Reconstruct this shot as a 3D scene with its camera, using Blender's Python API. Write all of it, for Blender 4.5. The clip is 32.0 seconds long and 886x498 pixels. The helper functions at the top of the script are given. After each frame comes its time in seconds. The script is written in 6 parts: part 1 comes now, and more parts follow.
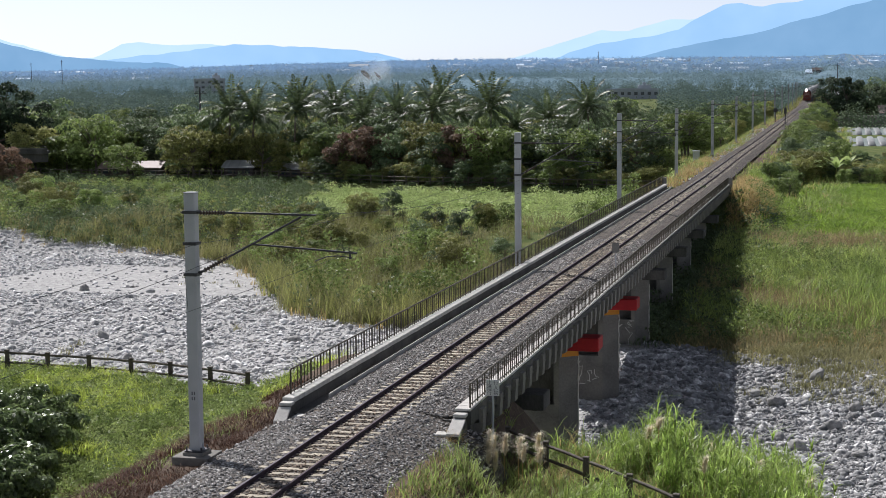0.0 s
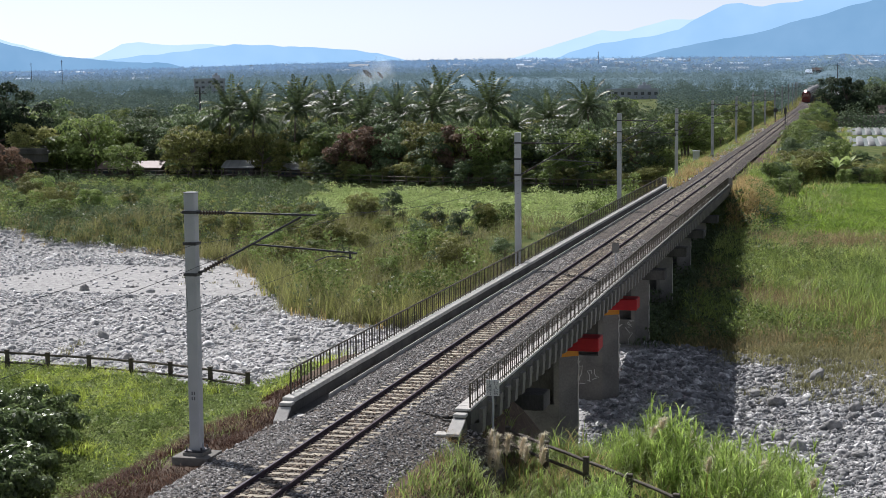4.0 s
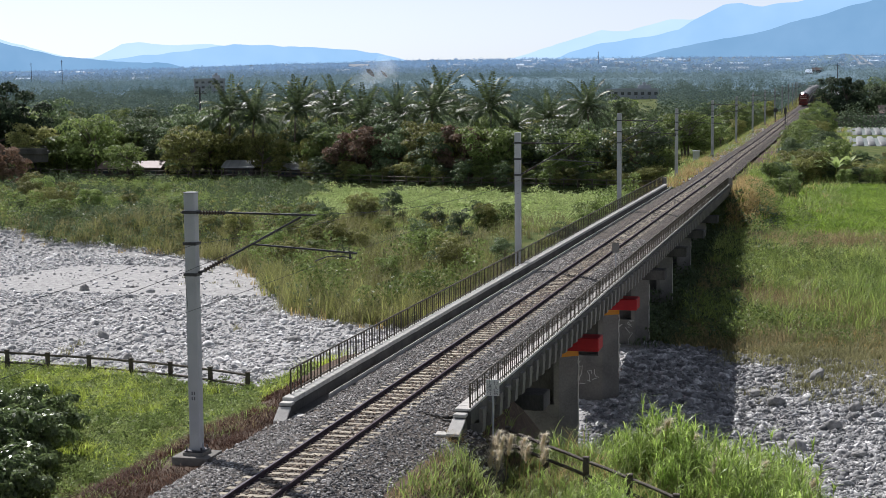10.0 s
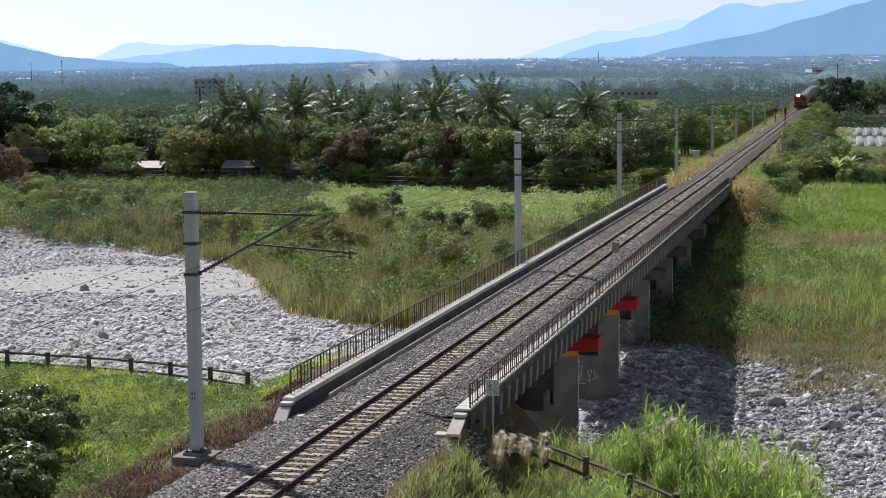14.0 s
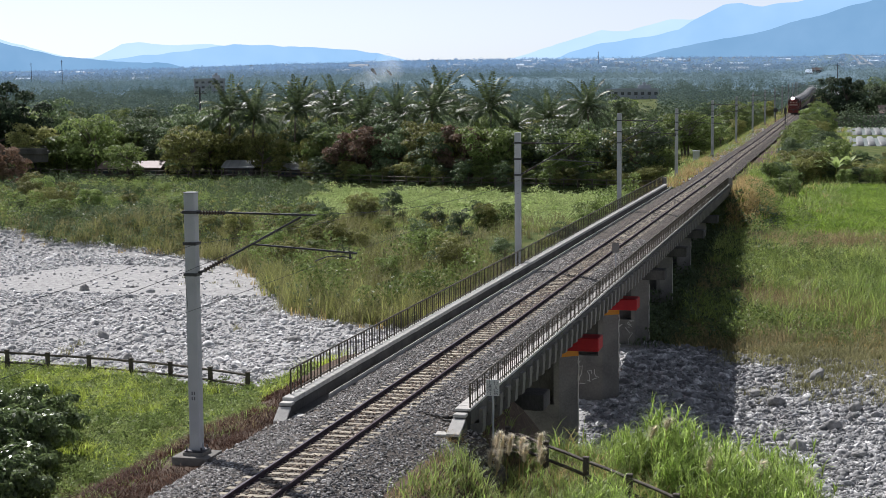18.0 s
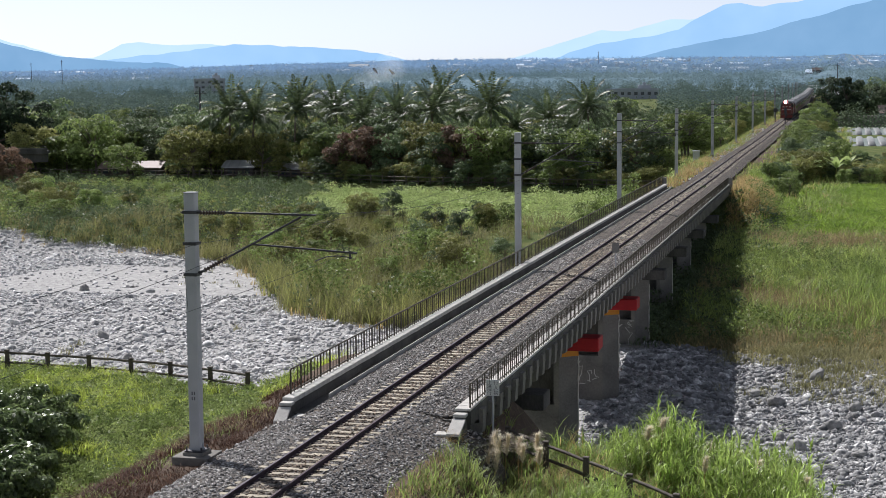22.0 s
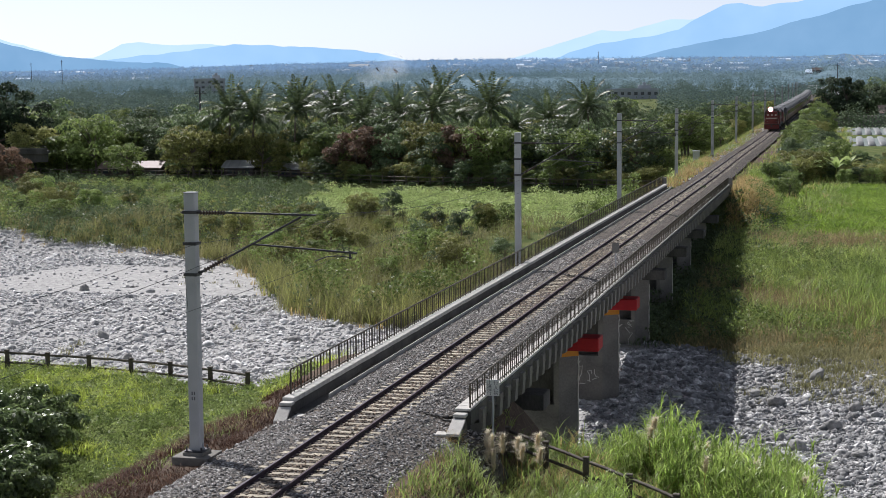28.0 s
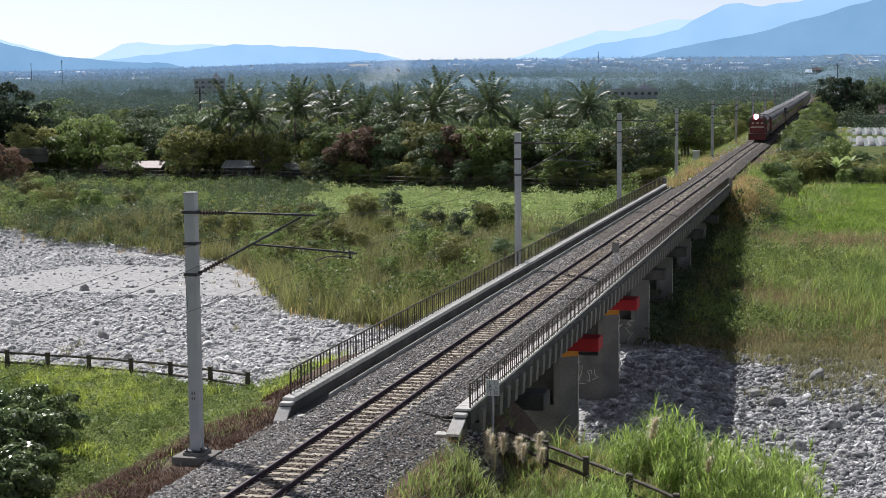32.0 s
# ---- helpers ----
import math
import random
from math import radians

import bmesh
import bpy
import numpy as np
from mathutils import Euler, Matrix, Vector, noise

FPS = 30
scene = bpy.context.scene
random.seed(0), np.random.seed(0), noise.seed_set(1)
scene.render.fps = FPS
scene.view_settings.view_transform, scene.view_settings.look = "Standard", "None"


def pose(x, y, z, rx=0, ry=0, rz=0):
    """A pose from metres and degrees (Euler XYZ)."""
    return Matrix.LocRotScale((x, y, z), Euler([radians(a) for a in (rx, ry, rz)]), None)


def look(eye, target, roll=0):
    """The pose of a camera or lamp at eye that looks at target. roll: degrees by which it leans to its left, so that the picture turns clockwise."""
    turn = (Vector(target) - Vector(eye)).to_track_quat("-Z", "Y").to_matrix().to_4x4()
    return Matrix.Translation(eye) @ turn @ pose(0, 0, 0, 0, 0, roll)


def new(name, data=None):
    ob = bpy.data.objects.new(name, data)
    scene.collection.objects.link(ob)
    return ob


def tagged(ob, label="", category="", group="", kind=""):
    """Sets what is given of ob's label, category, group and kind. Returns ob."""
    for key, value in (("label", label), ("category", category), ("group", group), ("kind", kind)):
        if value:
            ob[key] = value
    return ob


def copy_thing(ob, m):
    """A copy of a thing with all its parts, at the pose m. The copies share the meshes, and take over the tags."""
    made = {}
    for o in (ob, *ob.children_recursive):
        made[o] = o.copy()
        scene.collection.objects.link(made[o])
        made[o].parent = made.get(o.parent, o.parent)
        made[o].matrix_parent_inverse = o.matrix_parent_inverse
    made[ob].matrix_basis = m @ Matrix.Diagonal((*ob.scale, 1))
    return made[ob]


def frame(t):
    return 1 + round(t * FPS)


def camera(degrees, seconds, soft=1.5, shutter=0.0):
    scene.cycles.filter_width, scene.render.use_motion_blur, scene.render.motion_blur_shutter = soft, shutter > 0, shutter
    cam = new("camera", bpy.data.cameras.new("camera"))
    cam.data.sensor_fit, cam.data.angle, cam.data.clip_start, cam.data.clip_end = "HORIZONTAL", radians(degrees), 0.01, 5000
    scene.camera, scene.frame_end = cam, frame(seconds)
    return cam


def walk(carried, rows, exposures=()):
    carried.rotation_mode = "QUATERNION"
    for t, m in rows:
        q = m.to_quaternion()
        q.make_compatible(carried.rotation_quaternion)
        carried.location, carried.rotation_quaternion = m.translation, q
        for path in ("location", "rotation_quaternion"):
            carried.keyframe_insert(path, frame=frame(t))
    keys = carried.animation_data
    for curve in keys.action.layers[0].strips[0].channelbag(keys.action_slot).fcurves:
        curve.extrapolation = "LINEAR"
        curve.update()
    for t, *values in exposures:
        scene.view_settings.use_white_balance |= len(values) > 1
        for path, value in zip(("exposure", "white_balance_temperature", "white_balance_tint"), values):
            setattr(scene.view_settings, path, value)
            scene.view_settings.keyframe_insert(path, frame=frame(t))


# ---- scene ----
# The railway runs along +y over a river; rail tops at z = 0, middle of the track at x = 0.
cam = camera(30.9, 32.0, soft=0.8)
EYE = Vector((14.095, 0.0, 10.004))
AIM = EYE + Vector((-0.24501, 0.96382, -0.10358)) * 100
walk(cam, [(0, look(EYE, AIM, -0.488)), (32, look(EYE, AIM, -0.488))], [(0, 0.26, 6100, 13), (32, 0.26, 6100, 13)])

# ---- daylight ----
SUN_EL, SUN_AZ = radians(44.5), radians(-43.5)
world = bpy.data.worlds.new("sky")
scene.world = world
world.use_nodes = True
wn = world.node_tree.nodes
sky = wn.new("ShaderNodeTexSky")
sky.sky_type, sky.sun_disc = "NISHITA", False
sky.sun_elevation, sky.sun_rotation = SUN_EL, SUN_AZ
sky.air_density, sky.dust_density, sky.ozone_density = 0.5, 0.4, 2.0
pale = wn.new("ShaderNodeHueSaturation")      # thin haze pales the blue
pale.inputs["Saturation"].default_value = 0.38
world.node_tree.links.new(sky.outputs[0], pale.inputs["Color"])
world.node_tree.links.new(pale.outputs[0], wn["Background"].inputs[0])
wn["Background"].inputs[1].default_value = 0.09
sun = new("sun", bpy.data.lights.new("sun", "SUN"))
sun.data.energy, sun.data.angle, sun.data.color = 5.0, radians(0.55), (1.0, 0.95, 0.88)
SUN_DIR = Vector((math.sin(SUN_AZ) * math.cos(SUN_EL), math.cos(SUN_AZ) * math.cos(SUN_EL), math.sin(SUN_EL)))
sun.matrix_world = look(tuple(SUN_DIR * 200), (0, 0, 0))


# ---- materials ----
def mat(name, c1, c2, scale=2.0, rough=0.8, metal=0.0, bump=0.3, bscale=30.0, dist=0.02, rnd=0.0, isl=0.0, glow=0.0,
        trans=0.0, c3=None, spec=0.3, stretch=(1, 1, 1), detail=6.0):
    """Two colours mixed by noise at two scales, with a fine relief."""
    m = bpy.data.materials.new(name)
    m.use_nodes = True
    nt = m.node_tree
    N, Lk = nt.nodes, nt.links
    b = N["Principled BSDF"]
    tc = N.new("ShaderNodeTexCoord")
    mp = N.new("ShaderNodeMapping")
    mp.inputs["Scale"].default_value = stretch
    Lk.new(tc.outputs["Object"], mp.inputs[0])
    n1 = N.new("ShaderNodeTexNoise")
    n1.inputs["Scale"].default_value, n1.inputs["Detail"].default_value = scale, detail
    n2 = N.new("ShaderNodeTexNoise")
    n2.inputs["Scale"].default_value, n2.inputs["Detail"].default_value = bscale, 4.0
    Lk.new(mp.outputs[0], n1.inputs["Vector"])
    Lk.new(mp.outputs[0], n2.inputs["Vector"])
    add = N.new("ShaderNodeMath")
    add.operation = "MULTIPLY_ADD"
    Lk.new(n2.outputs["Fac"], add.inputs[0])
    add.inputs[1].default_value = 0.45
    Lk.new(n1.outputs["Fac"], add.inputs[2])
    mr = N.new("ShaderNodeMapRange")
    mr.inputs["From Min"].default_value, mr.inputs["From Max"].default_value = 0.5, 0.95
    Lk.new(add.outputs[0], mr.inputs["Value"])
    ramp = N.new("ShaderNodeValToRGB")
    ramp.color_ramp.elements[0].color, ramp.color_ramp.elements[1].color = (*c1, 1), (*c2, 1)
    if c3:
        e = ramp.color_ramp.elements.new(0.5)
        e.color = (*c3, 1)
    Lk.new(mr.outputs[0], ramp.inputs[0])
    col = ramp.outputs[0]
    for amount, kind in ((rnd, "Object"), (isl, "Island")):
        if amount:
            src = N.new("ShaderNodeObjectInfo" if kind == "Object" else "ShaderNodeNewGeometry")
            hv = N.new("ShaderNodeHueSaturation")
            r = N.new("ShaderNodeMapRange")
            r.inputs["To Min"].default_value, r.inputs["To Max"].default_value = 1 - amount, 1 + amount
            Lk.new(src.outputs["Random" if kind == "Object" else "Random Per Island"], r.inputs["Value"])
            Lk.new(r.outputs[0], hv.inputs["Value"])
            Lk.new(col, hv.inputs["Color"])
            col = hv.outputs[0]
    Lk.new(col, b.inputs["Base Color"])
    b.inputs["Roughness"].default_value, b.inputs["Metallic"].default_value = rough, metal
    b.inputs["Specular IOR Level"].default_value = spec
    if bump:
        bp = N.new("ShaderNodeBump")
        bp.inputs["Strength"].default_value, bp.inputs["Distance"].default_value = bump, dist
        Lk.new(n2.outputs["Fac"], bp.inputs["Height"])
        Lk.new(bp.outputs[0], b.inputs["Normal"])
    if glow:
        Lk.new(col, b.inputs["Emission Color"])
        b.inputs["Emission Strength"].default_value = glow
    if trans:
        tl, mx = N.new("ShaderNodeBsdfTranslucent"), N.new("ShaderNodeMixShader")
        Lk.new(col, tl.inputs[0])
        mx.inputs[0].default_value = trans
        Lk.new(b.outputs[0], mx.inputs[1])
        Lk.new(tl.outputs[0], mx.inputs[2])
        Lk.new(mx.outputs[0], N["Material Output"].inputs[0])
    return m


M_CONC = mat("concrete", (0.24, 0.23, 0.21), (0.42, 0.40, 0.37), 1.2, 0.9, bump=0.4, bscale=25, rnd=0.08)
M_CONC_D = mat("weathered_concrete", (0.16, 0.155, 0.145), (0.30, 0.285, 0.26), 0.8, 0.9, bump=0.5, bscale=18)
# Concrete with shade put into its colour, for walls, undersides and recesses.
M_SHADED = mat("shade_dark_concrete", (0.055, 0.053, 0.05), (0.13, 0.125, 0.115), 0.9, 0.9, bump=0.5, bscale=15, stretch=(1, 1, 0.4))
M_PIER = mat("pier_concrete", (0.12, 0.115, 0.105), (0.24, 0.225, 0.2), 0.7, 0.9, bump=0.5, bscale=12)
M_CONC_L = mat("pale_concrete", (0.42, 0.41, 0.38), (0.60, 0.58, 0.54), 2.0, 0.85, bump=0.3, bscale=30)
M_POLE = mat("galvanised_grey", (0.40, 0.41, 0.42), (0.50, 0.51, 0.52), 1.5, 0.6, metal=0.0, bump=0.15, bscale=60)
M_STEEL = mat("dark_steel", (0.05, 0.05, 0.055), (0.10, 0.10, 0.105), 4, 0.5, metal=0.6, bump=0.2, bscale=80)
M_RUST = mat("rail_rust", (0.035, 0.022, 0.03), (0.07, 0.045, 0.055), 3, 0.7, metal=0.2, bump=0.3, bscale=60)
M_RAILTOP = mat("polished_rail", (0.055, 0.045, 0.055), (0.1, 0.085, 0.1), 5, 0.5, metal=0.5, bump=0.05, bscale=90)
M_SLEEP = mat("sleeper_concrete", (0.27, 0.235, 0.175), (0.45, 0.405, 0.32), 3, 0.9, bump=0.4, bscale=40, rnd=0.18)
M_FENCE = mat("fence_paint", (0.05, 0.043, 0.033), (0.11, 0.095, 0.07), 4, 0.6, metal=0.2, bump=0.2, bscale=60, rnd=0.1)
M_RED = mat("red_paint", (0.3, 0.012, 0.018), (0.42, 0.02, 0.025), 2, 0.6, bump=0.2, bscale=30)
M_YELLOW = mat("yellow_paint", (0.55, 0.22, 0.015), (0.65, 0.28, 0.03), 2, 0.6, bump=0.2, bscale=30)
M_MORTAR = mat("crack_mortar", (0.5, 0.48, 0.44), (0.62, 0.6, 0.55), 5, 0.9, bump=0.3, bscale=50)
M_INSUL = mat("brown_insulator", (0.05, 0.035, 0.03), (0.08, 0.06, 0.05), 5, 0.3, bump=0.0)
M_WOODRAIL = mat("brown_rail_paint", (0.06, 0.052, 0.042), (0.14, 0.12, 0.095), 3, 0.8, bump=0.4, bscale=40, rnd=0.15)
M_SIGN = mat("sign_white", (0.60, 0.60, 0.58), (0.72, 0.72, 0.70), 3, 0.6, bump=0.05)
M_INK = mat("sign_ink", (0.10, 0.10, 0.11), (0.16, 0.16, 0.17), 5, 0.7, bump=0.0)
M_WIRE = mat("wire", (0.06, 0.06, 0.06), (0.10, 0.10, 0.10), 3, 0.6, metal=0.4, bump=0.0)
M_ROCK = mat("river_stone", (0.29, 0.29, 0.295), (0.8, 0.79, 0.78), 1.3, 0.9, bump=0.5, bscale=14, isl=0.38, c3=(0.46, 0.457, 0.45))
M_COBBLE = mat("grey_cobble", (0.16, 0.165, 0.17), (0.75, 0.74, 0.73), 1.6, 0.85, bump=0.5, bscale=16, isl=0.5, c3=(0.26, 0.262, 0.26))
M_BOULDER = mat("boulder_stone", (0.2, 0.2, 0.195), (0.38, 0.37, 0.355), 1.1, 0.9, bump=0.6, bscale=9, rnd=0.15)
M_BALLAST = mat("ballast_stone", (0.05, 0.046, 0.043), (0.52, 0.5, 0.475), 9, 0.85, bump=0.6, bscale=22, isl=0.6)
M_BALLAST_B = mat("rust_stained_ballast", (0.05, 0.036, 0.028), (0.42, 0.34, 0.26), 9, 0.9, bump=0.6, bscale=22, isl=0.6)
M_TRUNK = mat("bark", (0.09, 0.07, 0.055), (0.20, 0.17, 0.14), 3, 0.95, bump=0.6, bscale=18, stretch=(1, 1, 0.3))
M_LEAF = mat("leaf_green", (0.12, 0.18, 0.05), (0.29, 0.36, 0.115), 0.35, 0.5, spec=0.28, bump=0, rnd=0.35, isl=0.45, trans=0.4)
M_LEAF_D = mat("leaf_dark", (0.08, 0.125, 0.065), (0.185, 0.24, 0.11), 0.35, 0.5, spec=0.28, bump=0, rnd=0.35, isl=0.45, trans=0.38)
M_LEAF_Y = mat("leaf_olive", (0.19, 0.205, 0.065), (0.36, 0.365, 0.13), 0.35, 0.52, spec=0.25, bump=0, rnd=0.3, isl=0.45, trans=0.4)
M_LEAF_R = mat("leaf_russet", (0.15, 0.105, 0.075), (0.3, 0.2, 0.14), 0.5, 0.6, spec=0.2, bump=0, rnd=0.25, isl=0.4, trans=0.4)
M_LEAF_B = mat("leaf_blackish", (0.04, 0.065, 0.04), (0.09, 0.125, 0.07), 0.35, 0.6, spec=0.2, bump=0, rnd=0.2, isl=0.4, trans=0.3)
M_PALM = mat("palm_frond", (0.06, 0.095, 0.048), (0.16, 0.195, 0.09), 0.4, 0.46, bump=0, rnd=0.3, isl=0.4, trans=0.28, spec=0.28)
M_GRASS = mat("fresh_grass", (0.2, 0.28, 0.07), (0.38, 0.45, 0.14), 0.25, 0.5, bump=0, isl=0.45, trans=0.5)
M_VINE = mat("vine_leaf", (0.17, 0.24, 0.075), (0.4, 0.46, 0.17), 0.5, 0.5, spec=0.3, bump=0, isl=0.5, trans=0.42)
M_BUSH = mat("bush_leaf", (0.1, 0.15, 0.06), (0.25, 0.31, 0.125), 0.8, 0.38, spec=0.5, bump=0, isl=0.5, trans=0.4)
M_REED = mat("reed_blade", (0.2, 0.31, 0.06), (0.5, 0.6, 0.18), 0.3, 0.42, bump=0, isl=0.5, rnd=0.2, trans=0.5, spec=0.4)
M_BANK = mat("bank_grass", (0.19, 0.28, 0.06), (0.41, 0.48, 0.145), 0.15, 0.5, bump=0, isl=0.55, trans=0.45, spec=0.35)
M_LAWN = mat("bank_lawn", (0.15, 0.26, 0.03), (0.33, 0.45, 0.07), 0.2, 0.5, bump=0, isl=0.45, trans=0.5)
M_CROP = mat("crop_leaf", (0.28, 0.38, 0.12), (0.52, 0.6, 0.26), 0.3, 0.5, bump=0, isl=0.4, trans=0.4, spec=0.3)
M_TUFT = mat("yellow_green_tuft", (0.34, 0.43, 0.07), (0.6, 0.68, 0.15), 0.4, 0.5, bump=0, isl=0.4, trans=0.55)
M_OLIVE = mat("dry_green_grass", (0.2, 0.2, 0.095), (0.36, 0.335, 0.165), 0.2, 0.65, bump=0, isl=0.4, trans=0.4)
M_STRAW = mat("straw_grass", (0.4, 0.3, 0.125), (0.56, 0.43, 0.2), 0.4, 0.7, bump=0, isl=0.35, trans=0.42)
M_BRACKEN = mat("brown_bracken", (0.05, 0.028, 0.02), (0.17, 0.09, 0.055), 0.5, 0.8, bump=0, isl=0.55, trans=0.2)
M_TAWNY = mat("tawny_grass", (0.27, 0.21, 0.11), (0.42, 0.34, 0.18), 0.3, 0.65, bump=0, isl=0.45, trans=0.42)
M_PLUME = mat("reed_plume", (0.78, 0.7, 0.54), (0.92, 0.86, 0.72), 2, 0.8, bump=0, isl=0.2, trans=0.45)


# ---- mesh kit ----
class Kit:
    """Gathers vertices and faces of one mesh."""

    def __init__(self):
        self.v, self.f = [], []

    def add(self, vs, fs):
        o = len(self.v)
        self.v += [tuple(a) for a in vs]
        self.f += [tuple(i + o for i in q) for q in fs]
        return self

    def box(self, c, s, b=0.0, turn=0.0):
        """A box round c of size s, with chamfered edges b."""
        x, y, z = (k / 2 for k in s)
        vs, fs = [], []
        if b:
            for i, (sx, sy, sz) in enumerate([(a, d, e) for a in (-1, 1) for d in (-1, 1) for e in (-1, 1)]):
                vs += [(sx * x, sy * (y - b), sz * (z - b)), (sx * (x - b), sy * y, sz * (z - b)), (sx * (x - b), sy * (y - b), sz * z)]
            k = lambda a, d, e: 3 * (a * 4 + d * 2 + e)
            for a in (0, 1):
                fs += [(k(a, 0, 0), k(a, 0, 1), k(a, 1, 1), k(a, 1, 0)), (k(0, a, 0) + 1, k(0, a, 1) + 1, k(1, a, 1) + 1, k(1, a, 0) + 1),
                       (k(0, 0, a) + 2, k(0, 1, a) + 2, k(1, 1, a) + 2, k(1, 0, a) + 2)]
                for d in (0, 1):
                    fs += [(k(a, d, 0), k(a, d, 1), k(a, d, 1) + 1, k(a, d, 0) + 1), (k(a, 0, d), k(a, 1, d), k(a, 1, d) + 2, k(a, 0, d) + 2),
                           (k(0, a, d) + 1, k(1, a, d) + 1, k(1, a, d) + 2, k(0, a, d) + 2)]
                    fs += [(k(a, d, e), k(a, d, e) + 1, k(a, d, e) + 2) for e in (0, 1)]
        else:
            vs = [(a * x, d * y, e * z) for a in (-1, 1) for d in (-1, 1) for e in (-1, 1)]
            fs = [(0, 1, 3, 2), (4, 6, 7, 5), (0, 4, 5, 1), (2, 3, 7, 6), (0, 2, 6, 4), (1, 5, 7, 3)]
        ct, st = math.cos(turn), math.sin(turn)
        vs = [(c[0] + ct * p - st * q, c[1] + st * p + ct * q, c[2] + r) for p, q, r in vs]
        return self.add(vs, fs)

    def tube(self, pts, radii, n=8, caps=True):
        """A tube through points."""
        pts = [Vector(p) for p in pts]
        if not hasattr(radii, "__len__"):
            radii = [radii] * len(pts)
        vs, fs = [], []
        for i, p in enumerate(pts):
            d = (pts[min(i + 1, len(pts) - 1)] - pts[max(i - 1, 0)]).normalized()
            a = d.cross(Vector((0.31, 0.17, 0.93)))
            if a.length < 0.1:
                a = d.cross(Vector((1, 0, 0)))
            a.normalize()
            b = d.cross(a)
            vs += [p + (a * math.cos(2 * math.pi * j / n) + b * math.sin(2 * math.pi * j / n)) * radii[i] for j in range(n)]
        for i in range(len(pts) - 1):
            fs += [(i * n + j, i * n + (j + 1) % n, (i + 1) * n + (j + 1) % n, (i + 1) * n + j) for j in range(n)]
        if caps:
            fs += [tuple(range(n))[::-1], tuple((len(pts) - 1) * n + j for j in range(n))]
        return self.add(vs, fs)

    def extrude_y(self, prof, y0, y1):
        """A closed profile of (x, z) drawn along y."""
        n = len(prof)
        vs = [(x, y0, z) for x, z in prof] + [(x, y1, z) for x, z in prof]
        fs = [(j, (j + 1) % n, n + (j + 1) % n, n + j) for j in range(n)] + [tuple(range(n))[::-1], tuple(range(n, 2 * n))]
        return self.add(vs, fs)

    def extrude_x(self, prof, x0, x1):
        n = len(prof)
        vs = [(x0, y, z) for y, z in prof] + [(x1, y, z) for y, z in prof]
        fs = [(j, (j + 1) % n, n + (j + 1) % n, n + j) for j in range(n)] + [tuple(range(n))[::-1], tuple(range(n, 2 * n))]
        return self.add(vs, fs)

    def extrude_z(self, prof, z0, z1, shrink=1.0):
        n = len(prof)
        vs = [(x, y, z0) for x, y in prof] + [(x * shrink, y * shrink, z1) for x, y in prof]
        fs = [(j, (j + 1) % n, n + (j + 1) % n, n + j) for j in range(n)] + [tuple(range(n))[::-1], tuple(range(n, 2 * n))]
        return self.add(vs, fs)

    def mesh(self, name, material, smooth=False):
        me = bpy.data.meshes.new(name)
        me.from_pydata(self.v, [], self.f)
        b = bmesh.new()
        b.from_mesh(me)
        bmesh.ops.recalc_face_normals(b, faces=b.faces)
        b.to_mesh(me)
        b.free()
        me.materials.append(material)
        if smooth:
            me.polygons.foreach_set("use_smooth", [True] * len(me.polygons))
        return me


def part(name, kit, material, parent, label="", m=None, smooth=False):
    """One mesh object under a thing or a part."""
    me = kit if isinstance(kit, bpy.types.Mesh) else kit.mesh(name, material, smooth)
    ob = new(name, me)
    ob.parent = parent
    if m is not None:
        ob.matrix_basis = m
    return tagged(ob, label)


def thing(name, label, category, group="", kind="", at=None, kit=None, material=None, smooth=False):
    """A top-level thing: an Empty, or one mesh."""
    ob = new(name, kit.mesh(name, material, smooth) if kit else None)
    if at is not None:
        ob.matrix_basis = at
    return tagged(ob, label, category, group, kind)


def fast_mesh(name, verts, faces, material, smooth=False):
    """A mesh from arrays: verts (n, 3), faces (m, k)."""
    me = bpy.data.meshes.new(name)
    verts, faces = np.asarray(verts, np.float32), np.asarray(faces, np.int32)
    m, k = faces.shape
    me.vertices.add(len(verts))
    me.vertices.foreach_set("co", verts.ravel())
    me.loops.add(m * k)
    me.loops.foreach_set("vertex_index", faces.ravel())
    me.polygons.add(m)
    me.polygons.foreach_set("loop_start", np.arange(0, m * k, k, dtype=np.int32))
    if smooth:
        me.polygons.foreach_set("use_smooth", np.ones(m, bool))
    me.update(calc_edges=True)
    me.validate()
    me.materials.append(material)
    return me


RNG = np.random.default_rng(7)


def blades(at, h, w, lean, seg=3, rng=RNG):
    """Grass blades: roots at (n, 3), heights, widths, leans; curved tapered strips."""
    n = len(at)
    ang = rng.uniform(0, 2 * np.pi, n)
    d = np.stack([np.cos(ang), np.sin(ang), np.zeros(n)], 1)
    side_a = ang + np.pi / 2 + rng.normal(0, 0.5, n)
    s = np.stack([np.cos(side_a), np.sin(side_a), np.zeros(n)], 1)
    vs = []
    for k in range(seg + 1):
        u = k / seg
        out = (lean * u ** 2 * h)[:, None]
        up = (h * (u - 0.35 * np.minimum(lean, 1.2) * u ** 3))[:, None]
        c = at + d * out + np.array([0, 0, 1.0]) * up
        wk = (w * (1 - 0.92 * u ** 1.5) / 2)[:, None]
        vs += [c - s * wk, c + s * wk]
    v = np.stack(vs, 1).reshape(-1, 3)
    base = (np.arange(n) * 2 * (seg + 1))[:, None]
    f = np.concatenate([base + np.array([[2 * k, 2 * k + 1, 2 * k + 3, 2 * k + 2]]) for k in range(seg)], 1).reshape(-1, 4)
    return v, f


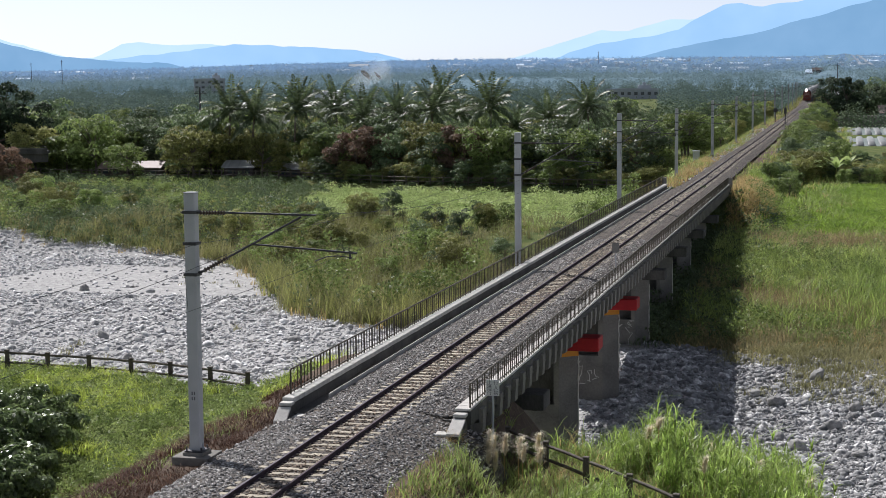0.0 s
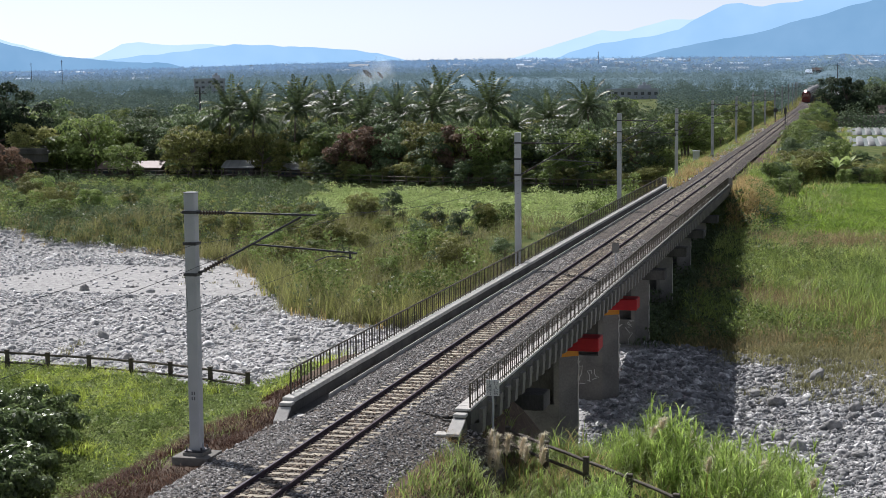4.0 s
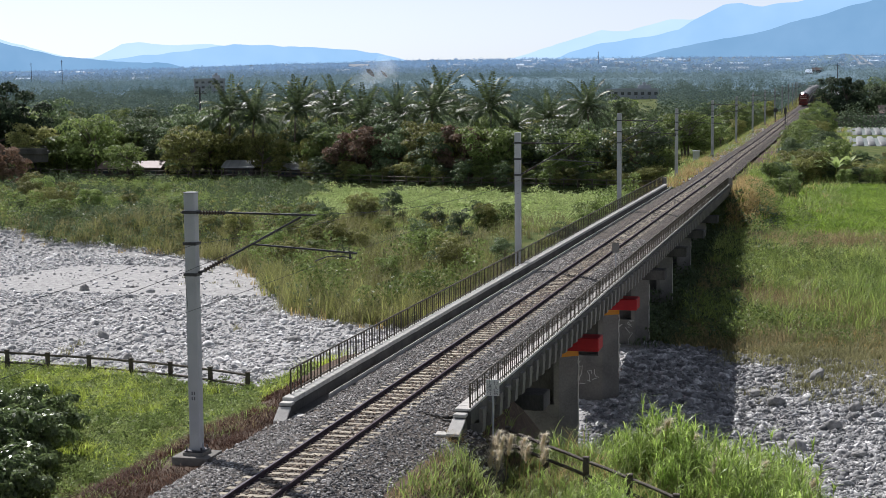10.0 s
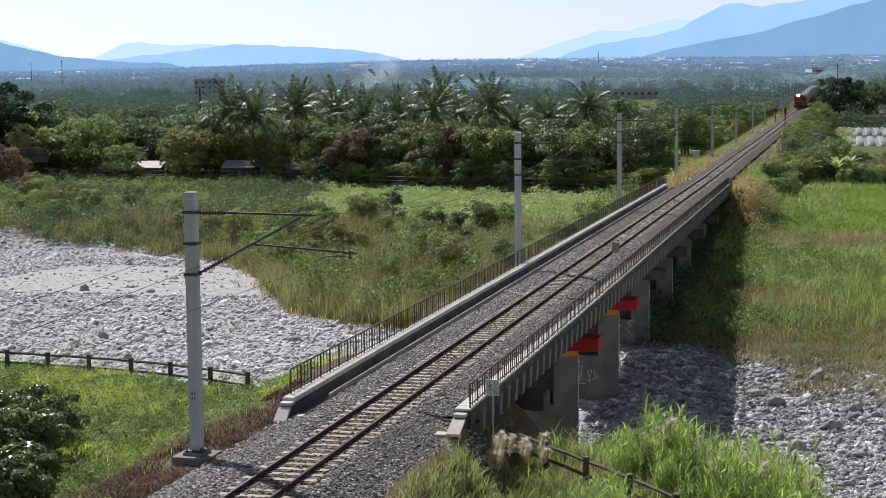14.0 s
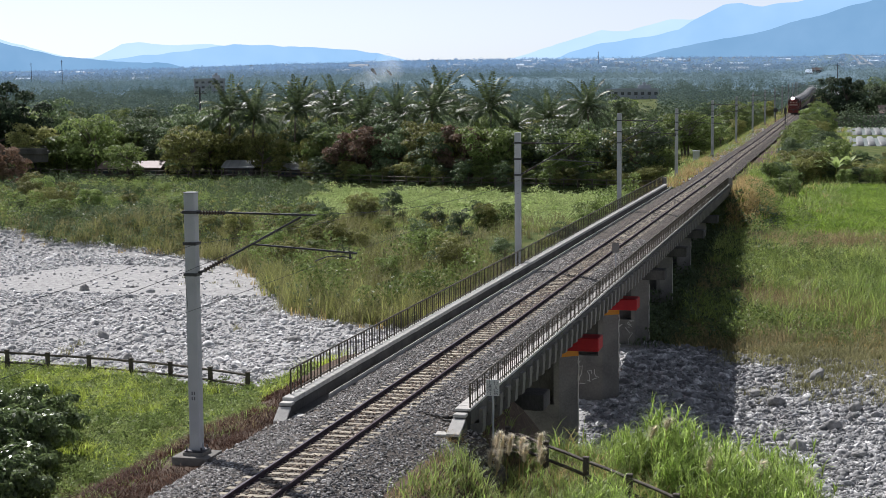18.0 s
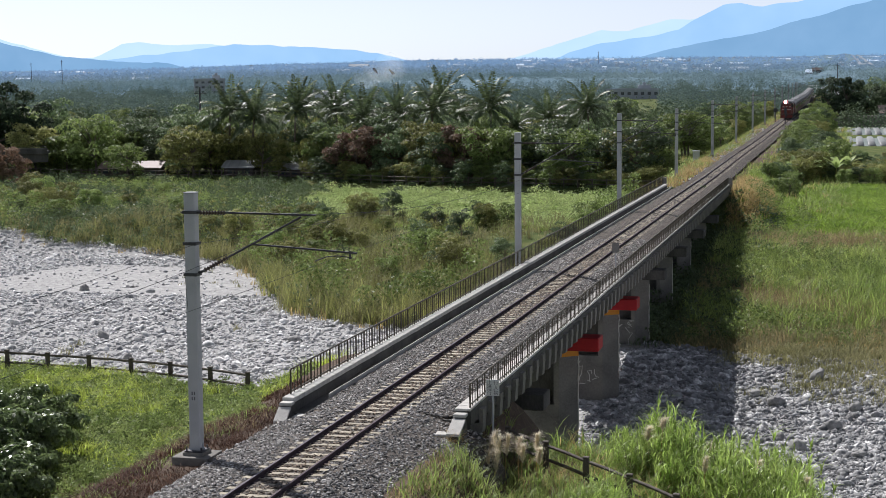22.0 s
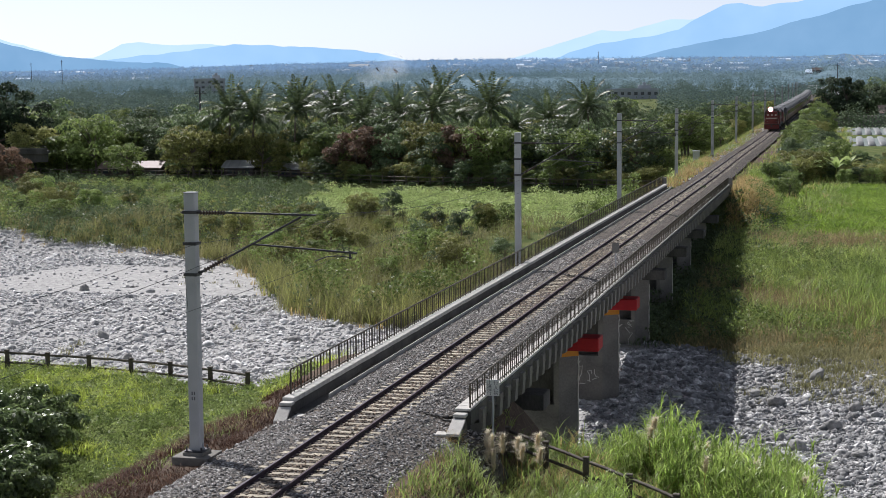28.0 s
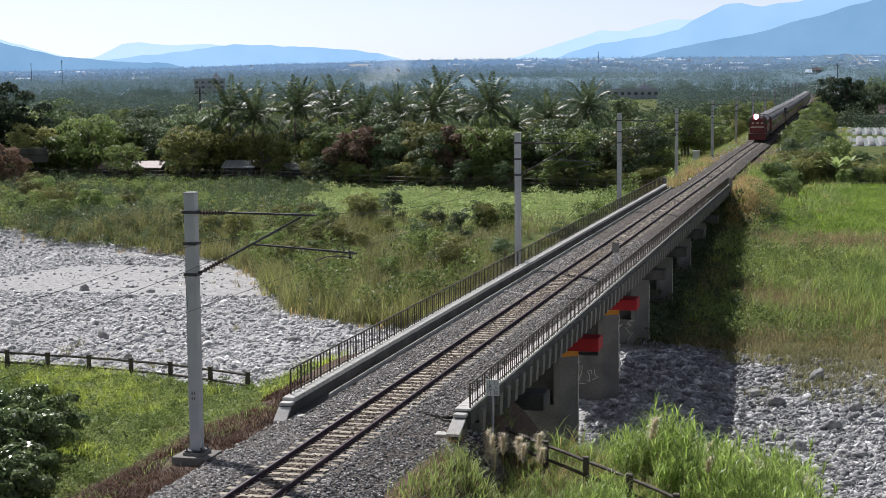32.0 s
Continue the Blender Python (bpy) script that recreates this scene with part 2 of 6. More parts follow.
def leaves(c, size, rng=RNG, out=None):
    """Leaf cards (folded along the middle) round centres c (n, 3), facing outwards where told."""
    n = len(c)
    g = rng.normal(0, 1, (n, 3))
    if out is not None:
        g = 0.5 * g + out / np.maximum(np.linalg.norm(out, axis=1), 1e-6)[:, None]
    g /= np.linalg.norm(g, axis=1)[:, None]
    a = np.cross(g, rng.normal(0, 1, (n, 3)))
    a /= np.linalg.norm(a, axis=1)[:, None]
    b = np.cross(g, a)
    s = (size * rng.uniform(0.6, 1.3, n))[:, None]
    k = np.cross(a, b) * s * 0.18
    v = np.stack([c - a * s, c - b * s * 0.5 + k, c + a * s, c + b * s * 0.5 + k], 1).reshape(-1, 3)
    f = (np.arange(n) * 4)[:, None] + np.array([[0, 1, 2, 3]])
    return v, f


def join(*vf):
    """Joins several (verts, faces) pairs."""
    V, F, o = [], [], 0
    for v, f in vf:
        V.append(v)
        F.append(f + o)
        o += len(v)
    return np.concatenate(V), np.concatenate(F)
# ---- lie of the land ----
BED = -6.6


def smooth(a, b, t):
    u = np.clip((t - a) / (b - a), 0, 1)
    return u * u * (3 - 2 * u)


def wob(x, y, s, k=0.0):
    """Cheap smooth unevenness, about -1 to 1."""
    return (np.sin(x / s + 1.3 * np.sin(y / s * 0.7 + k)) + np.sin(y / s * 1.13 + 1.7 * np.sin(x / s * 0.6 + 2 * k))) / 2


def track_x(y):
    """The track runs straight over the bridge and bends gently to the west far beyond it."""
    y = np.asarray(y, float)
    u = np.clip((y - 490.0) / 210.0, 0, 1)
    return -2.6 * u * u * (3 - 2 * u)


def track_z(y):
    """The line climbs a little beyond the bridge."""
    return np.interp(y, [168, 195, 220, 260, 340, 400, 430, 490, 550, 600, 700, 1200], [0, 0.15, 0.25, 0.25, 0.68, 0.98, 1.2, 1.62, 1.87, 1.95, 2.4, 5.5])


def near_edge(x):
    """The y at which the near bank's top breaks off."""
    return np.where(x < 0, 60.0 - 0.28 * (x + 4), 50.5 - 0.85 * (x - 3))


def far_edge(x):
    """The y at which the far bank's growth begins."""
    return np.interp(x, [-200, -68, -45, -39, -26, -20, -10, 0, 8, 30], [176, 149, 141, 134, 110, 105, 101, 99, 96, 93]) + 0.8 * wob(x, x * 0.3, 3)


def levee(x):
    """The y at which the low bank below the wood begins."""
    return np.interp(x, [-140, -100, -58, -36, -20, 0], [224, 217, 210, 202, 200, 200])


def height(x, y):
    x, y = np.asarray(x, float), np.asarray(y, float)
    d = np.abs(x - track_x(y))
    # near bank, dropping to the bed
    nt = np.where(x < 0, -0.6 - 2.3 * smooth(4.3, 9.5, d), -0.6 - 1.5 * smooth(0, 1, (d - 3.3 + 0.6 * smooth(43, 46, y)) / (1.7 - 0.8 * smooth(43, 46, y))) - 0.4 * smooth(7, 12, d))
    nt = nt + 0.12 * wob(x, y, 2.3)
    e = near_edge(x)
    run = np.where(x < 0, 6.0, 21.0)
    bz = BED - 1.2 * (1 - smooth(80, 97, y)) * smooth(-7, -1, x)      # the channel beside the piers
    zn = nt + (bz - nt) * smooth(0, 1, (y - e) / run)
    # river bed
    bed = bz + 0.10 * wob(x, y, 3.1) + 0.25 * wob(x, y, 13)
    z = np.where(y < e + run, zn, bed)
    # far side
    fe = far_edge(x)
    lv = levee(x)
    plain = np.where(x < 0, -4.9 + 1.35 * smooth(lv, lv + 1.5, y), -2.7)
    ramp = np.where(x < 0, smooth(fe, fe + 55, y), smooth(96, 185, y) ** 0.8)
    far = BED + (plain - BED) * ramp + 0.22 * wob(x, y, 6) * ramp
    z = np.where(y > fe, far, z)
    # railway bank beyond the bridge
    bank = -0.6 + track_z(y) - 4.0 * smooth(3.6, 10.5, d)
    z = np.where(y > 154.0, np.maximum(z, bank), z)
    k = smooth(143, 154.0, y) * (y <= 154.0)
    z = np.where(k > 0, np.maximum(z, bank * k + z * (1 - k)), z)
    # the plain climbs towards the hills
    r = np.hypot(x - 14, y)
    az = np.arctan2(x - 14, np.maximum(y, 1))
    climb = (40 + 22 * smooth(-0.52, -0.22, az)) * np.clip((r - 500) / 3600, 0, 2) ** 1.25
    z = z + climb * smooth(10, 40, d + 40 * smooth(1150, 1350, y)) + smooth(400, 900, r) * 1.2 * wob(x, y, 90) * smooth(10, 40, d)
    return z


def axis(parts):
    return np.concatenate([np.arange(a, b, s) for a, b, s in parts])


def make_ground():
    gx = axis([(-2600, -700, 100), (-700, -220, 24), (-220, -90, 5), (-90, -30, 1.6), (-30, 24, 0.8), (24, 60, 3), (60, 300, 24), (300, 2601, 115)])
    gy = axis([(-200, 20, 20), (20, 120, 0.8), (120, 240, 1.8), (240, 500, 8), (500, 1300, 32), (1300, 4301, 100)])
    X, Y = np.meshgrid(gx, gy)
    Z = height(X, Y)
    v = np.stack([X, Y, Z], -1).reshape(-1, 3)
    nx, ny = len(gx), len(gy)
    i = (np.arange(ny - 1)[:, None] * nx + np.arange(nx - 1)).ravel()
    f = np.stack([i, i + 1, i + nx + 1, i + nx], 1)
    me = fast_mesh("ground", v, f, ground_material(), True)
    e, fe = near_edge(X), far_edge(X)
    run = np.where(X < 0, 6.0, 21.0)
    bed = smooth(0.75, 1.0, (Y - e) / run) * (1 - smooth(-2, 4, Y - fe))
    soil = (1 - smooth(np.where(Y > 155, 3.0, 4.0), np.where(Y > 155, 5.5, 8.5), np.abs(X - track_x(Y)))) * ((Y < 62) | (Y > 155)) * (Y < 700)
    for nm, val in (("bed", bed), ("soil", soil)):
        at = me.attributes.new(nm, "FLOAT", "POINT")
        at.data.foreach_set("value", val.ravel().astype(np.float32))
    return tagged(new("ground", me), "uneven river valley ground of gravel, soil and grass", "ground", kind="structure")


def ground_material():
    m = bpy.data.materials.new("ground")
    m.use_nodes = True
    N, Lk = m.node_tree.nodes, m.node_tree.links
    b = N["Principled BSDF"]
    b.inputs["Roughness"].default_value = 0.95
    b.inputs["Specular IOR Level"].default_value = 0.1
    geo = N.new("ShaderNodeNewGeometry")

    def noise_tex(s, d=6.0):
        n = N.new("ShaderNodeTexNoise")
        n.inputs["Scale"].default_value, n.inputs["Detail"].default_value = s, d
        Lk.new(geo.outputs["Position"], n.inputs["Vector"])
        return n.outputs["Fac"]

    def ramp(src, *stops):
        r = N.new("ShaderNodeValToRGB")
        els = r.color_ramp.elements
        while len(els) < len(stops):
            els.new(0.5)
        for el, (p, c) in zip(els, stops):
            el.position, el.color = p, (*c, 1)
        Lk.new(src, r.inputs[0])
        return r.outputs[0]

    def mix(f, a, c):
        n = N.new("ShaderNodeMix")
        n.data_type = "RGBA"
        Lk.new(f, n.inputs[0])
        Lk.new(a, n.inputs[6])
        Lk.new(c, n.inputs[7])
        return n.outputs[2]

    def mask(name, src, width=0.25):
        a = N.new("ShaderNodeAttribute")
        a.attribute_name = name
        ad = N.new("ShaderNodeMath")
        ad.operation = "MULTIPLY_ADD"
        Lk.new(src, ad.inputs[0])
        ad.inputs[1].default_value = 0.8
        Lk.new(a.outputs["Fac"], ad.inputs[2])
        r = N.new("ShaderNodeMapRange")
        r.inputs["From Min"].default_value, r.inputs["From Max"].default_value = 0.9 - width / 2, 0.9 + width / 2
        Lk.new(ad.outputs[0], r.inputs["Value"])
        return r.outputs[0]

    grass = ramp(noise_tex(0.35), (0.3, (0.05, 0.075, 0.02)), (0.5, (0.085, 0.11, 0.03)), (0.7, (0.15, 0.15, 0.055)))
    gravel = ramp(noise_tex(2.5), (0.3, (0.26, 0.255, 0.25)), (0.55, (0.40, 0.395, 0.385)), (0.75, (0.50, 0.49, 0.47)))
    soil = ramp(noise_tex(3.0), (0.3, (0.07, 0.05, 0.038)), (0.6, (0.13, 0.095, 0.07)), (0.8, (0.19, 0.15, 0.115)))
    c = mix(mask("soil", noise_tex(0.9)), grass, soil)
    c = mix(mask("bed", noise_tex(0.6)), c, gravel)
    Lk.new(c, b.inputs["Base Color"])
    bp = N.new("ShaderNodeBump")
    bp.inputs["Strength"].default_value, bp.inputs["Distance"].default_value = 0.6, 0.08
    Lk.new(noise_tex(7.0), bp.inputs["Height"])
    Lk.new(bp.outputs[0], b.inputs["Normal"])
    return m


make_ground()


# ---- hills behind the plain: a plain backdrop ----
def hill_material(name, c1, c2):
    """Faintly mottled slopes, distance haze painted into the blue glow of a far backdrop."""
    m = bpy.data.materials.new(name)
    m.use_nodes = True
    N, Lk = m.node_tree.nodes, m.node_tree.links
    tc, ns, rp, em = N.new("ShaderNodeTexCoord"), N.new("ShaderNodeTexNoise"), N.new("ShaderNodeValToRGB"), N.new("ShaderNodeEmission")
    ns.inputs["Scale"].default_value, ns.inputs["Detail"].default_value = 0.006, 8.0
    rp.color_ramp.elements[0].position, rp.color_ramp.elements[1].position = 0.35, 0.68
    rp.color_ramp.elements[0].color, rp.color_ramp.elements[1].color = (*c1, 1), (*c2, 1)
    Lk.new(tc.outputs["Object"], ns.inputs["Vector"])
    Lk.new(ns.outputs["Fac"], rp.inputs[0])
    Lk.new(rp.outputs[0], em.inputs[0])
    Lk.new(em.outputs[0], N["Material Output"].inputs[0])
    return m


def hills(name, label, dist, crest, m, seed):
    """A ridge at that distance; crest gives the angle of its top above eye level by bearing, both in thousandths."""
    n = 220
    b = np.linspace(-620, 120, n)
    top = np.interp(b, [p for p, _ in crest], [q for _, q in crest])
    rng = np.random.default_rng(seed)
    rough = sum(np.interp(b, np.linspace(-620, 120, k), rng.normal(0, a, k)) for k, a in ((30, 0.5), (80, 0.3), (200, 0.18)))
    top = np.maximum(top + rough * (top > 8), -8)
    V = []
    for u, back in ((0.0, 0.0), (0.35, 0.01), (0.7, 0.02), (1.0, 0.03), (0.5, 0.05)):
        a = b / 1000
        z = EYE.z - 30 * (1 - u) + (top / 1000 * dist * (1 + back)) * u + (0 if u in (0, 1.0) else 1) * rng.normal(0, dist * 0.0003, n)
        V.append(np.stack([EYE.x + np.sin(a) * dist * (1 + back), np.cos(a) * dist * (1 + back), z], 1))
    v = np.concatenate(V)
    i = (np.arange(4)[:, None] * n + np.arange(n - 1)).ravel()
    f = np.stack([i, i + 1, i + n + 1, i + n], 1)
    return tagged(new(name, fast_mesh(name, v, f, m, True)), label, "hills", kind="structure")


# Haze is part of each colour: the farther the ridge, the paler.
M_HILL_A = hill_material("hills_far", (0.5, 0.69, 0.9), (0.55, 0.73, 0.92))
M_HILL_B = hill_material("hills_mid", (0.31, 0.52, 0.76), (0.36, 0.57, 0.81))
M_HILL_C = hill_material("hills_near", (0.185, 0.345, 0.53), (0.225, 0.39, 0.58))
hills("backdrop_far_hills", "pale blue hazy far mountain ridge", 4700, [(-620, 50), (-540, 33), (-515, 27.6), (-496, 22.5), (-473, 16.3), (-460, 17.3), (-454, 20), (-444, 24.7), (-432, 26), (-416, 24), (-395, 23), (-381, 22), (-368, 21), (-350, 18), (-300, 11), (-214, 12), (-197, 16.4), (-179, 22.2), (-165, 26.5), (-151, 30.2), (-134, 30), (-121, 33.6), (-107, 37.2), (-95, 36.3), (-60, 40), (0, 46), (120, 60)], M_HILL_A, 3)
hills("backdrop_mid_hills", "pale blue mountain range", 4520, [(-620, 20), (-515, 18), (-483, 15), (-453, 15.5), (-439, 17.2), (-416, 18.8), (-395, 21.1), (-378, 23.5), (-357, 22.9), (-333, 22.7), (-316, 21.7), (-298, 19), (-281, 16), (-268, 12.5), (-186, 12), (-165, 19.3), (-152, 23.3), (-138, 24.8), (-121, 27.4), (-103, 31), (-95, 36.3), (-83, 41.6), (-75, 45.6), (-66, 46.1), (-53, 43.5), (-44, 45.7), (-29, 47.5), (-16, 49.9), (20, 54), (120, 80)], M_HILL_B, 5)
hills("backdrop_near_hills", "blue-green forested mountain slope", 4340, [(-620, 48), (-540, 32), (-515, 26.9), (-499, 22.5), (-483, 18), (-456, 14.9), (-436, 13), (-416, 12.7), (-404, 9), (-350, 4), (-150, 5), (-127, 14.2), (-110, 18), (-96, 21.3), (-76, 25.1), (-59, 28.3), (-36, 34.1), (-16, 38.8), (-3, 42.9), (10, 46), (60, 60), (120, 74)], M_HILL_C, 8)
# ---- railway ----
BR0, BR1 = 47.05, 153.4          # ends of the bridge


def make_track():
    track = thing("railway_track", "single railway track of rusty rails on concrete sleepers in grey ballast", "railway", kind="structure")
    # rails: head, web and foot
    for side in (-1, 1):
        prof = [(-0.065, -0.155), (0.065, -0.155), (0.065, -0.14), (0.012, -0.125), (0.012, -0.045), (0.034, -0.035), (0.034, -0.004), (0.028, 0.0),
                (-0.028, 0.0), (-0.034, -0.004), (-0.034, -0.035), (-0.012, -0.045), (-0.012, -0.125), (-0.065, -0.14)]
        ys = np.concatenate([[12.0, 170.0], np.arange(190, 1181, 20.0)])
        n = len(prof)
        k = Kit()
        vs = [(track_x(y) + side * 0.566 + x, y, z + track_z(y)) for y in ys for x, z in prof]
        fs = [(i * n + j, i * n + (j + 1) % n, (i + 1) * n + (j + 1) % n, (i + 1) * n + j) for i in range(len(ys) - 1) for j in range(n)]
        k.add(vs, fs + [tuple(range(n))])
        rail = part("rail", k, M_RUST, track)
        rail.data.materials.append(M_RAILTOP)
        for pl in rail.data.polygons:
            if pl.normal.z > 0.9 and pl.center.z - float(track_z(pl.center.y)) > -0.01:
                pl.material_index = 1
    # sleepers with a dip between the rails
    sk = Kit()
    prof = [(-1.0, -0.30), (1.0, -0.30), (1.0, -0.13), (0.95, -0.115), (0.32, -0.13), (-0.32, -0.13), (-0.95, -0.115), (-1.0, -0.13)]
    sk.extrude_y(prof, -0.11, 0.11)
    sme = sk.mesh("sleeper", M_SLEEP)
    y = 33.0
    i = 0
    rest = Kit()
    while y < 420:
        if i < 240:
            part("sleeper", sme, M_SLEEP, track, m=pose(random.uniform(-0.01, 0.01), y, random.uniform(-0.008, 0.004), 0, 0, random.uniform(-0.4, 0.4)))
        else:
            rest.box((float(track_x(y)), y, -0.2 + float(track_z(y))), (2.0, 0.22, 0.15))
        y += 0.573
        i += 1
    tagged(part("far_sleepers", rest, M_SLEEP, track), kind="stuff")
    # fastenings on both sides of each rail, near the camera
    ck = Kit()
    y = 33.0
    while y < 75:
        for x in (-0.66, -0.472, 0.472, 0.66):
            ck.box((x, y, -0.115), (0.09, 0.07, 0.035), 0.008)
        y += 0.573
    tagged(part("rail_clips", ck, M_RUST, track), kind="stuff")
    return track


def ballast_shape(x, bridge):
    """Height of the ballast across the track."""
    a = np.abs(x)
    core = np.where(a < 0.5, -0.142, -0.135)
    fall = np.where(a < 1.35, 0, (a - 1.35) * (0.16 if bridge else np.where(x < 0, 0.2, 0.30))) + np.maximum(0, x - 3.3) * (0 if bridge else 1.1) + np.maximum(0, -x - 3.1) * (0 if bridge else 0.8)
    return core - fall


def make_ballast():
    xs = np.linspace(-3.6, 4.2, 57)
    ys = np.concatenate([np.arange(12, 90, 0.25), np.arange(90, 300, 0.35), np.arange(300, 1181, 1.5)])
    X, Y = np.meshgrid(xs, ys)
    on = (Y > BR0) & (Y < BR1)
    X = np.where(on, (X - 0.3) * 2.28 / 3.9, np.where(Y > BR1, X * 0.5, X))
    Z = np.where(on, ballast_shape(X, True), ballast_shape(X, False)) + RNG.normal(0, 1, X.shape) * np.interp(Y, [60, 110, 300], [0.014, 0.035, 0.05])
    v = np.stack([X + track_x(Y), Y, Z + track_z(Y)], -1).reshape(-1, 3)
    nx, ny = len(xs), len(ys)
    i = (np.arange(ny - 1)[:, None] * nx + np.arange(nx - 1)).ravel()
    f = np.stack([i, i + 1, i + nx + 1, i + nx], 1)
    m = bpy.data.materials.new("ballast_bed")
    m.use_nodes = True
    N, Lk = m.node_tree.nodes, m.node_tree.links
    geo, vor, ns = N.new("ShaderNodeNewGeometry"), N.new("ShaderNodeTexVoronoi"), N.new("ShaderNodeTexNoise")
    vor.inputs["Scale"].default_value, ns.inputs["Scale"].default_value = 13.0, 0.8
    Lk.new(geo.outputs["Position"], vor.inputs["Vector"])
    Lk.new(geo.outputs["Position"], ns.inputs["Vector"])
    sep = N.new("ShaderNodeSeparateColor")
    Lk.new(vor.outputs["Color"], sep.inputs[0])
    r = N.new("ShaderNodeValToRGB")
    r.color_ramp.elements[0].color, r.color_ramp.elements[1].color = (0.016, 0.0145, 0.0135, 1), (0.155, 0.143, 0.13, 1)
    Lk.new(sep.outputs[0], r.inputs[0])
    tint = N.new("ShaderNodeMix")
    tint.data_type, tint.blend_type = "RGBA", "MULTIPLY"
    tint.inputs[7].default_value = (0.72, 0.58, 0.46, 1)
    Lk.new(ns.outputs["Fac"], tint.inputs[0])
    Lk.new(r.outputs[0], tint.inputs[6])
    b = N["Principled BSDF"]
    b.inputs["Roughness"].default_value = 0.95
    Lk.new(tint.outputs[2], b.inputs["Base Color"])
    bp = N.new("ShaderNodeBump")
    bp.inputs["Strength"].default_value, bp.inputs["Distance"].default_value = 0.9, 0.04
    bp.invert = True
    Lk.new(vor.outputs["Distance"], bp.inputs["Height"])
    Lk.new(bp.outputs[0], b.inputs["Normal"])
    tagged(new("ballast_bed", fast_mesh("ballast_bed", v, f, m, False)), "grey-brown crushed stone ballast bed under the track", "ballast", kind="structure")
    # loose stones lying proud on it
    n = 42000
    y = 32 + 70 * RNG.uniform(0, 1, n) ** 1.7
    on = (y > BR0)
    x = np.where(on, RNG.uniform(-2.2, 2.2, n), RNG.uniform(-3.5, 3.9, n))
    z = np.where(on, ballast_shape(x, True), ballast_shape(x, False))
    keep = np.abs(np.abs(x) - 0.566) > 0.1
    keep &= ~((np.abs(x) < 1.02) & (np.mod(y - 33.0 + 0.14, 0.573) < 0.28) & (RNG.uniform(0, 1, n) < 0.85))
    inner = np.abs(x) < 0.75
    for nm, lab, m, k in (("ballast_stones", "loose angular grey ballast stones", M_BALLAST, keep & ~inner), ("stained_ballast_stones", "rust-stained ballast stones between the rails", M_BALLAST_B, keep & inner)):
        v, f = rocks(np.stack([x, y, z + 0.005], 1)[k], RNG.uniform(0.022, 0.055, n)[k], 0, flat=0.75)
        tagged(new(nm, fast_mesh(nm, v, f, m)), lab, "ballast", kind="stuff")


def ico(level):
    b = bmesh.new()
    bmesh.ops.create_icosphere(b, subdivisions=level + 1, radius=1.0)
    v = np.array([p.co[:] for p in b.verts])
    f = np.array([[q.index for q in p.verts] for p in b.faces])
    b.free()
    return v, f


def rocks(c, r, level, flat=0.7, rough=0.22, rng=RNG):
    """Irregular stones at centres c with radii r."""
    bv, bf = ico(level)
    n = len(c)
    v = bv[None] * (1 + rng.normal(0, rough, (n, len(bv), 1)) * (0.6 if level else 1))
    s = rng.uniform(0.65, 1.35, (n, 1, 3)) * np.array([1, 1, flat])
    v = v * s * r[:, None, None]
    a = rng.uniform(0, 2 * np.pi, n)
    ca, sa = np.cos(a)[:, None], np.sin(a)[:, None]
    x, y, z = v[..., 0], v[..., 1], v[..., 2]
    tl = rng.normal(0, 0.3, (n, 1))
    z = z + tl * x
    v = np.stack([x * ca - y * sa, x * sa + y * ca, z], -1) + c[:, None]
    f = (np.arange(n) * len(bv))[:, None, None] + bf[None]
    return v.reshape(-1, 3), f.reshape(-1, 3)


make_track()
make_ballast()


# ---- the bridge ----
SPAN = 13.6
PIER_Y = [59.4 + SPAN * i for i in range(7)]


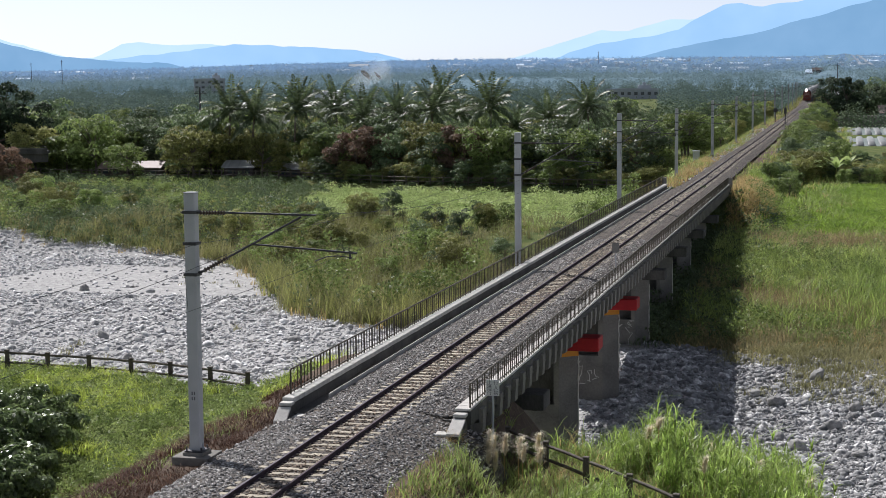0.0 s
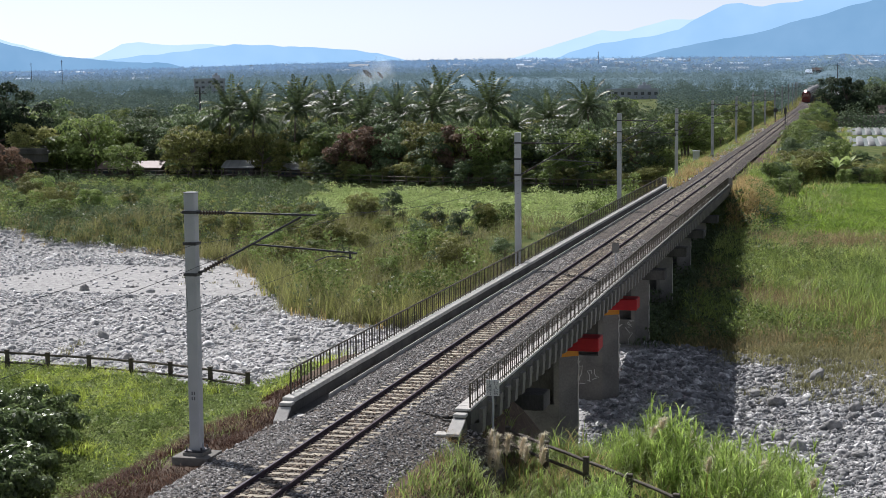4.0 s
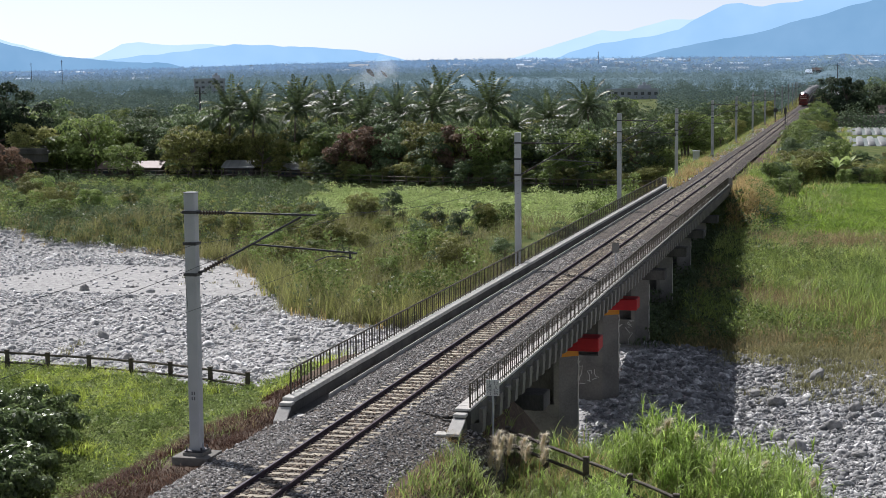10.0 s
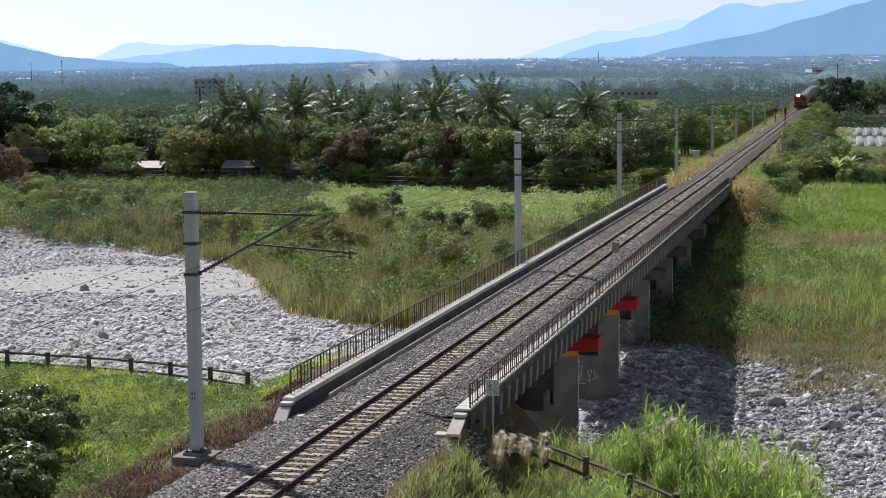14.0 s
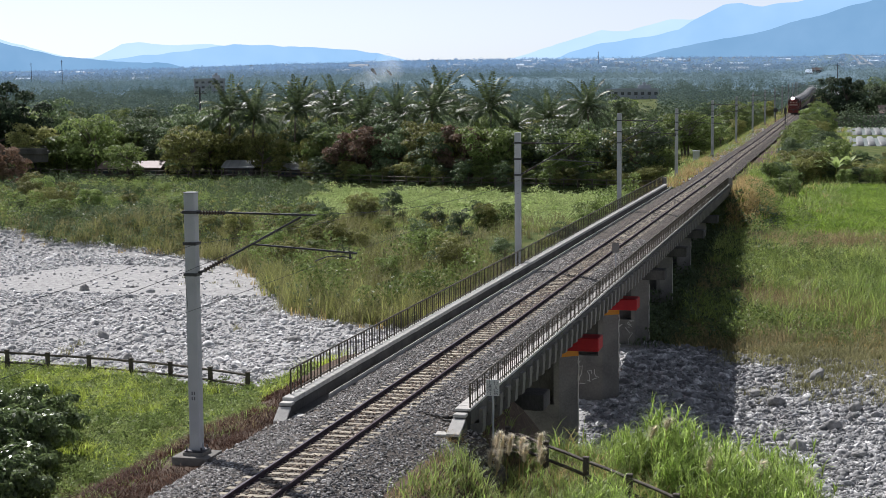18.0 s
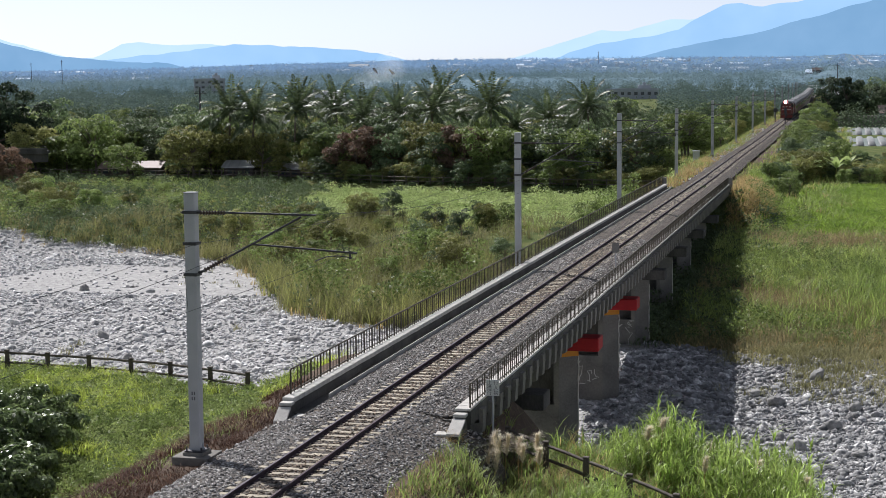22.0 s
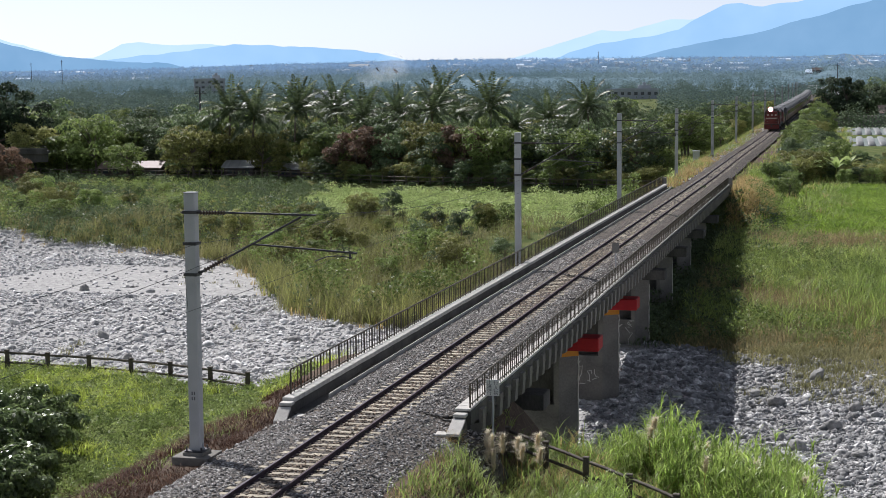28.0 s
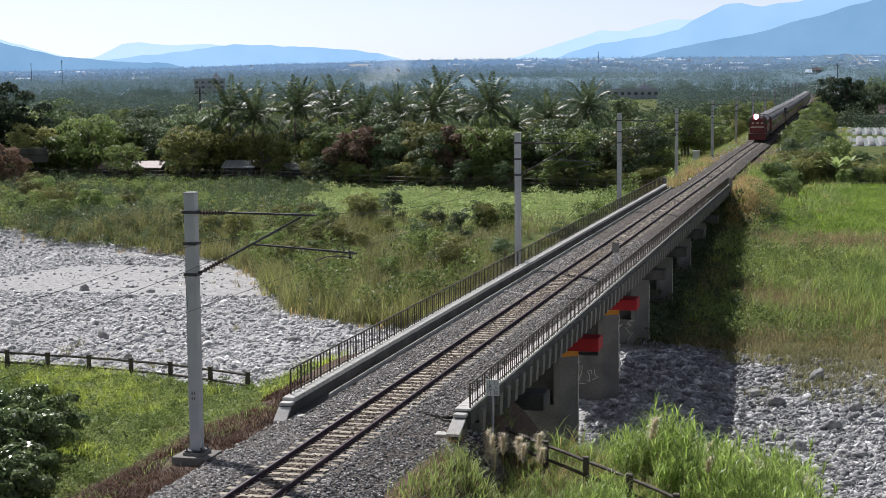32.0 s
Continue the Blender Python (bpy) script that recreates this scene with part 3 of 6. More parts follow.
def make_bridge():
    br = thing("railway_bridge", "concrete railway bridge with ballasted deck, side walls and round-nosed piers", "bridge", kind="structure")
    mid, ln = (BR0 + BR1) / 2, BR1 - BR0
    part("deck_slab", Kit().extrude_y([(-2.95, -0.345), (-2.95, -0.55), (-2.2, -0.85), (2.2, -0.85), (2.95, -0.75), (2.95, -0.345)], BR0, BR1), M_SHADED, br)
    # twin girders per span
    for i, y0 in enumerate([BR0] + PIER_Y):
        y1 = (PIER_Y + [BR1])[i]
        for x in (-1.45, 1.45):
            part("girder", Kit().extrude_y([(x - 0.75, -0.80), (x - 0.6, -1.1), (x - 0.6, -1.68), (x + 0.6, -1.68), (x + 0.6, -1.1), (x + 0.75, -0.80)], y0 + 0.06, y1 - 0.06), M_SHADED, br)
    # side walls in lengths
    y = BR0
    while y < BR1 - 0.5:
        l = min(6.8, BR1 - y)
        for sx in (-1, 1):
            top = -0.01 if sx < 0 else 0.075
            y_ = y - 0.6 if sx > 0 and y == BR0 else y
            b = 0.03
            x0, x1 = (-2.78, -3.10) if sx < 0 else (2.62, 3.12)
            lo, hi = min(x0, x1), max(x0, x1)
            part("side_wall", Kit().extrude_y([(lo, -0.34), (hi, -0.34), (hi, top - b), (hi - b, top), (lo + b, top), (lo, top - b)], y_ + 0.012, y + l - 0.012), M_SHADED, br)
        y += l
    # coping stones on both walls
    for x, w, cm, hh in ((-2.94, 0.40, M_CONC_L, 0.16), (2.85, 0.50, M_CONC_L, 0.075)):
        cop = Kit().box((0, 0, 0.08 - hh / 2), (w, 0.488, hh), 0.016).mesh("coping", cm)
        y = BR0 + (0.25 if x < 0 else -0.35)
        while y < BR1:
            part("coping", cop, cm, br, m=pose(x + random.uniform(-0.006, 0.006), y, 0.075 + random.uniform(-0.005, 0.005)))
            y += 0.5
    # thin retaining kerb between ballast and walkway
    for sx in (-1, 1):
        part("ballast_kerb", Kit().extrude_y([(sx * 2.37, -0.5), (sx * 2.405, -0.5), (sx * 2.405, -0.16), (sx * 2.37, -0.16)], BR0 + 2.4, BR1), M_CONC_L, br)
    # brackets under the outer edge
    rib = Kit().extrude_y([(0.17, -0.06), (0.30, -0.06), (0.30, -0.30), (0.26, -0.8), (0, -0.9), (0, -0.5), (0.17, -0.5)], -0.22, 0.22).mesh("bracket", M_PIER)
    y = BR0 + 0.7
    while y < BR1:
        part("bracket", rib, M_CONC, br, m=pose(2.955, y, 0))
        y += 1.25
    # stepped and sloping ends of the walls, pale slabs on a dark core
    for x, ln, dr in ((-2.92, 0.5, 0.34), (2.84, 0.8, 0.3)):
        b0 = BR0 if x < 0 else BR0 - 0.6
        y1 = b0 - 0.40
        part("wing_cap", Kit().box((x, b0 - 0.20, 0.0), (0.40, 0.34, 0.10), 0.018), M_CONC_L, br)
        part("wing_coping", Kit().extrude_x([(y1 - ln, -0.07 - dr), (y1, -0.07), (y1, -0.15), (y1 - ln, -0.15 - dr)], x - 0.2, x + 0.2), M_CONC_L, br)
        part("wing_slab", Kit().extrude_x([(y1 - ln + 0.04, -1.1), (b0 + 0.1, -1.1), (b0 + 0.1, -0.02), (y1 + 0.02, -0.05), (y1 - 0.02, -0.15), (y1 - ln + 0.04, -0.14 - dr)], x - 0.14, x + 0.14), M_SHADED, br)
    part("fallen_slab", Kit().box((2.5, BR0 - 1.6, -0.44), (0.5, 0.42, 0.1), 0.02), M_CONC_L, br)
    part("fallen_slab", Kit().box((-2.45, BR0 - 0.35, -0.37), (0.3, 0.45, 0.12), 0.02), M_CONC_L, br)
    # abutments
    part("abutment", Kit().box((0, BR0 - 0.6, -3.8), (6.2, 1.4, 6.2), 0.05), M_SHADED, br)
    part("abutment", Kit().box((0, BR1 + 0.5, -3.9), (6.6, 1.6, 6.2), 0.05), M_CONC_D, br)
    # piers: hexagon-nosed shaft, painted band, red cap, footing
    for y in PIER_Y:
        nose = [(-2.0, 0.0), (-1.2, -0.7), (1.2, -0.7), (2.0, 0.0), (1.2, 0.7), (-1.2, 0.7)]
        painted = 70 < y < 90
        pier = new("pier")
        pier.parent, pier.matrix_basis = br, pose(0, y, 0)
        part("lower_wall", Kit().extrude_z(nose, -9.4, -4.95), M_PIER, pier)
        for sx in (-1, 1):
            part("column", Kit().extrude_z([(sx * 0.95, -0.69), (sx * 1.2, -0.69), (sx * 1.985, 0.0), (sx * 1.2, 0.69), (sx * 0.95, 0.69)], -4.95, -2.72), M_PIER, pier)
        # Infill added in shade-dark concrete so the gap between columns stays dark.
        part("web_wall", Kit().box((0, 0.2, -3.83), (1.9, 0.5, 2.22), 0.01), M_SHADED, pier)
        part("painted_band", Kit().extrude_z([(x * 1.004, q * 1.004) for x, q in nose], -2.72, -2.42), M_YELLOW if painted else M_PIER, pier, "yellow painted band" if painted else "")
        part("pier_cap", Kit().box((0, 0, -2.10), (6.1, 1.3, 0.62), 0.04), M_RED if painted else M_SHADED, pier, "red painted pier cap" if painted else "")
        part("footing", Kit().box((0, 0, -8.6 if y < 90 else -7.3), (5.6, 2.7, 1.6), 0.08), M_CONC_D, pier)
        rng = random.Random(int(y))
        for k in range(7):
            x0, z0 = rng.uniform(-1.1, 1.1), rng.uniform(-6.3, -5.2)
            pts = [(x0, -0.707, z0)]
            for s in range(rng.randint(3, 6)):
                x0, z0 = max(-1.2, min(1.2, x0 + rng.uniform(-0.4, 0.4))), min(-5.0, z0 + rng.uniform(-0.5, 0.25))
                pts.append((x0, -0.707, max(-6.5, z0)))
            part("crack_filler", Kit().tube(pts, 0.022, 4), M_MORTAR, pier)
        pts = [(2.0 + rng.uniform(-0.02, 0.02), rng.uniform(-0.03, 0.01), -2.75 - 0.22 * s) for s in range(17)]
        part("crack_filler", Kit().tube(pts, 0.03, 4), M_MORTAR, pier)
        for x in (-1.45, 1.45):
            part("bearing", Kit().box((x, 0, -1.72), (0.6, 0.8, 0.08), 0.01), M_STEEL, pier)
    return br


def make_fence(x, z0, top, start):
    """A railing on the side wall: posts each metre with two balusters between."""
    fe = thing("bridge_railing", "brown painted steel railing along the bridge edge", "railing", "bridge railings")
    h = top - z0
    post = Kit().box((0, 0, h / 2), (0.05, 0.05, h), 0.008).mesh("post", M_FENCE)
    bal = Kit().box((0, 0, h / 2), (0.022, 0.022, h)).mesh("baluster", M_FENCE)
    n = int(BR1 - start)
    for i in range(n + 1):
        y = start + i
        part("post", post, M_FENCE, fe, m=pose(x, y, z0))
        if i < n:
            for k in (1, 2):
                part("baluster", bal, M_FENCE, fe, m=pose(x, y + k / 3, z0))
    y0, y1 = start, start + n
    part("top_rail", Kit().tube([(x, y0, z0 + 0.1), (x, y0, top - 0.08), (x, y0 + 0.06, top), (x, y1, top)], 0.03, 8), M_FENCE, fe)
    part("bottom_rail", Kit().box((x, (y0 + y1) / 2, z0 + 0.1), (0.03, y1 - y0, 0.035)), M_FENCE, fe)
    return fe


make_bridge()
make_fence(-3.05, 0.15, 0.95, 47.6)
make_fence(3.04, 0.15, 0.88, 46.68)


# ---- overhead line ----
POLES = [(-3.74, 41.6, -0.35, 6.98), (-3.5, 86.0, -0.6, 7.2), (-3.5, 125.8, -0.6, 7.42), (-3.9, 172.5, -0.3, 6.95)]
for yy in (218.6, 265, 310, 354.5, 400.5, 444, 488, 533, 578, 623):
    zz = float(track_z(yy))
    POLES.append((float(track_x(yy)) - 3.9, float(yy), zz - 0.35, zz + 6.98))


def make_pole(x, y, z0, z1, arm=True):
    ms = thing("overhead_line_mast", "pale grey steel overhead line mast with insulated bracket arm", "mast", "overhead line masts", at=pose(x, y, 0))
    w = 0.33
    part("shaft", Kit().box((0, 0, (z0 + z1) / 2), (w, w * 0.9, z1 - z0), 0.025), M_POLE, ms)
    part("cap", Kit().box((0, 0, z1 + 0.015), (w + 0.02, w * 0.9 + 0.02, 0.03), 0.008), M_POLE, ms)
    for z in (z1 - 0.53, z1 - 1.41, z1 - 2.28):
        k = Kit().box((0, 0, z), (w + 0.07, w * 0.9 + 0.07, 0.09), 0.006)
        part("clamp_band", k, M_STEEL, ms)
    part("ladder_step", Kit().tube([(-w / 2 - 0.15, 0, z1 - 0.55), (w / 2 + 0.05, 0, z1 - 0.55)], 0.03, 6), M_STEEL, ms)
    part("spike", Kit().tube([(w / 2, 0, z1 - 1.38), (w / 2 + 0.12, 0, z1 - 1.38)], 0.015, 6), M_STEEL, ms)
    if y < 60 or y > 165:
        part("foundation", Kit().box((0, 0, z0 - 0.34), (1.1, 1.1, 0.5), 0.012), M_PIER, ms)
        part("grout_pad", Kit().box((0, 0, z0 - 0.05), (0.62, 0.62, 0.1), 0.01), M_PIER, ms)
    else:
        part("foundation", Kit().box((0.1, 0, z0 - 0.1), (0.75, 0.9, 0.4), 0.03), M_CONC_D, ms)
    part("base_plate", Kit().box((0, 0, z0 + 0.02), (0.55, 0.55, 0.04), 0.01), M_STEEL, ms)
    for sx in (-1, 1):
        for sy in (-1, 1):
            part("bolt", Kit().tube([(sx * 0.22, sy * 0.22, z0 + 0.03), (sx * 0.22, sy * 0.22, z0 + 0.14)], 0.025, 6), M_STEEL, ms)
        part("gusset", Kit().extrude_y([(sx * w / 2, z0 + 0.04), (sx * 0.26, z0 + 0.04), (sx * w / 2, z0 + 0.25)], -0.01, 0.01), M_POLE, ms)
    if arm:
        c = -x + float(track_x(y))
        zt, zs = z1 - 0.55, z1 - 2.25

        def insulator(p, q):
            k = Kit()
            p, q = Vector(p), Vector(q)
            n = 25
            k.tube([p.lerp(q, i / n) for i in range(n + 1)], [0.035 if i % 3 else 0.075 for i in range(n + 1)], 8)
            part("insulator", k, M_INSUL, ms, "dark ribbed insulator")
        insulator((w / 2 + 0.12, 0, zt), (w / 2 + 0.85, 0, zt + 0.01))
        part("top_tube", Kit().tube([(w / 2 + 0.85, 0, zt + 0.01), (c - 0.08, 0, zt - 0.03)], 0.03, 8), M_STEEL, ms)
        part("top_bracket", Kit().tube([(w / 2, 0, zt), (w / 2 + 0.13, 0, zt)], 0.035, 6), M_STEEL, ms)
        a, b = Vector((w / 2 + 0.05, 0, zs)), Vector((c - 0.5, 0, zt - 0.08))
        part("stay_bracket", Kit().tube([(w / 2, 0, zs), a.lerp(b, 0.05)], 0.04, 6), M_STEEL, ms)
        insulator(a.lerp(b, 0.06), a.lerp(b, 0.28))
        part("stay_tube", Kit().tube([a.lerp(b, 0.28), b], 0.032, 8), M_STEEL, ms)
        r0 = a.lerp(b, 0.52)
        part("registration_tube", Kit().tube([r0, (c + 1.1, 0, r0.z - 0.2)], 0.028, 8), M_STEEL, ms)
        part("registration_arm", Kit().tube([(c + 0.95, 0, r0.z - 0.33), (c + 0.6, 0, r0.z - 0.28), (c + 0.25, 0, r0.z - 0.3), (c - 0.12, 0, r0.z - 0.44)], 0.018, 6), M_STEEL, ms)
        part("dropper_bracket", Kit().box((c + 0.9, 0, r0.z - 0.25), (0.05, 0.05, 0.22)), M_STEEL, ms)
    return ms


for q in POLES:
    make_pole(*q)


def wire(name, label, pts, r):
    return thing(name, label, "wire", kind="", kit=Kit().tube(pts, r, 4), material=M_WIRE)


def make_wires():
    ys = [-3.0] + [q[1] for q in POLES]
    msg, con, drops, feed = [], [], [], []
    for i in range(len(ys) - 1):
        a, b = ys[i], ys[i + 1]
        n = 10
        for k in range(n):
            u = k / n
            y = a + (b - a) * u
            sag = 4 * u * (1 - u)
            x, z = float(track_x(y)), float(track_z(y))
            msg.append((x - 0.1, y, z + 6.42 - 0.85 * sag))
            con.append((x + 0.2 * math.sin(i * 3.14159 + u * 3.14159), y, z + 5.05))
            feed.append((x - 3.62, y, z + 5.55 - 0.5 * sag))
            if k in (2, 4, 6, 8):
                drops.append(((x - 0.05, y, z + 5.05), (x - 0.1, y, z + 6.42 - 0.85 * sag)))
    wire("messenger_wire", "sagging overhead messenger wire above the track", msg, 0.008)
    wire("contact_wire", "straight overhead contact wire above the track", con, 0.007)
    wire("feeder_wire", "earth wire slung along the masts", feed, 0.007)
    k = Kit()
    for p, q in drops[:40]:
        k.tube([p, q], 0.005, 4)
    thing("droppers", "thin vertical droppers between overhead wires", "wire", kind="stuff", kit=k, material=M_WIRE)


make_wires()
# ---- trees ----
def tree_mesh(seed, h, r, leaf, n_lump, per, low=0.25):
    """Returns the trunk's kit and the crown's arrays of a broad tree h high."""
    rng = np.random.default_rng(seed)
    k = Kit()
    lean = rng.normal(0, 0.04, 2) * h
    pts = [(lean[0] * u ** 2, lean[1] * u ** 2, h * 0.62 * u) for u in (0, 0.25, 0.5, 0.75, 1)]
    k.tube(pts, [0.028 * h * (1 - 0.7 * u) for u in (0, 0.25, 0.5, 0.75, 1)], 7)
    C, out = [], []
    for i in range(n_lump):
        a, e = rng.uniform(0, 2 * np.pi), rng.uniform(low, 1.0) ** 0.8
        rad = r * math.sqrt(max(0.05, 1 - (1.5 * (e - 0.5)) ** 2)) * rng.uniform(0.45, 1.0)
        c = np.array([rad * math.cos(a) + lean[0], rad * math.sin(a) + lean[1], h * e * rng.uniform(0.85, 1.0)])
        s = pts[min(4, 1 + int(e * 3))]
        if i % 2 == 0:
            k.tube([s, ((s[0] + c[0]) / 2, (s[1] + c[1]) / 2, (s[2] + c[2]) / 2 + 0.03 * h), c], [0.011 * h, 0.007 * h, 0.002 * h], 5, False)
        lr = r * rng.uniform(0.2, 0.44)
        m = int(per * (0.4 + 8 * (lr / r) ** 2))
        q = rng.normal(0, 1, (m, 3))
        q[:, 2] = np.where(rng.uniform(0, 1, m) < 0.72, np.abs(q[:, 2]), q[:, 2])     # the lit shell of each bough
        q /= np.linalg.norm(q, axis=1)[:, None]
        shell = q * lr * np.array([1, 1, 0.6]) * (rng.uniform(0.55, 1.0, m) ** 0.4 * (1 + 0.16 * np.sin(5 * q[:, 0] + i) * np.sin(4 * q[:, 1] + 2 * i)))[:, None]
        C.append(c + shell)
        mid = np.array([lean[0] * 0.5, lean[1] * 0.5, h * 0.45])
        out.append(q + 0.5 * (c - mid) / r + np.array([0, 0, 0.35]))
    C = np.concatenate(C)
    return k, leaves(C, np.full(len(C), leaf), rng, out=np.concatenate(out))


def make_tree(seed, name, label, leafmat, h, r, leaf=0.24, n_lump=30, per=120, low=0.1):
    t = thing(name, label, "tree", "trees on the far bank", at=pose(0, -90, -3))
    k, (v, f) = tree_mesh(seed, h, r, leaf, n_lump, per, low)
    part("trunk", k, M_TRUNK, t)
    part("crown", fast_mesh("crown", v, f, leafmat), leafmat, t)
    return t


def make_palm(seed, h):
    rng = random.Random(seed)
    t = thing("coconut_palm", "tall coconut palm with dark glossy feathery fronds", "palm", "palms on the far bank", at=pose(0, -90, -3))
    bx, by = rng.uniform(-0.8, 0.8), rng.uniform(-0.8, 0.8)
    pts = [(bx * u * u, by * u * u, h * u) for u in (0, 0.2, 0.4, 0.6, 0.8, 1)]
    part("trunk", Kit().tube(pts, [0.26, 0.19, 0.17, 0.15, 0.14, 0.19], 8), M_TRUNK, t)
    for i in range(27):
        a = i * 2.399 + rng.uniform(-0.2, 0.2)
        up = 1.4 - 2.15 * (i / 27) + rng.uniform(-0.12, 0.12)
        L = rng.uniform(4.8, 6.0)
        p, d, rach = Vector(pts[-1]), Vector((math.cos(a) * math.cos(up), math.sin(a) * math.cos(up), math.sin(up))), []
        for s in range(9):
            rach.append(p.copy())
            p = p + d * (L / 8)
            d = (d + Vector((0, 0, -0.05 - 0.028 * s))).normalized()
        k = Kit().tube(rach, [0.06, 0.055, 0.05, 0.045, 0.04, 0.03, 0.025, 0.02, 0.012], 4)
        side = Vector((-math.sin(a), math.cos(a), 0))
        for s in range(25):
            u = 0.7 + s * 0.295
            j = min(7, int(u))
            c = rach[j].lerp(rach[j + 1], u - j)
            ln = 1.15 * math.sin(math.pi * min(1, (u + 2.0) / 11.0)) + 0.1
            fw = (rach[j + 1] - rach[j]).normalized()
            for sg in (-1, 1):
                tip = c + side * sg * ln * 0.62 + fw * ln * 0.55 + Vector((0, 0, -ln * rng.uniform(0.15, 0.65)))
                m = c.lerp(tip, 0.45) + fw * 0.05
                k.add([c, m - fw * 0.14, tip, m + fw * 0.1], [(0, 1, 2, 3)])
        part("frond", k.mesh("frond", M_PALM), M_PALM, t)
    k = Kit()
    for i in range(6):
        a = i * 1.05 + rng.uniform(-0.2, 0.2)
        k.tube([(bx + 0.2 * math.cos(a), by + 0.2 * math.sin(a), h - 0.1), (bx + 0.28 * math.cos(a), by + 0.28 * math.sin(a), h - 0.35), (bx + 0.26 * math.cos(a), by + 0.26 * math.sin(a), h - 0.55)], [0.07, 0.15, 0.06], 7)
    part("coconut_bunch", k, M_LEAF_Y, t, "bunch of green coconuts")
    return t


KIND = [("broadleaf_tree", "dense dark green broadleaf tree on the river bank", M_LEAF_D, 10, 4.6), ("broadleaf_tree", "dense dark green broadleaf tree on the river bank", M_LEAF_D, 8, 4.0),
        ("mango_tree", "rounded mid-green leafy tree beyond the river", M_LEAF, 9, 4.8), ("mango_tree", "rounded mid-green leafy tree beyond the river", M_LEAF, 7, 4.0),
        ("olive_tree", "olive-green leafy tree with airy crown", M_LEAF_Y, 8.5, 4.4), ("almond_tree", "russet-leaved tree with sparse crown", M_LEAF_R, 8, 3.8)]
KIND.append(("dark_tree", "tall blackish-green dense tree", M_LEAF_B, 13, 4.2))
PROTO = [make_tree(11 + i, *k, per=170 if k[2] is M_LEAF_B else 120) for i, k in enumerate(KIND)]
PALMS = [make_palm(41 + i, h) for i, h in enumerate((10.6, 9.4, 11.6))]


def spot(px, d):
    """Ground place on the bearing px thousandths, d metres off."""
    a = px / 1000
    x, y = EYE.x + math.sin(a) * d, math.cos(a) * d
    return x, y


def plant(proto, x, y, s, used):
    m = pose(x, y, float(height(x, y)) - 0.15, 0, 0, random.uniform(0, 360))
    if proto in used:
        ob = copy_thing(proto, m)
    else:
        used.add(proto)
        ob = proto
        ob.matrix_basis = m
    ob.scale = (s, s, s if proto in PALMS else s * random.uniform(0.9, 1.1))
    return ob


USED = set()
rt = random.Random(5)
# front row along the bank's top, then the wood behind it
for i in range(70):
    x = -128 + i * 1.68 + rt.uniform(-0.8, 0.8)
    y = float(levee(x)) + (rt.uniform(15, 20) if -97 < x < -84 or -77 < x < -61 else rt.uniform(6, 15))
    plant(PROTO[rt.choice((0, 1, 2, 2, 3, 3, 4, 0, 1, 0, 4))], x, y, rt.uniform(0.62, 0.98), USED)
for i in range(46):
    x = -60 + i * 1.15 + rt.uniform(-0.5, 0.5)
    plant(PROTO[rt.choice((0, 2, 4, 4, 3))], x, float(levee(x)) + rt.uniform(3.2, 4.6), rt.uniform(0.22, 0.4), USED)
for i in range(190):
    b, d = rt.uniform(-560, -35), 232 + 230 * rt.random() ** 1.2
    x, y = spot(b, d)
    if x < track_x(y) - 9 and y > levee(x) + 12:
        plant(PROTO[rt.choice((0, 1, 1, 2, 2, 3, 4, 0, 0, 1, 2))], x, y, rt.uniform(0.68, 0.98), USED)
for b, d, s in ((-302, 224, 0.92), (-288, 226, 0.8), (-236, 216, 0.9), (-228, 218, 0.85), (-517, 232, 0.8)):
    x, y = spot(b, d)
    plant(PROTO[5], x, y, s, USED)
for b, d, k, s in ((-403, 236, 4, 0.85), (-392, 240, 4, 0.8), (-361, 233, 4, 0.72), (-350, 236, 2, 0.6), (-318, 230, 2, 0.85), (-443, 240, 2, 0.6)):
    x, y = spot(b, d)
    plant(PROTO[k], x, y, s, USED)
# the coconut palms that stand out of the wood, with the height of each crown's heart
for b, d, z in ((-381, 240, 7.2), (-367, 236, 6.6), (-341, 238, 7.5), (-313, 252, 7.2), (-297, 236, 6.2), (-278, 236, 6.8), (-255, 232, 7.2), (-218, 226, 7.8), (-185, 230, 5.9), (-157, 236, 7.4),
                (-236, 262, 6.1), (-169, 250, 4.6), (-204, 226, 4.6), (-321, 265, 6.0), (-265, 262, 5.5), (-332, 290, 7.6), (-246, 300, 8.2)):
    x, y = spot(b, d)
    k = rt.randrange(3)
    plant(PALMS[k], x, y, (z - 1.1 - float(height(x, y))) / (10.6, 9.4, 11.6)[k], USED)
# tall dark trees at the left, dark group beyond the greenhouse, shrubs beside the line
for b, d, k, s in ((-534, 262, 6, 1.1), (-520, 260, 6, 1.08), (-508, 262, 6, 0.98), (-499, 262, 6, 0.95), (-488, 268, 1, 1.3), (-12, 452, 6, 0.95), (-7, 456, 6, 1.12), (-2, 454, 6, 1.0), (4, 458, 6, 0.95), (9, 456, 1, 1.3), (14, 460, 0, 1.2), (19, 458, 6, 0.9), (25, 460, 0, 1.25)):
    x, y = spot(b, d)
    plant(PROTO[k], x, y, s, USED)
for i in range(120):
    b, d = rt.uniform(-38, 34), rt.uniform(197, 250)
    x, y = spot(b, d)
    if x > track_x(y) + 6.5 and (b < -4 or y < 236 or rt.random() < 0.25):
        plant(PROTO[rt.choice((0, 2, 2, 3, 4))], x, y, rt.uniform(0.34, 0.55) if b < -8 else rt.uniform(0.2, 0.3), USED)
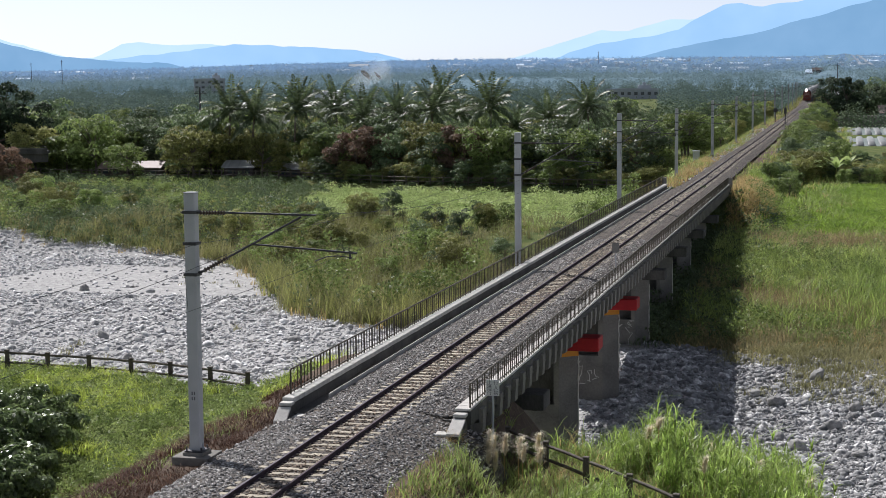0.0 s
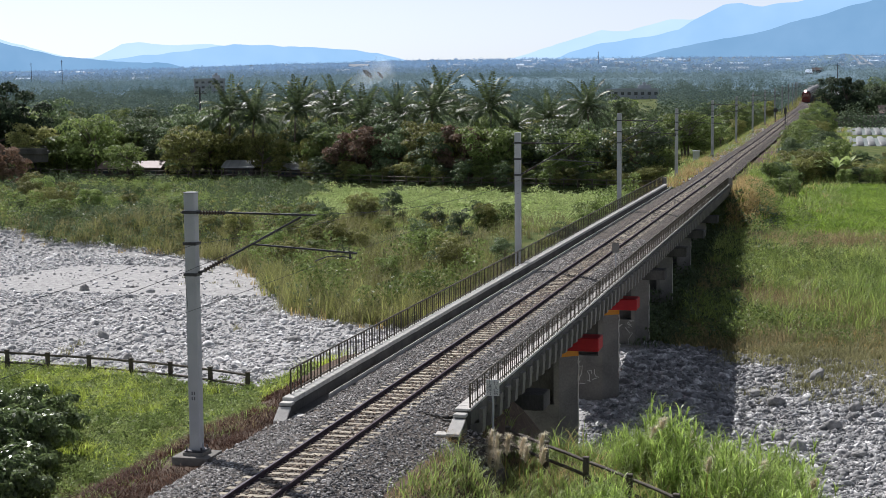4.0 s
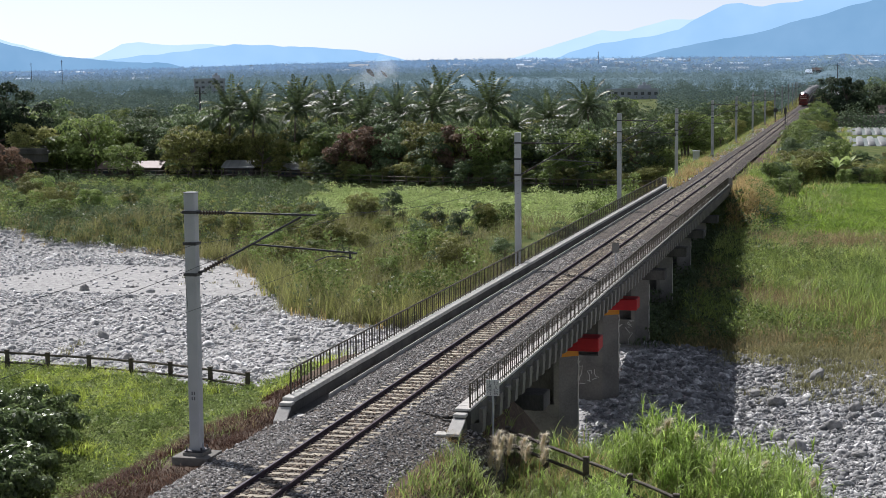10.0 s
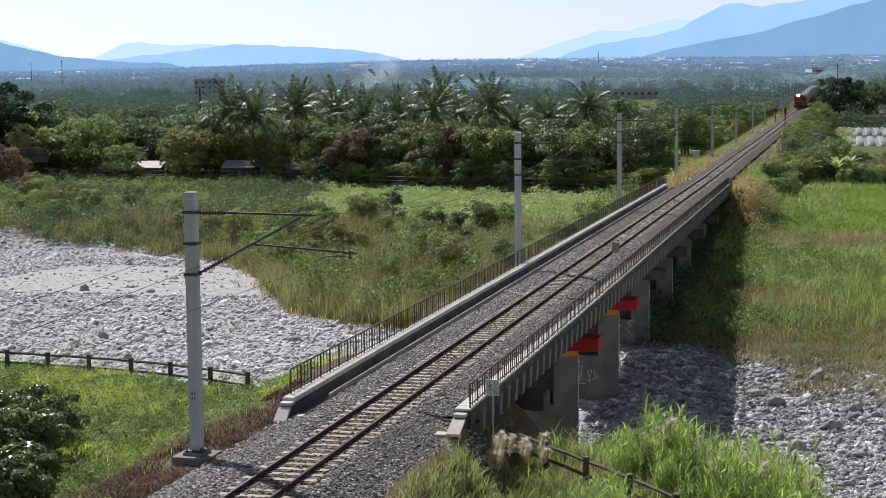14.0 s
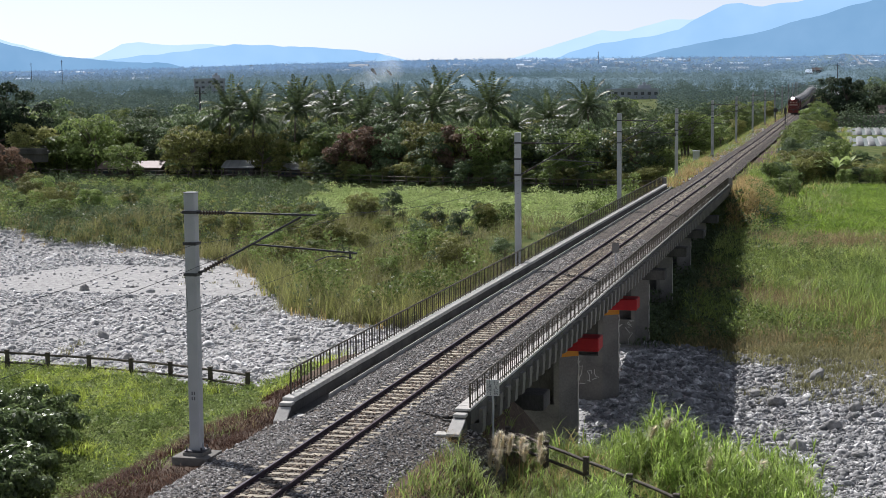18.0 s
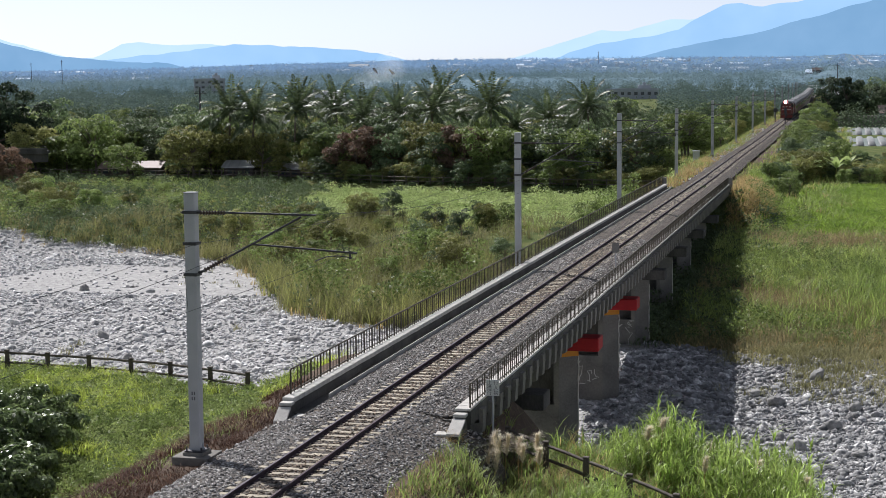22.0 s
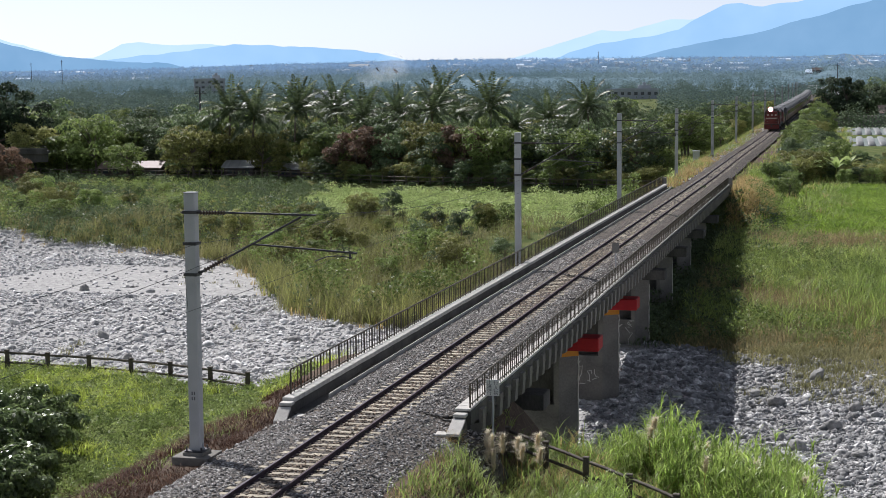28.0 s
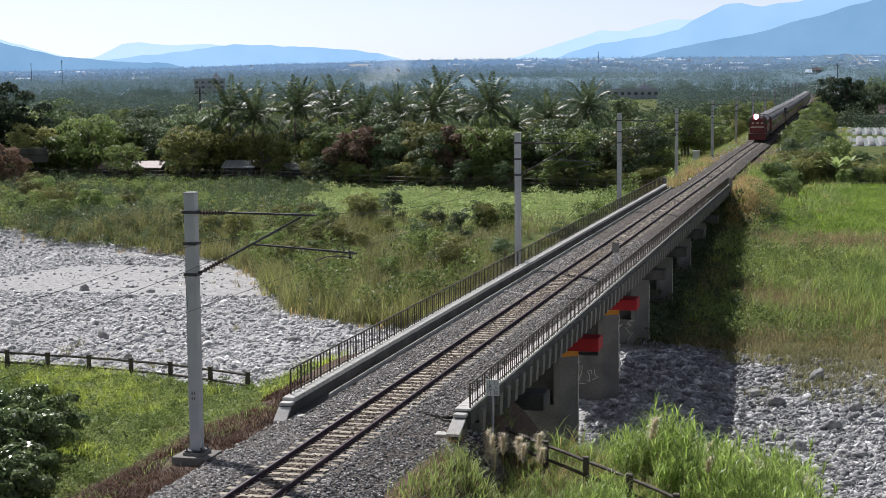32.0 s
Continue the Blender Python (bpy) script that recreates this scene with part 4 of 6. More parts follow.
for i in range(22):
    plant(PROTO[rt.choice((0, 2, 3, 0))], rt.uniform(5.2, 8.0), rt.uniform(174, 200), rt.uniform(0.16, 0.28), USED)
for i in range(110):
    y = rt.uniform(196, 830)
    plant(PROTO[rt.choice((2, 2, 3, 4, 0))], float(track_x(y)) + rt.uniform(5.6, 11), y, rt.uniform(0.18, 0.36), USED)
for i in range(80):
    d = rt.uniform(240, 640)
    y = d
    x = float(track_x(y)) + rt.uniform(5.8, 8.5 if y < 470 else 22)
    plant(PROTO[rt.choice((0, 2, 2, 3, 4))], x, y, rt.uniform(0.3, 0.6), USED)
for i in range(80):
    x, y = rt.uniform(-95, -7), rt.uniform(112, 200)
    if y > float(far_edge(x)) + 5 and (y < 160 or x < -62):
        plant(PROTO[rt.choice((0, 2, 2, 3, 4, 4))], x, y, rt.uniform(0.2, 0.42), USED)
for i in range(42):
    x, y = rt.uniform(-62, -7), rt.uniform(108, 164)
    if y > float(far_edge(x)) + 6:
        plant(PROTO[rt.choice((0, 2, 2, 3, 4, 4, 1))], x, y, rt.uniform(0.16, 0.34), USED)
for i in range(60):
    y = rt.uniform(209, 600)
    x = float(track_x(y)) - rt.uniform(8.5, 26)
    plant(PROTO[rt.choice((2, 2, 3, 4))], x, y, rt.uniform(0.35, 0.65), USED)


def make_banana(seed, x, y):
    """A banana plant: sheathed stem and broad arching leaves with a raised midrib."""
    rng = random.Random(seed)
    t = thing("banana_plant", "banana plant with broad pale torn leaves", "banana plant", "banana plants", at=pose(x, y, float(height(x, y)) - 0.1))
    part("stem", Kit().tube([(0, 0, 0), (0.05, 0, 0.9), (0.05, 0.03, 1.8)], [0.17, 0.13, 0.08], 8), M_LEAF_Y, t)
    for i in range(8):
        a, up = i * 2.4 + rng.uniform(-0.2, 0.2), rng.uniform(0.5, 1.25)
        d = Vector((math.cos(a) * math.cos(up), math.sin(a) * math.cos(up), math.sin(up)))
        side = Vector((-math.sin(a), math.cos(a), 0))
        p, vs, n = Vector((0.05, 0.03, 1.75)), [], 9
        for s in range(n):
            w = 0.34 * math.sin(math.pi * (0.06 + 0.94 * s / n)) * (1 if s % 3 else 0.8)
            vs += [p - side * w + Vector((0, 0, 0.06)), p, p + side * w + Vector((0, 0, 0.06))]
            p = p + d * 0.27
            d = (d + Vector((0, 0, -0.13))).normalized()
        fs = [q for s in range(n - 1) for q in ((3 * s, 3 * s + 1, 3 * s + 4, 3 * s + 3), (3 * s + 1, 3 * s + 2, 3 * s + 5, 3 * s + 4))]
        part("leaf", Kit().add(vs, fs), M_CROP, t)


for i, (x, y) in enumerate(((7.4, 199.5), (8.2, 201), (9.0, 199), (10.6, 203), (8.0, 214), (12.5, 200), (13.8, 206), (7.2, 232), (11.4, 226))):
    make_banana(300 + i, x, y)


# ---- stones of the river bed ----
def bed_points(n, x0, x1, y0, y1, rng):
    x, y = rng.uniform(x0, x1, n), rng.uniform(y0, y1, n)
    run = np.where(x < 0, 6.0, 21.0)
    ok = (y > near_edge(x) + run * 0.85) & (y < far_edge(x) + 1.5)
    sand = ((x + 43) / 16) ** 2 + ((y - 126) / 11) ** 2 < 1 + 0.25 * wob(x, y, 3)
    ok &= ~(sand & (rng.uniform(0, 1, n) < 0.93))
    return np.stack([x[ok], y[ok], height(x[ok], y[ok])], 1)


def make_stones():
    rng = np.random.default_rng(21)
    p = bed_points(145000, -85, 1, 60, 160, rng)
    p = p[np.abs(np.arctan2(p[:, 0] - EYE.x, p[:, 1]) + 0.25) < 0.29]
    r = 0.04 + 0.052 * rng.gamma(1.15, 0.85, len(p))
    v, f = rocks(p, np.minimum(r, 0.4), 0, rough=0.28, rng=rng)
    tagged(new("river_stones", fast_mesh("river_stones", v, f, M_ROCK)), "pale grey rounded river stones covering the bed", "stones", kind="stuff")
    p = bed_points(50000, 1, 17.5, 58, 101, rng)
    r = 0.035 + 0.040 * rng.gamma(0.9, 1.0, len(p))
    big = r > 0.22
    v, f = join(rocks(p[~big], r[~big], 0, flat=0.85, rough=0.3, rng=rng), rocks(p[big], np.minimum(r[big], 0.3), 1, rough=0.24, rng=rng))
    tagged(new("river_pebbles", fast_mesh("river_pebbles", v, f, M_COBBLE)), "grey rounded cobbles beside the piers", "stones", kind="stuff")

    # single boulders that stand out
    for i, (bx, by, br_) in enumerate(((12.4, 91.5, 0.62), (10.5, 86.5, 0.5), (11.9, 77.5, 0.42), (9.3, 88.0, 0.35), (13.5, 82.5, 0.36), (14.6, 86.0, 0.34), (10.9, 79.5, 0.3), (14.8, 76.5, 0.32),
                                     (-20.5, 97, 0.34), (-33, 95, 0.36), (-46, 118, 0.4), (-40, 90, 0.36), (-52, 104, 0.42), (-28, 88, 0.34), (-60, 125, 0.42))):
        v, f = rocks(np.zeros((1, 3)), np.array([br_]), 2, flat=0.85, rough=0.17, rng=rng)
        ob = new("boulder", fast_mesh("boulder", v, f, M_BOULDER))
        ob.matrix_basis = pose(bx, by, float(height(bx, by)) + br_ * 0.25)
        tagged(ob, "large grey rounded boulder lying on the river bed", "boulder", "boulders")


make_stones()
# ---- grasses and shrubs ----
def stand(name, label, x, y, material, h, w, lean, per, spread, seg=3, category="grass", rng=RNG, sink=0.05):
    """Tufts of blades at places x, y, joined into one stuff object."""
    n = len(x)
    hh = np.repeat(rng.uniform(*h, n), per) * rng.uniform(0.55, 1.1, n * per)
    px = np.repeat(x, per) + rng.normal(0, spread, n * per)
    py = np.repeat(y, per) + rng.normal(0, spread, n * per)
    at = np.stack([px, py, height(px, py) - sink], 1)
    v, f = blades(at, hh, rng.uniform(*w, n * per), rng.uniform(*lean, n * per), seg, rng)
    return tagged(new(name, fast_mesh(name, v, f, material)), label, category, kind="stuff")


def leafy(name, label, x, y, material, h, r, leaf, per, category="shrubs", rng=RNG):
    """Low leafy clumps at places x, y, joined into one stuff object."""
    n = len(x)
    hh, rr = np.repeat(rng.uniform(*h, n), per), np.repeat(rng.uniform(*r, n), per)
    u = rng.uniform(0, 1, n * per) ** 0.7
    a, k = rng.uniform(0, 2 * np.pi, n * per), rng.uniform(0, 1, n * per) ** 0.5
    rad = rr * k * np.sqrt(np.clip(1.15 - u ** 2, 0, 1))
    px, py = np.repeat(x, per) + rad * np.cos(a), np.repeat(y, per) + rad * np.sin(a)
    c = np.stack([px, py, np.repeat(height(x, y), per) + hh * u], 1)
    v, f = leaves(c, np.full(n * per, leaf), rng)
    return tagged(new(name, fast_mesh(name, v, f, material)), label, category, kind="stuff")


def field(n, x0, x1, y0, y1, rng, test):
    x, y = rng.uniform(x0, x1, n), rng.uniform(y0, y1, n)
    ok = test(x, y)
    return x[ok], y[ok]


def in_view(x, y, m=0.02):
    b = np.arctan2(x - EYE.x, y)
    return (b > -0.5186 - m) & (b < 0.021 + m)


def off_track(x, y, d=3.6):
    return np.abs(x - track_x(y)) > d


gr = np.random.default_rng(31)
# slope east of the bridge
T = lambda x, y: in_view(x, y) & off_track(x, y, 3.4) & (y > far_edge(x) + 1)
x, y = field(15500, 3, 26, 125, 196, gr, T)
ok = gr.uniform(0, 1, len(x)) < smooth(128, 137, y + 4 * wob(x, y, 4, 3))
stand("bank_lawn", "short bright green grass on the sunny terrace", x[ok], y[ok], M_LAWN, (0.18, 0.5), (0.05, 0.10), (0.4, 1.1), 12, 0.3, seg=2, rng=gr)
x, y = field(5200, 3, 24, 100, 146, gr, T)
ok = gr.uniform(0, 1, len(x)) < smooth(102, 112, y + 3 * wob(x, y, 4, 1)) * (1 - smooth(139, 150, y + 3 * wob(x, y, 5, 2)))
x, y = x[ok], y[ok]
dry = (wob(x, y, 4.2, 6) + gr.normal(0, 0.25, len(x)) > 0.42) | (gr.uniform(0, 1, len(x)) < 0.10)
stand("bank_grass", "tall pale green cane grass on the bank", x[~dry], y[~dry], M_BANK, (0.9, 1.9), (0.035, 0.075), (0.25, 0.9), 13, 0.3, rng=gr)
stand("tawny_bank_grass", "tawny brown seeding grass on the bank", x[dry], y[dry], M_TAWNY, (0.8, 1.6), (0.03, 0.06), (0.2, 0.8), 13, 0.28, rng=gr)
x, y = field(2300, 3, 24, 95, 113, gr, T)
ok = gr.uniform(0, 1, len(x)) < 1 - smooth(104, 112, y)
stand("reedy_grass", "olive and tawny grass at the river's edge", x[ok], y[ok], M_OLIVE, (0.35, 1.0), (0.03, 0.06), (0.3, 1.0), 13, 0.28, rng=gr)
x, y = field(800, 3.4, 24, 96, 112, gr, lambda x, y: T(x, y) & (wob(x, y, 3, 3) > 0))
stand("dry_grass", "dry straw-brown grass above the stones", x, y, M_STRAW, (0.3, 0.8), (0.03, 0.06), (0.3, 0.9), 9, 0.25, rng=gr)
x, y = field(420, 3.4, 12, 146, 168, gr, lambda x, y: T(x, y) & (x < 5.6 + gr.normal(0, 0.7, len(x))))
stand("dead_grass", "dead tan grass on the railway bank", x, y, M_STRAW, (0.6, 1.4), (0.05, 0.09), (0.2, 0.7), 12, 0.3, rng=gr)
x, y = field(260, 5.5, 22, 102, 150, gr, lambda x, y: T(x, y) & (wob(x, y, 3.4, 5) > 0.15))
leafy("bank_shrubs", "leafy green shrubs among the tall grass", x, y, M_LEAF, (0.7, 1.9), (0.5, 1.2), 0.09, 120, rng=gr)
# railway banks beyond the bridge
x, y = field(6800, -16, 14, 158, 420, gr, lambda x, y: in_view(x, y) & off_track(x, y, 2.5) & (np.abs(x - track_x(y)) < 14) & ((np.abs(x - track_x(y)) > 4.4) | (gr.uniform(0, 1, len(x)) < 0.5)))
k = gr.uniform(0, 1, len(x)) < np.where(x > track_x(y), 0.9, 0.72)
stand("line_side_grass", "green grass along the railway bank", x[k], y[k], M_GRASS, (0.4, 1.1), (0.05, 0.09), (0.3, 1.0), 13, 0.4, seg=2, rng=gr)
stand("line_side_straw", "yellow dry grass along the railway bank", x[~k], y[~k], M_STRAW, (0.4, 1.1), (0.05, 0.09), (0.2, 0.9), 11, 0.4, seg=2, rng=gr)
# flood plain west of the bridge: crop field, shrubs, reeds
W = lambda x, y: in_view(x, y) & off_track(x, y, 3.8) & (y > far_edge(x) + 0.5)
plot = lambda x, y: x > -55 + (203 - y) * 0.34 + 2.5 * wob(x, y, 5)
C_ = lambda x, y: W(x, y) & plot(x, y) & (y > 160 + 4 * wob(x, y, 9)) & (y < levee(x) + 1)
x, y = field(13000, -74, -4, 154, 212, gr, C_)
leafy("crop_rows", "low bright green leafy crop in the flood plain field", x, y, M_CROP, (0.12, 0.4), (0.35, 0.8), 0.12, 16, "crop", rng=gr)
x, y = field(4200, -74, -4, 156, 212, gr, lambda x, y: C_(x, y) & (wob(x, 2.2 * y, 3.4, 4) + 0.6 * wob(x, y, 1.3) > 0.25) & (y > 170))
leafy("crop_mounds", "sprawling mounds of pale green sweet potato vines", x, y, M_CROP, (0.5, 1.25), (0.6, 1.2), 0.11, 46, "crop", rng=gr)
x, y = field(5200, -72, -5, 150, 176, gr, lambda x, y: W(x, y) & plot(x, y) & (y > 153 + 5 * wob(x, y, 8)) & (y < 168 + 5 * wob(x, y, 7, 3)))
stand("plot_grass", "yellow-green grass between the plots", x, y, M_BANK, (0.3, 0.8), (0.05, 0.1), (0.4, 1.0), 9, 0.3, seg=2, rng=gr)
x, y = field(4200, -130, -4, 198, 226, gr, lambda x, y: in_view(x, y) & (y > levee(x) - 0.6) & (y < levee(x) + 3.5))
leafy("bank_ivy", "dark ivy and weeds on the shaded bank", x, y, M_LEAF_D, (0.15, 0.5), (0.3, 0.7), 0.12, 16, "ivy", rng=gr)
x, y = field(3000, -62, -6, 100, 162, gr, lambda x, y: W(x, y) & (y < far_edge(x) + 36 + 8 * wob(x, y, 9)) & (wob(x, y, 3.3, 8) > -0.55))
kk = gr.uniform(0, 1, len(x)) < 0.5
stand("tall_canes", "tall olive cane grass along the gravel bar", x[kk], y[kk], M_OLIVE, (1.2, 2.6), (0.028, 0.05), (0.15, 0.7), 22, 0.33, rng=gr)
stand("green_canes", "tall yellow-green cane grass along the gravel bar", x[~kk], y[~kk], M_LEAF_Y, (1.0, 2.1), (0.03, 0.07), (0.15, 0.8), 22, 0.35, rng=gr)
x, y = field(900, -104, -68, 190, 216, gr, lambda x, y: W(x, y) & (y < levee(x)) & (wob(x, y, 6, 2) > -0.3))
stand("mown_straw", "patch of dry straw-coloured grass on the far bank", x, y, M_STRAW, (0.3, 0.7), (0.06, 0.12), (0.3, 1.0), 10, 0.4, rng=gr)
x, y = field(5200, -140, -36, 146, 224, gr, lambda x, y: W(x, y) & ~plot(x, y) & (y < levee(x) + 1))
kk = wob(x, y, 7, 5) + gr.normal(0, 0.4, len(x)) > 0.1
leafy("scrub", "mixed mid-green scrub on the far flood plain", x[kk], y[kk], M_LEAF, (0.4, 1.5), (0.5, 1.1), 0.12, 44, rng=gr)
leafy("dark_scrub", "dull dark green scrub on the far flood plain", x[~kk], y[~kk], M_LEAF_D, (0.5, 2.0), (0.5, 1.2), 0.12, 54, rng=gr)
x, y = field(4200, -120, -4, 100, 190, gr, lambda x, y: W(x, y) & (y < 163 + 4 * wob(x, y, 8) + 16 * (x < -62)))
stand("flood_plain_reeds", "olive green and tawny reeds beside the river", x, y, M_OLIVE, (0.7, 1.7), (0.035, 0.075), (0.15, 0.8), 18, 0.38, rng=gr)
x, y = field(1100, -120, -4, 102, 200, gr, lambda x, y: W(x, y) & (wob(x, y, 5, 1) > 0.1) & ((y < 165) | (x < -62)))
leafy("flood_plain_shrubs", "dusty green shrubs on the flood plain", x, y, M_LEAF_Y, (0.9, 2.6), (0.6, 1.3), 0.1, 90, rng=gr)
x, y = field(420, -110, -6, 104, 180, gr, lambda x, y: W(x, y) & (wob(x, y, 7, 4) > 0.1) & ((y < 162) | (x < -62)))
leafy("dark_shrubs", "tall dark green shrubs on the flood plain", x, y, M_LEAF, (2.0, 3.8), (0.9, 1.7), 0.15, 150, rng=gr)
x, y = field(650, -80, -5, 98, 150, gr, lambda x, y: in_view(x, y) & (y > far_edge(x) + 0.3) & (y < far_edge(x) + 9 + 3 * wob(x, y, 4)) & (wob(x, y, 2.7, 9) > -0.3))
leafy("gravel_edge_shrubs", "dull green and brown shrubs along the gravel edge", x, y, M_LEAF_D, (0.6, 2.0), (0.4, 1.0), 0.1, 60, rng=gr)
x, y = field(500, -80, -8, 98, 150, gr, lambda x, y: in_view(x, y) & (np.abs(y - far_edge(x) - 1) < 2.2))
stand("river_edge_grass", "straw and green grass along the gravel edge", x, y, M_STRAW, (0.5, 1.2), (0.03, 0.06), (0.2, 0.8), 14, 0.25, rng=gr)
x, y = field(170, -75, -15, 70, 145, gr, lambda x, y: (y > near_edge(x) + 12) & (y < far_edge(x) - 3) & (wob(x, y, 8, 2) > 0.45))
stand("gravel_tufts", "sparse grass tufts on the gravel", x, y, M_OLIVE, (0.3, 0.8), (0.03, 0.05), (0.3, 0.9), 16, 0.2, rng=gr)
x, y = field(1300, -33, -12, 100, 126, gr, lambda x, y: (y > far_edge(x) + 0.6) & (y < far_edge(x) + 9))
kk = gr.uniform(0, 1, len(x)) < 0.45
stand("bar_canes", "dense dark green canes at the corner of the gravel bar", x[kk], y[kk], M_LEAF_Y, (1.6, 2.9), (0.03, 0.06), (0.15, 0.7), 26, 0.3, rng=gr)
stand("bar_straw_canes", "dense tawny canes at the corner of the gravel bar", x[~kk], y[~kk], M_OLIVE, (1.2, 2.5), (0.025, 0.05), (0.15, 0.8), 22, 0.3, rng=gr)
x, y = field(46, -32, -14, 104, 126, gr, lambda x, y: (y > far_edge(x) + 2) & (y < far_edge(x) + 14))
leafy("bar_shrubs", "tall green shrubs above the gravel bar", x, y, M_LEAF, (2.2, 3.6), (0.9, 1.6), 0.12, 260, rng=gr)
# near bank, west side
B = lambda x, y: in_view(x, y) & (y < near_edge(x) + 3)
x, y = field(2600, -28, -5.2, 40, 70, gr, lambda x, y: B(x, y) & (x < -5.6 - 4.6 * (1 - smooth(43, 50, y)) - 1.0 * wob(x, y, 1.7)))
leafy("ground_vines", "green creeping vines covering the near bank", x, y, M_VINE, (0.1, 0.55), (0.25, 0.6), 0.055, 80, "vines", rng=gr)
x, y = field(2200, -28, -5.2, 40, 70, gr, lambda x, y: B(x, y) & (x < -5.6 - 4.2 * (1 - smooth(43, 50, y))) & (wob(x, y, 1.5, 3) > 0.42 - 0.4 * (x < -11) * (y > 50)))
stand("near_bank_grass", "sunlit yellow-green grass tufts on the near bank", x, y, M_TUFT, (0.4, 1.0), (0.022, 0.045), (0.4, 1.1), 34, 0.17, rng=gr)
x, y = field(3600, -14, -3.2, 36, 54, gr, lambda x, y: in_view(x, y) & (x > -5.4 - 6.8 * (1 - smooth(43, 50, y)) + 1.8 * wob(x, y, 1.4)) & (np.hypot(x + 3.9, y - 41.6) > 1.2))
stand("bracken", "dead brown bracken and weeds beside the mast", x, y, M_BRACKEN, (0.10, 0.40), (0.015, 0.04), (0.4, 1.3), 16, 0.25, category="weeds", rng=gr)
x, y = field(150, -26, -8, 58.5, 66, gr, lambda x, y: np.abs(y - near_edge(x) + 0.3) < 1.3)
stand("fence_grass", "bright grass growing through the river fence", x, y, M_TUFT, (0.35, 0.8), (0.02, 0.045), (0.3, 1.0), 30, 0.3, rng=gr)
x, y = field(260, -24, -6, 44, 63, gr, lambda x, y: B(x, y) & (x < -6.5))
leafy("bank_weed_clumps", "dark leafy weeds among the vines", x, y, M_LEAF, (0.3, 0.8), (0.3, 0.6), 0.05, 140, "weeds", rng=gr)
# dark bush at the near edge of the bank
for i, (bx, by, bh, br_) in enumerate(((-14.0, 51.5, 2.1, 1.5), (-12.7, 48.6, 2.0, 1.3), (-12.9, 46.4, 1.6, 1.3), (-15.0, 49.5, 2.3, 1.5), (-11.6, 46.6, 1.0, 0.9), (-11.2, 44.2, 1.7, 1.2), (-10.3, 42.6, 1.5, 1.1), (-12.2, 45.2, 2.0, 1.3), (-13.6, 47.4, 2.2, 1.3))):
    bu = thing("bush", "dark green broad-leaved bush on the near bank", "bush", "bushes on the near bank", at=pose(bx, by, float(height(bx, by)) - 0.1))
    kk, (v, f) = tree_mesh(70 + i, bh, br_, 0.105, 22, 150, 0.03)
    part("stems", kk, M_TRUNK, bu)
    part("foliage", fast_mesh("foliage", v, f, M_BUSH), M_BUSH, bu)

# ---- reeds before the camera, which sway in the wind ----
SWAY, DRIFT = [], []


def reed_proto(seed, h, n, w=(0.03, 0.08), lean=(0.15, 1.0)):
    """A tuft of broad grass blades."""
    rng = np.random.default_rng(seed)
    at = np.concatenate([rng.normal(0, 0.28, (n, 2)), np.zeros((n, 1))], 1)
    v, f = blades(at, rng.uniform(0.4, 1.1, n) * h, rng.uniform(*w, n), rng.uniform(*lean, n), 5, rng)
    k = (n // 11) * 5
    return [("blade_tuft", fast_mesh("blade_tuft", v, f[k:], M_REED), ""), ("dry_tuft", fast_mesh("dry_tuft", v[:k // 5 * 12], f[:k], M_STRAW), "bleached dry blades")]


def cane_proto(seed, h, n):
    """A stool of upright canes, each with short arching leaves up its length."""
    rng = np.random.default_rng(seed)
    root = rng.normal(0, 0.3, (n, 2))
    tilt = rng.normal(0, 0.16, (n, 2))
    hh = rng.uniform(0.55, 1.08, n) * h
    per = 12
    u = rng.uniform(0.12, 1.0, (n, per))
    z = u * hh[:, None]
    at = np.stack([root[:, :1] + tilt[:, :1] * z, root[:, 1:] + tilt[:, 1:] * z, z], -1).reshape(-1, 3)
    m = len(at)
    lv = blades(at, rng.uniform(0.3, 0.62, m), rng.uniform(0.03, 0.058, m), rng.uniform(0.5, 1.5, m), 3, rng)
    tops = np.stack([root[:, 0] + tilt[:, 0] * hh * 0.9, root[:, 1] + tilt[:, 1] * hh * 0.9, hh * 0.9], -1)
    tp = blades(np.repeat(tops, 3, 0), rng.uniform(0.3, 0.55, n * 3), rng.uniform(0.02, 0.04, n * 3), rng.uniform(0.1, 0.9, n * 3), 3, rng)
    st = blades(np.concatenate([root, np.zeros((n, 1))], 1), hh, np.full(n, 0.022), np.full(n, 0.05), 3, rng)
    st[0][:, 0] += np.repeat(tilt[:, 0], 8) * st[0][:, 2]
    st[0][:, 1] += np.repeat(tilt[:, 1], 8) * st[0][:, 2]
    return [("leaf_tuft", fast_mesh("leaf_tuft", *join(lv, tp), M_REED), ""), ("cane_tuft", fast_mesh("cane_tuft", *st, M_OLIVE), "thin olive canes")]


REEDS = [reed_proto(90 + i, h, 46, (0.025, 0.055), (0.4, 1.3)) for i, h in enumerate((1.2, 1.5, 1.0, 1.3))] + [cane_proto(80 + i, h, 12) for i, h in enumerate((1.4, 1.7, 1.2))]
TALL = [cane_proto(190 + i, h, 19) for i, h in enumerate((1.9, 2.2, 1.6, 1.8))]
rr = random.Random(12)


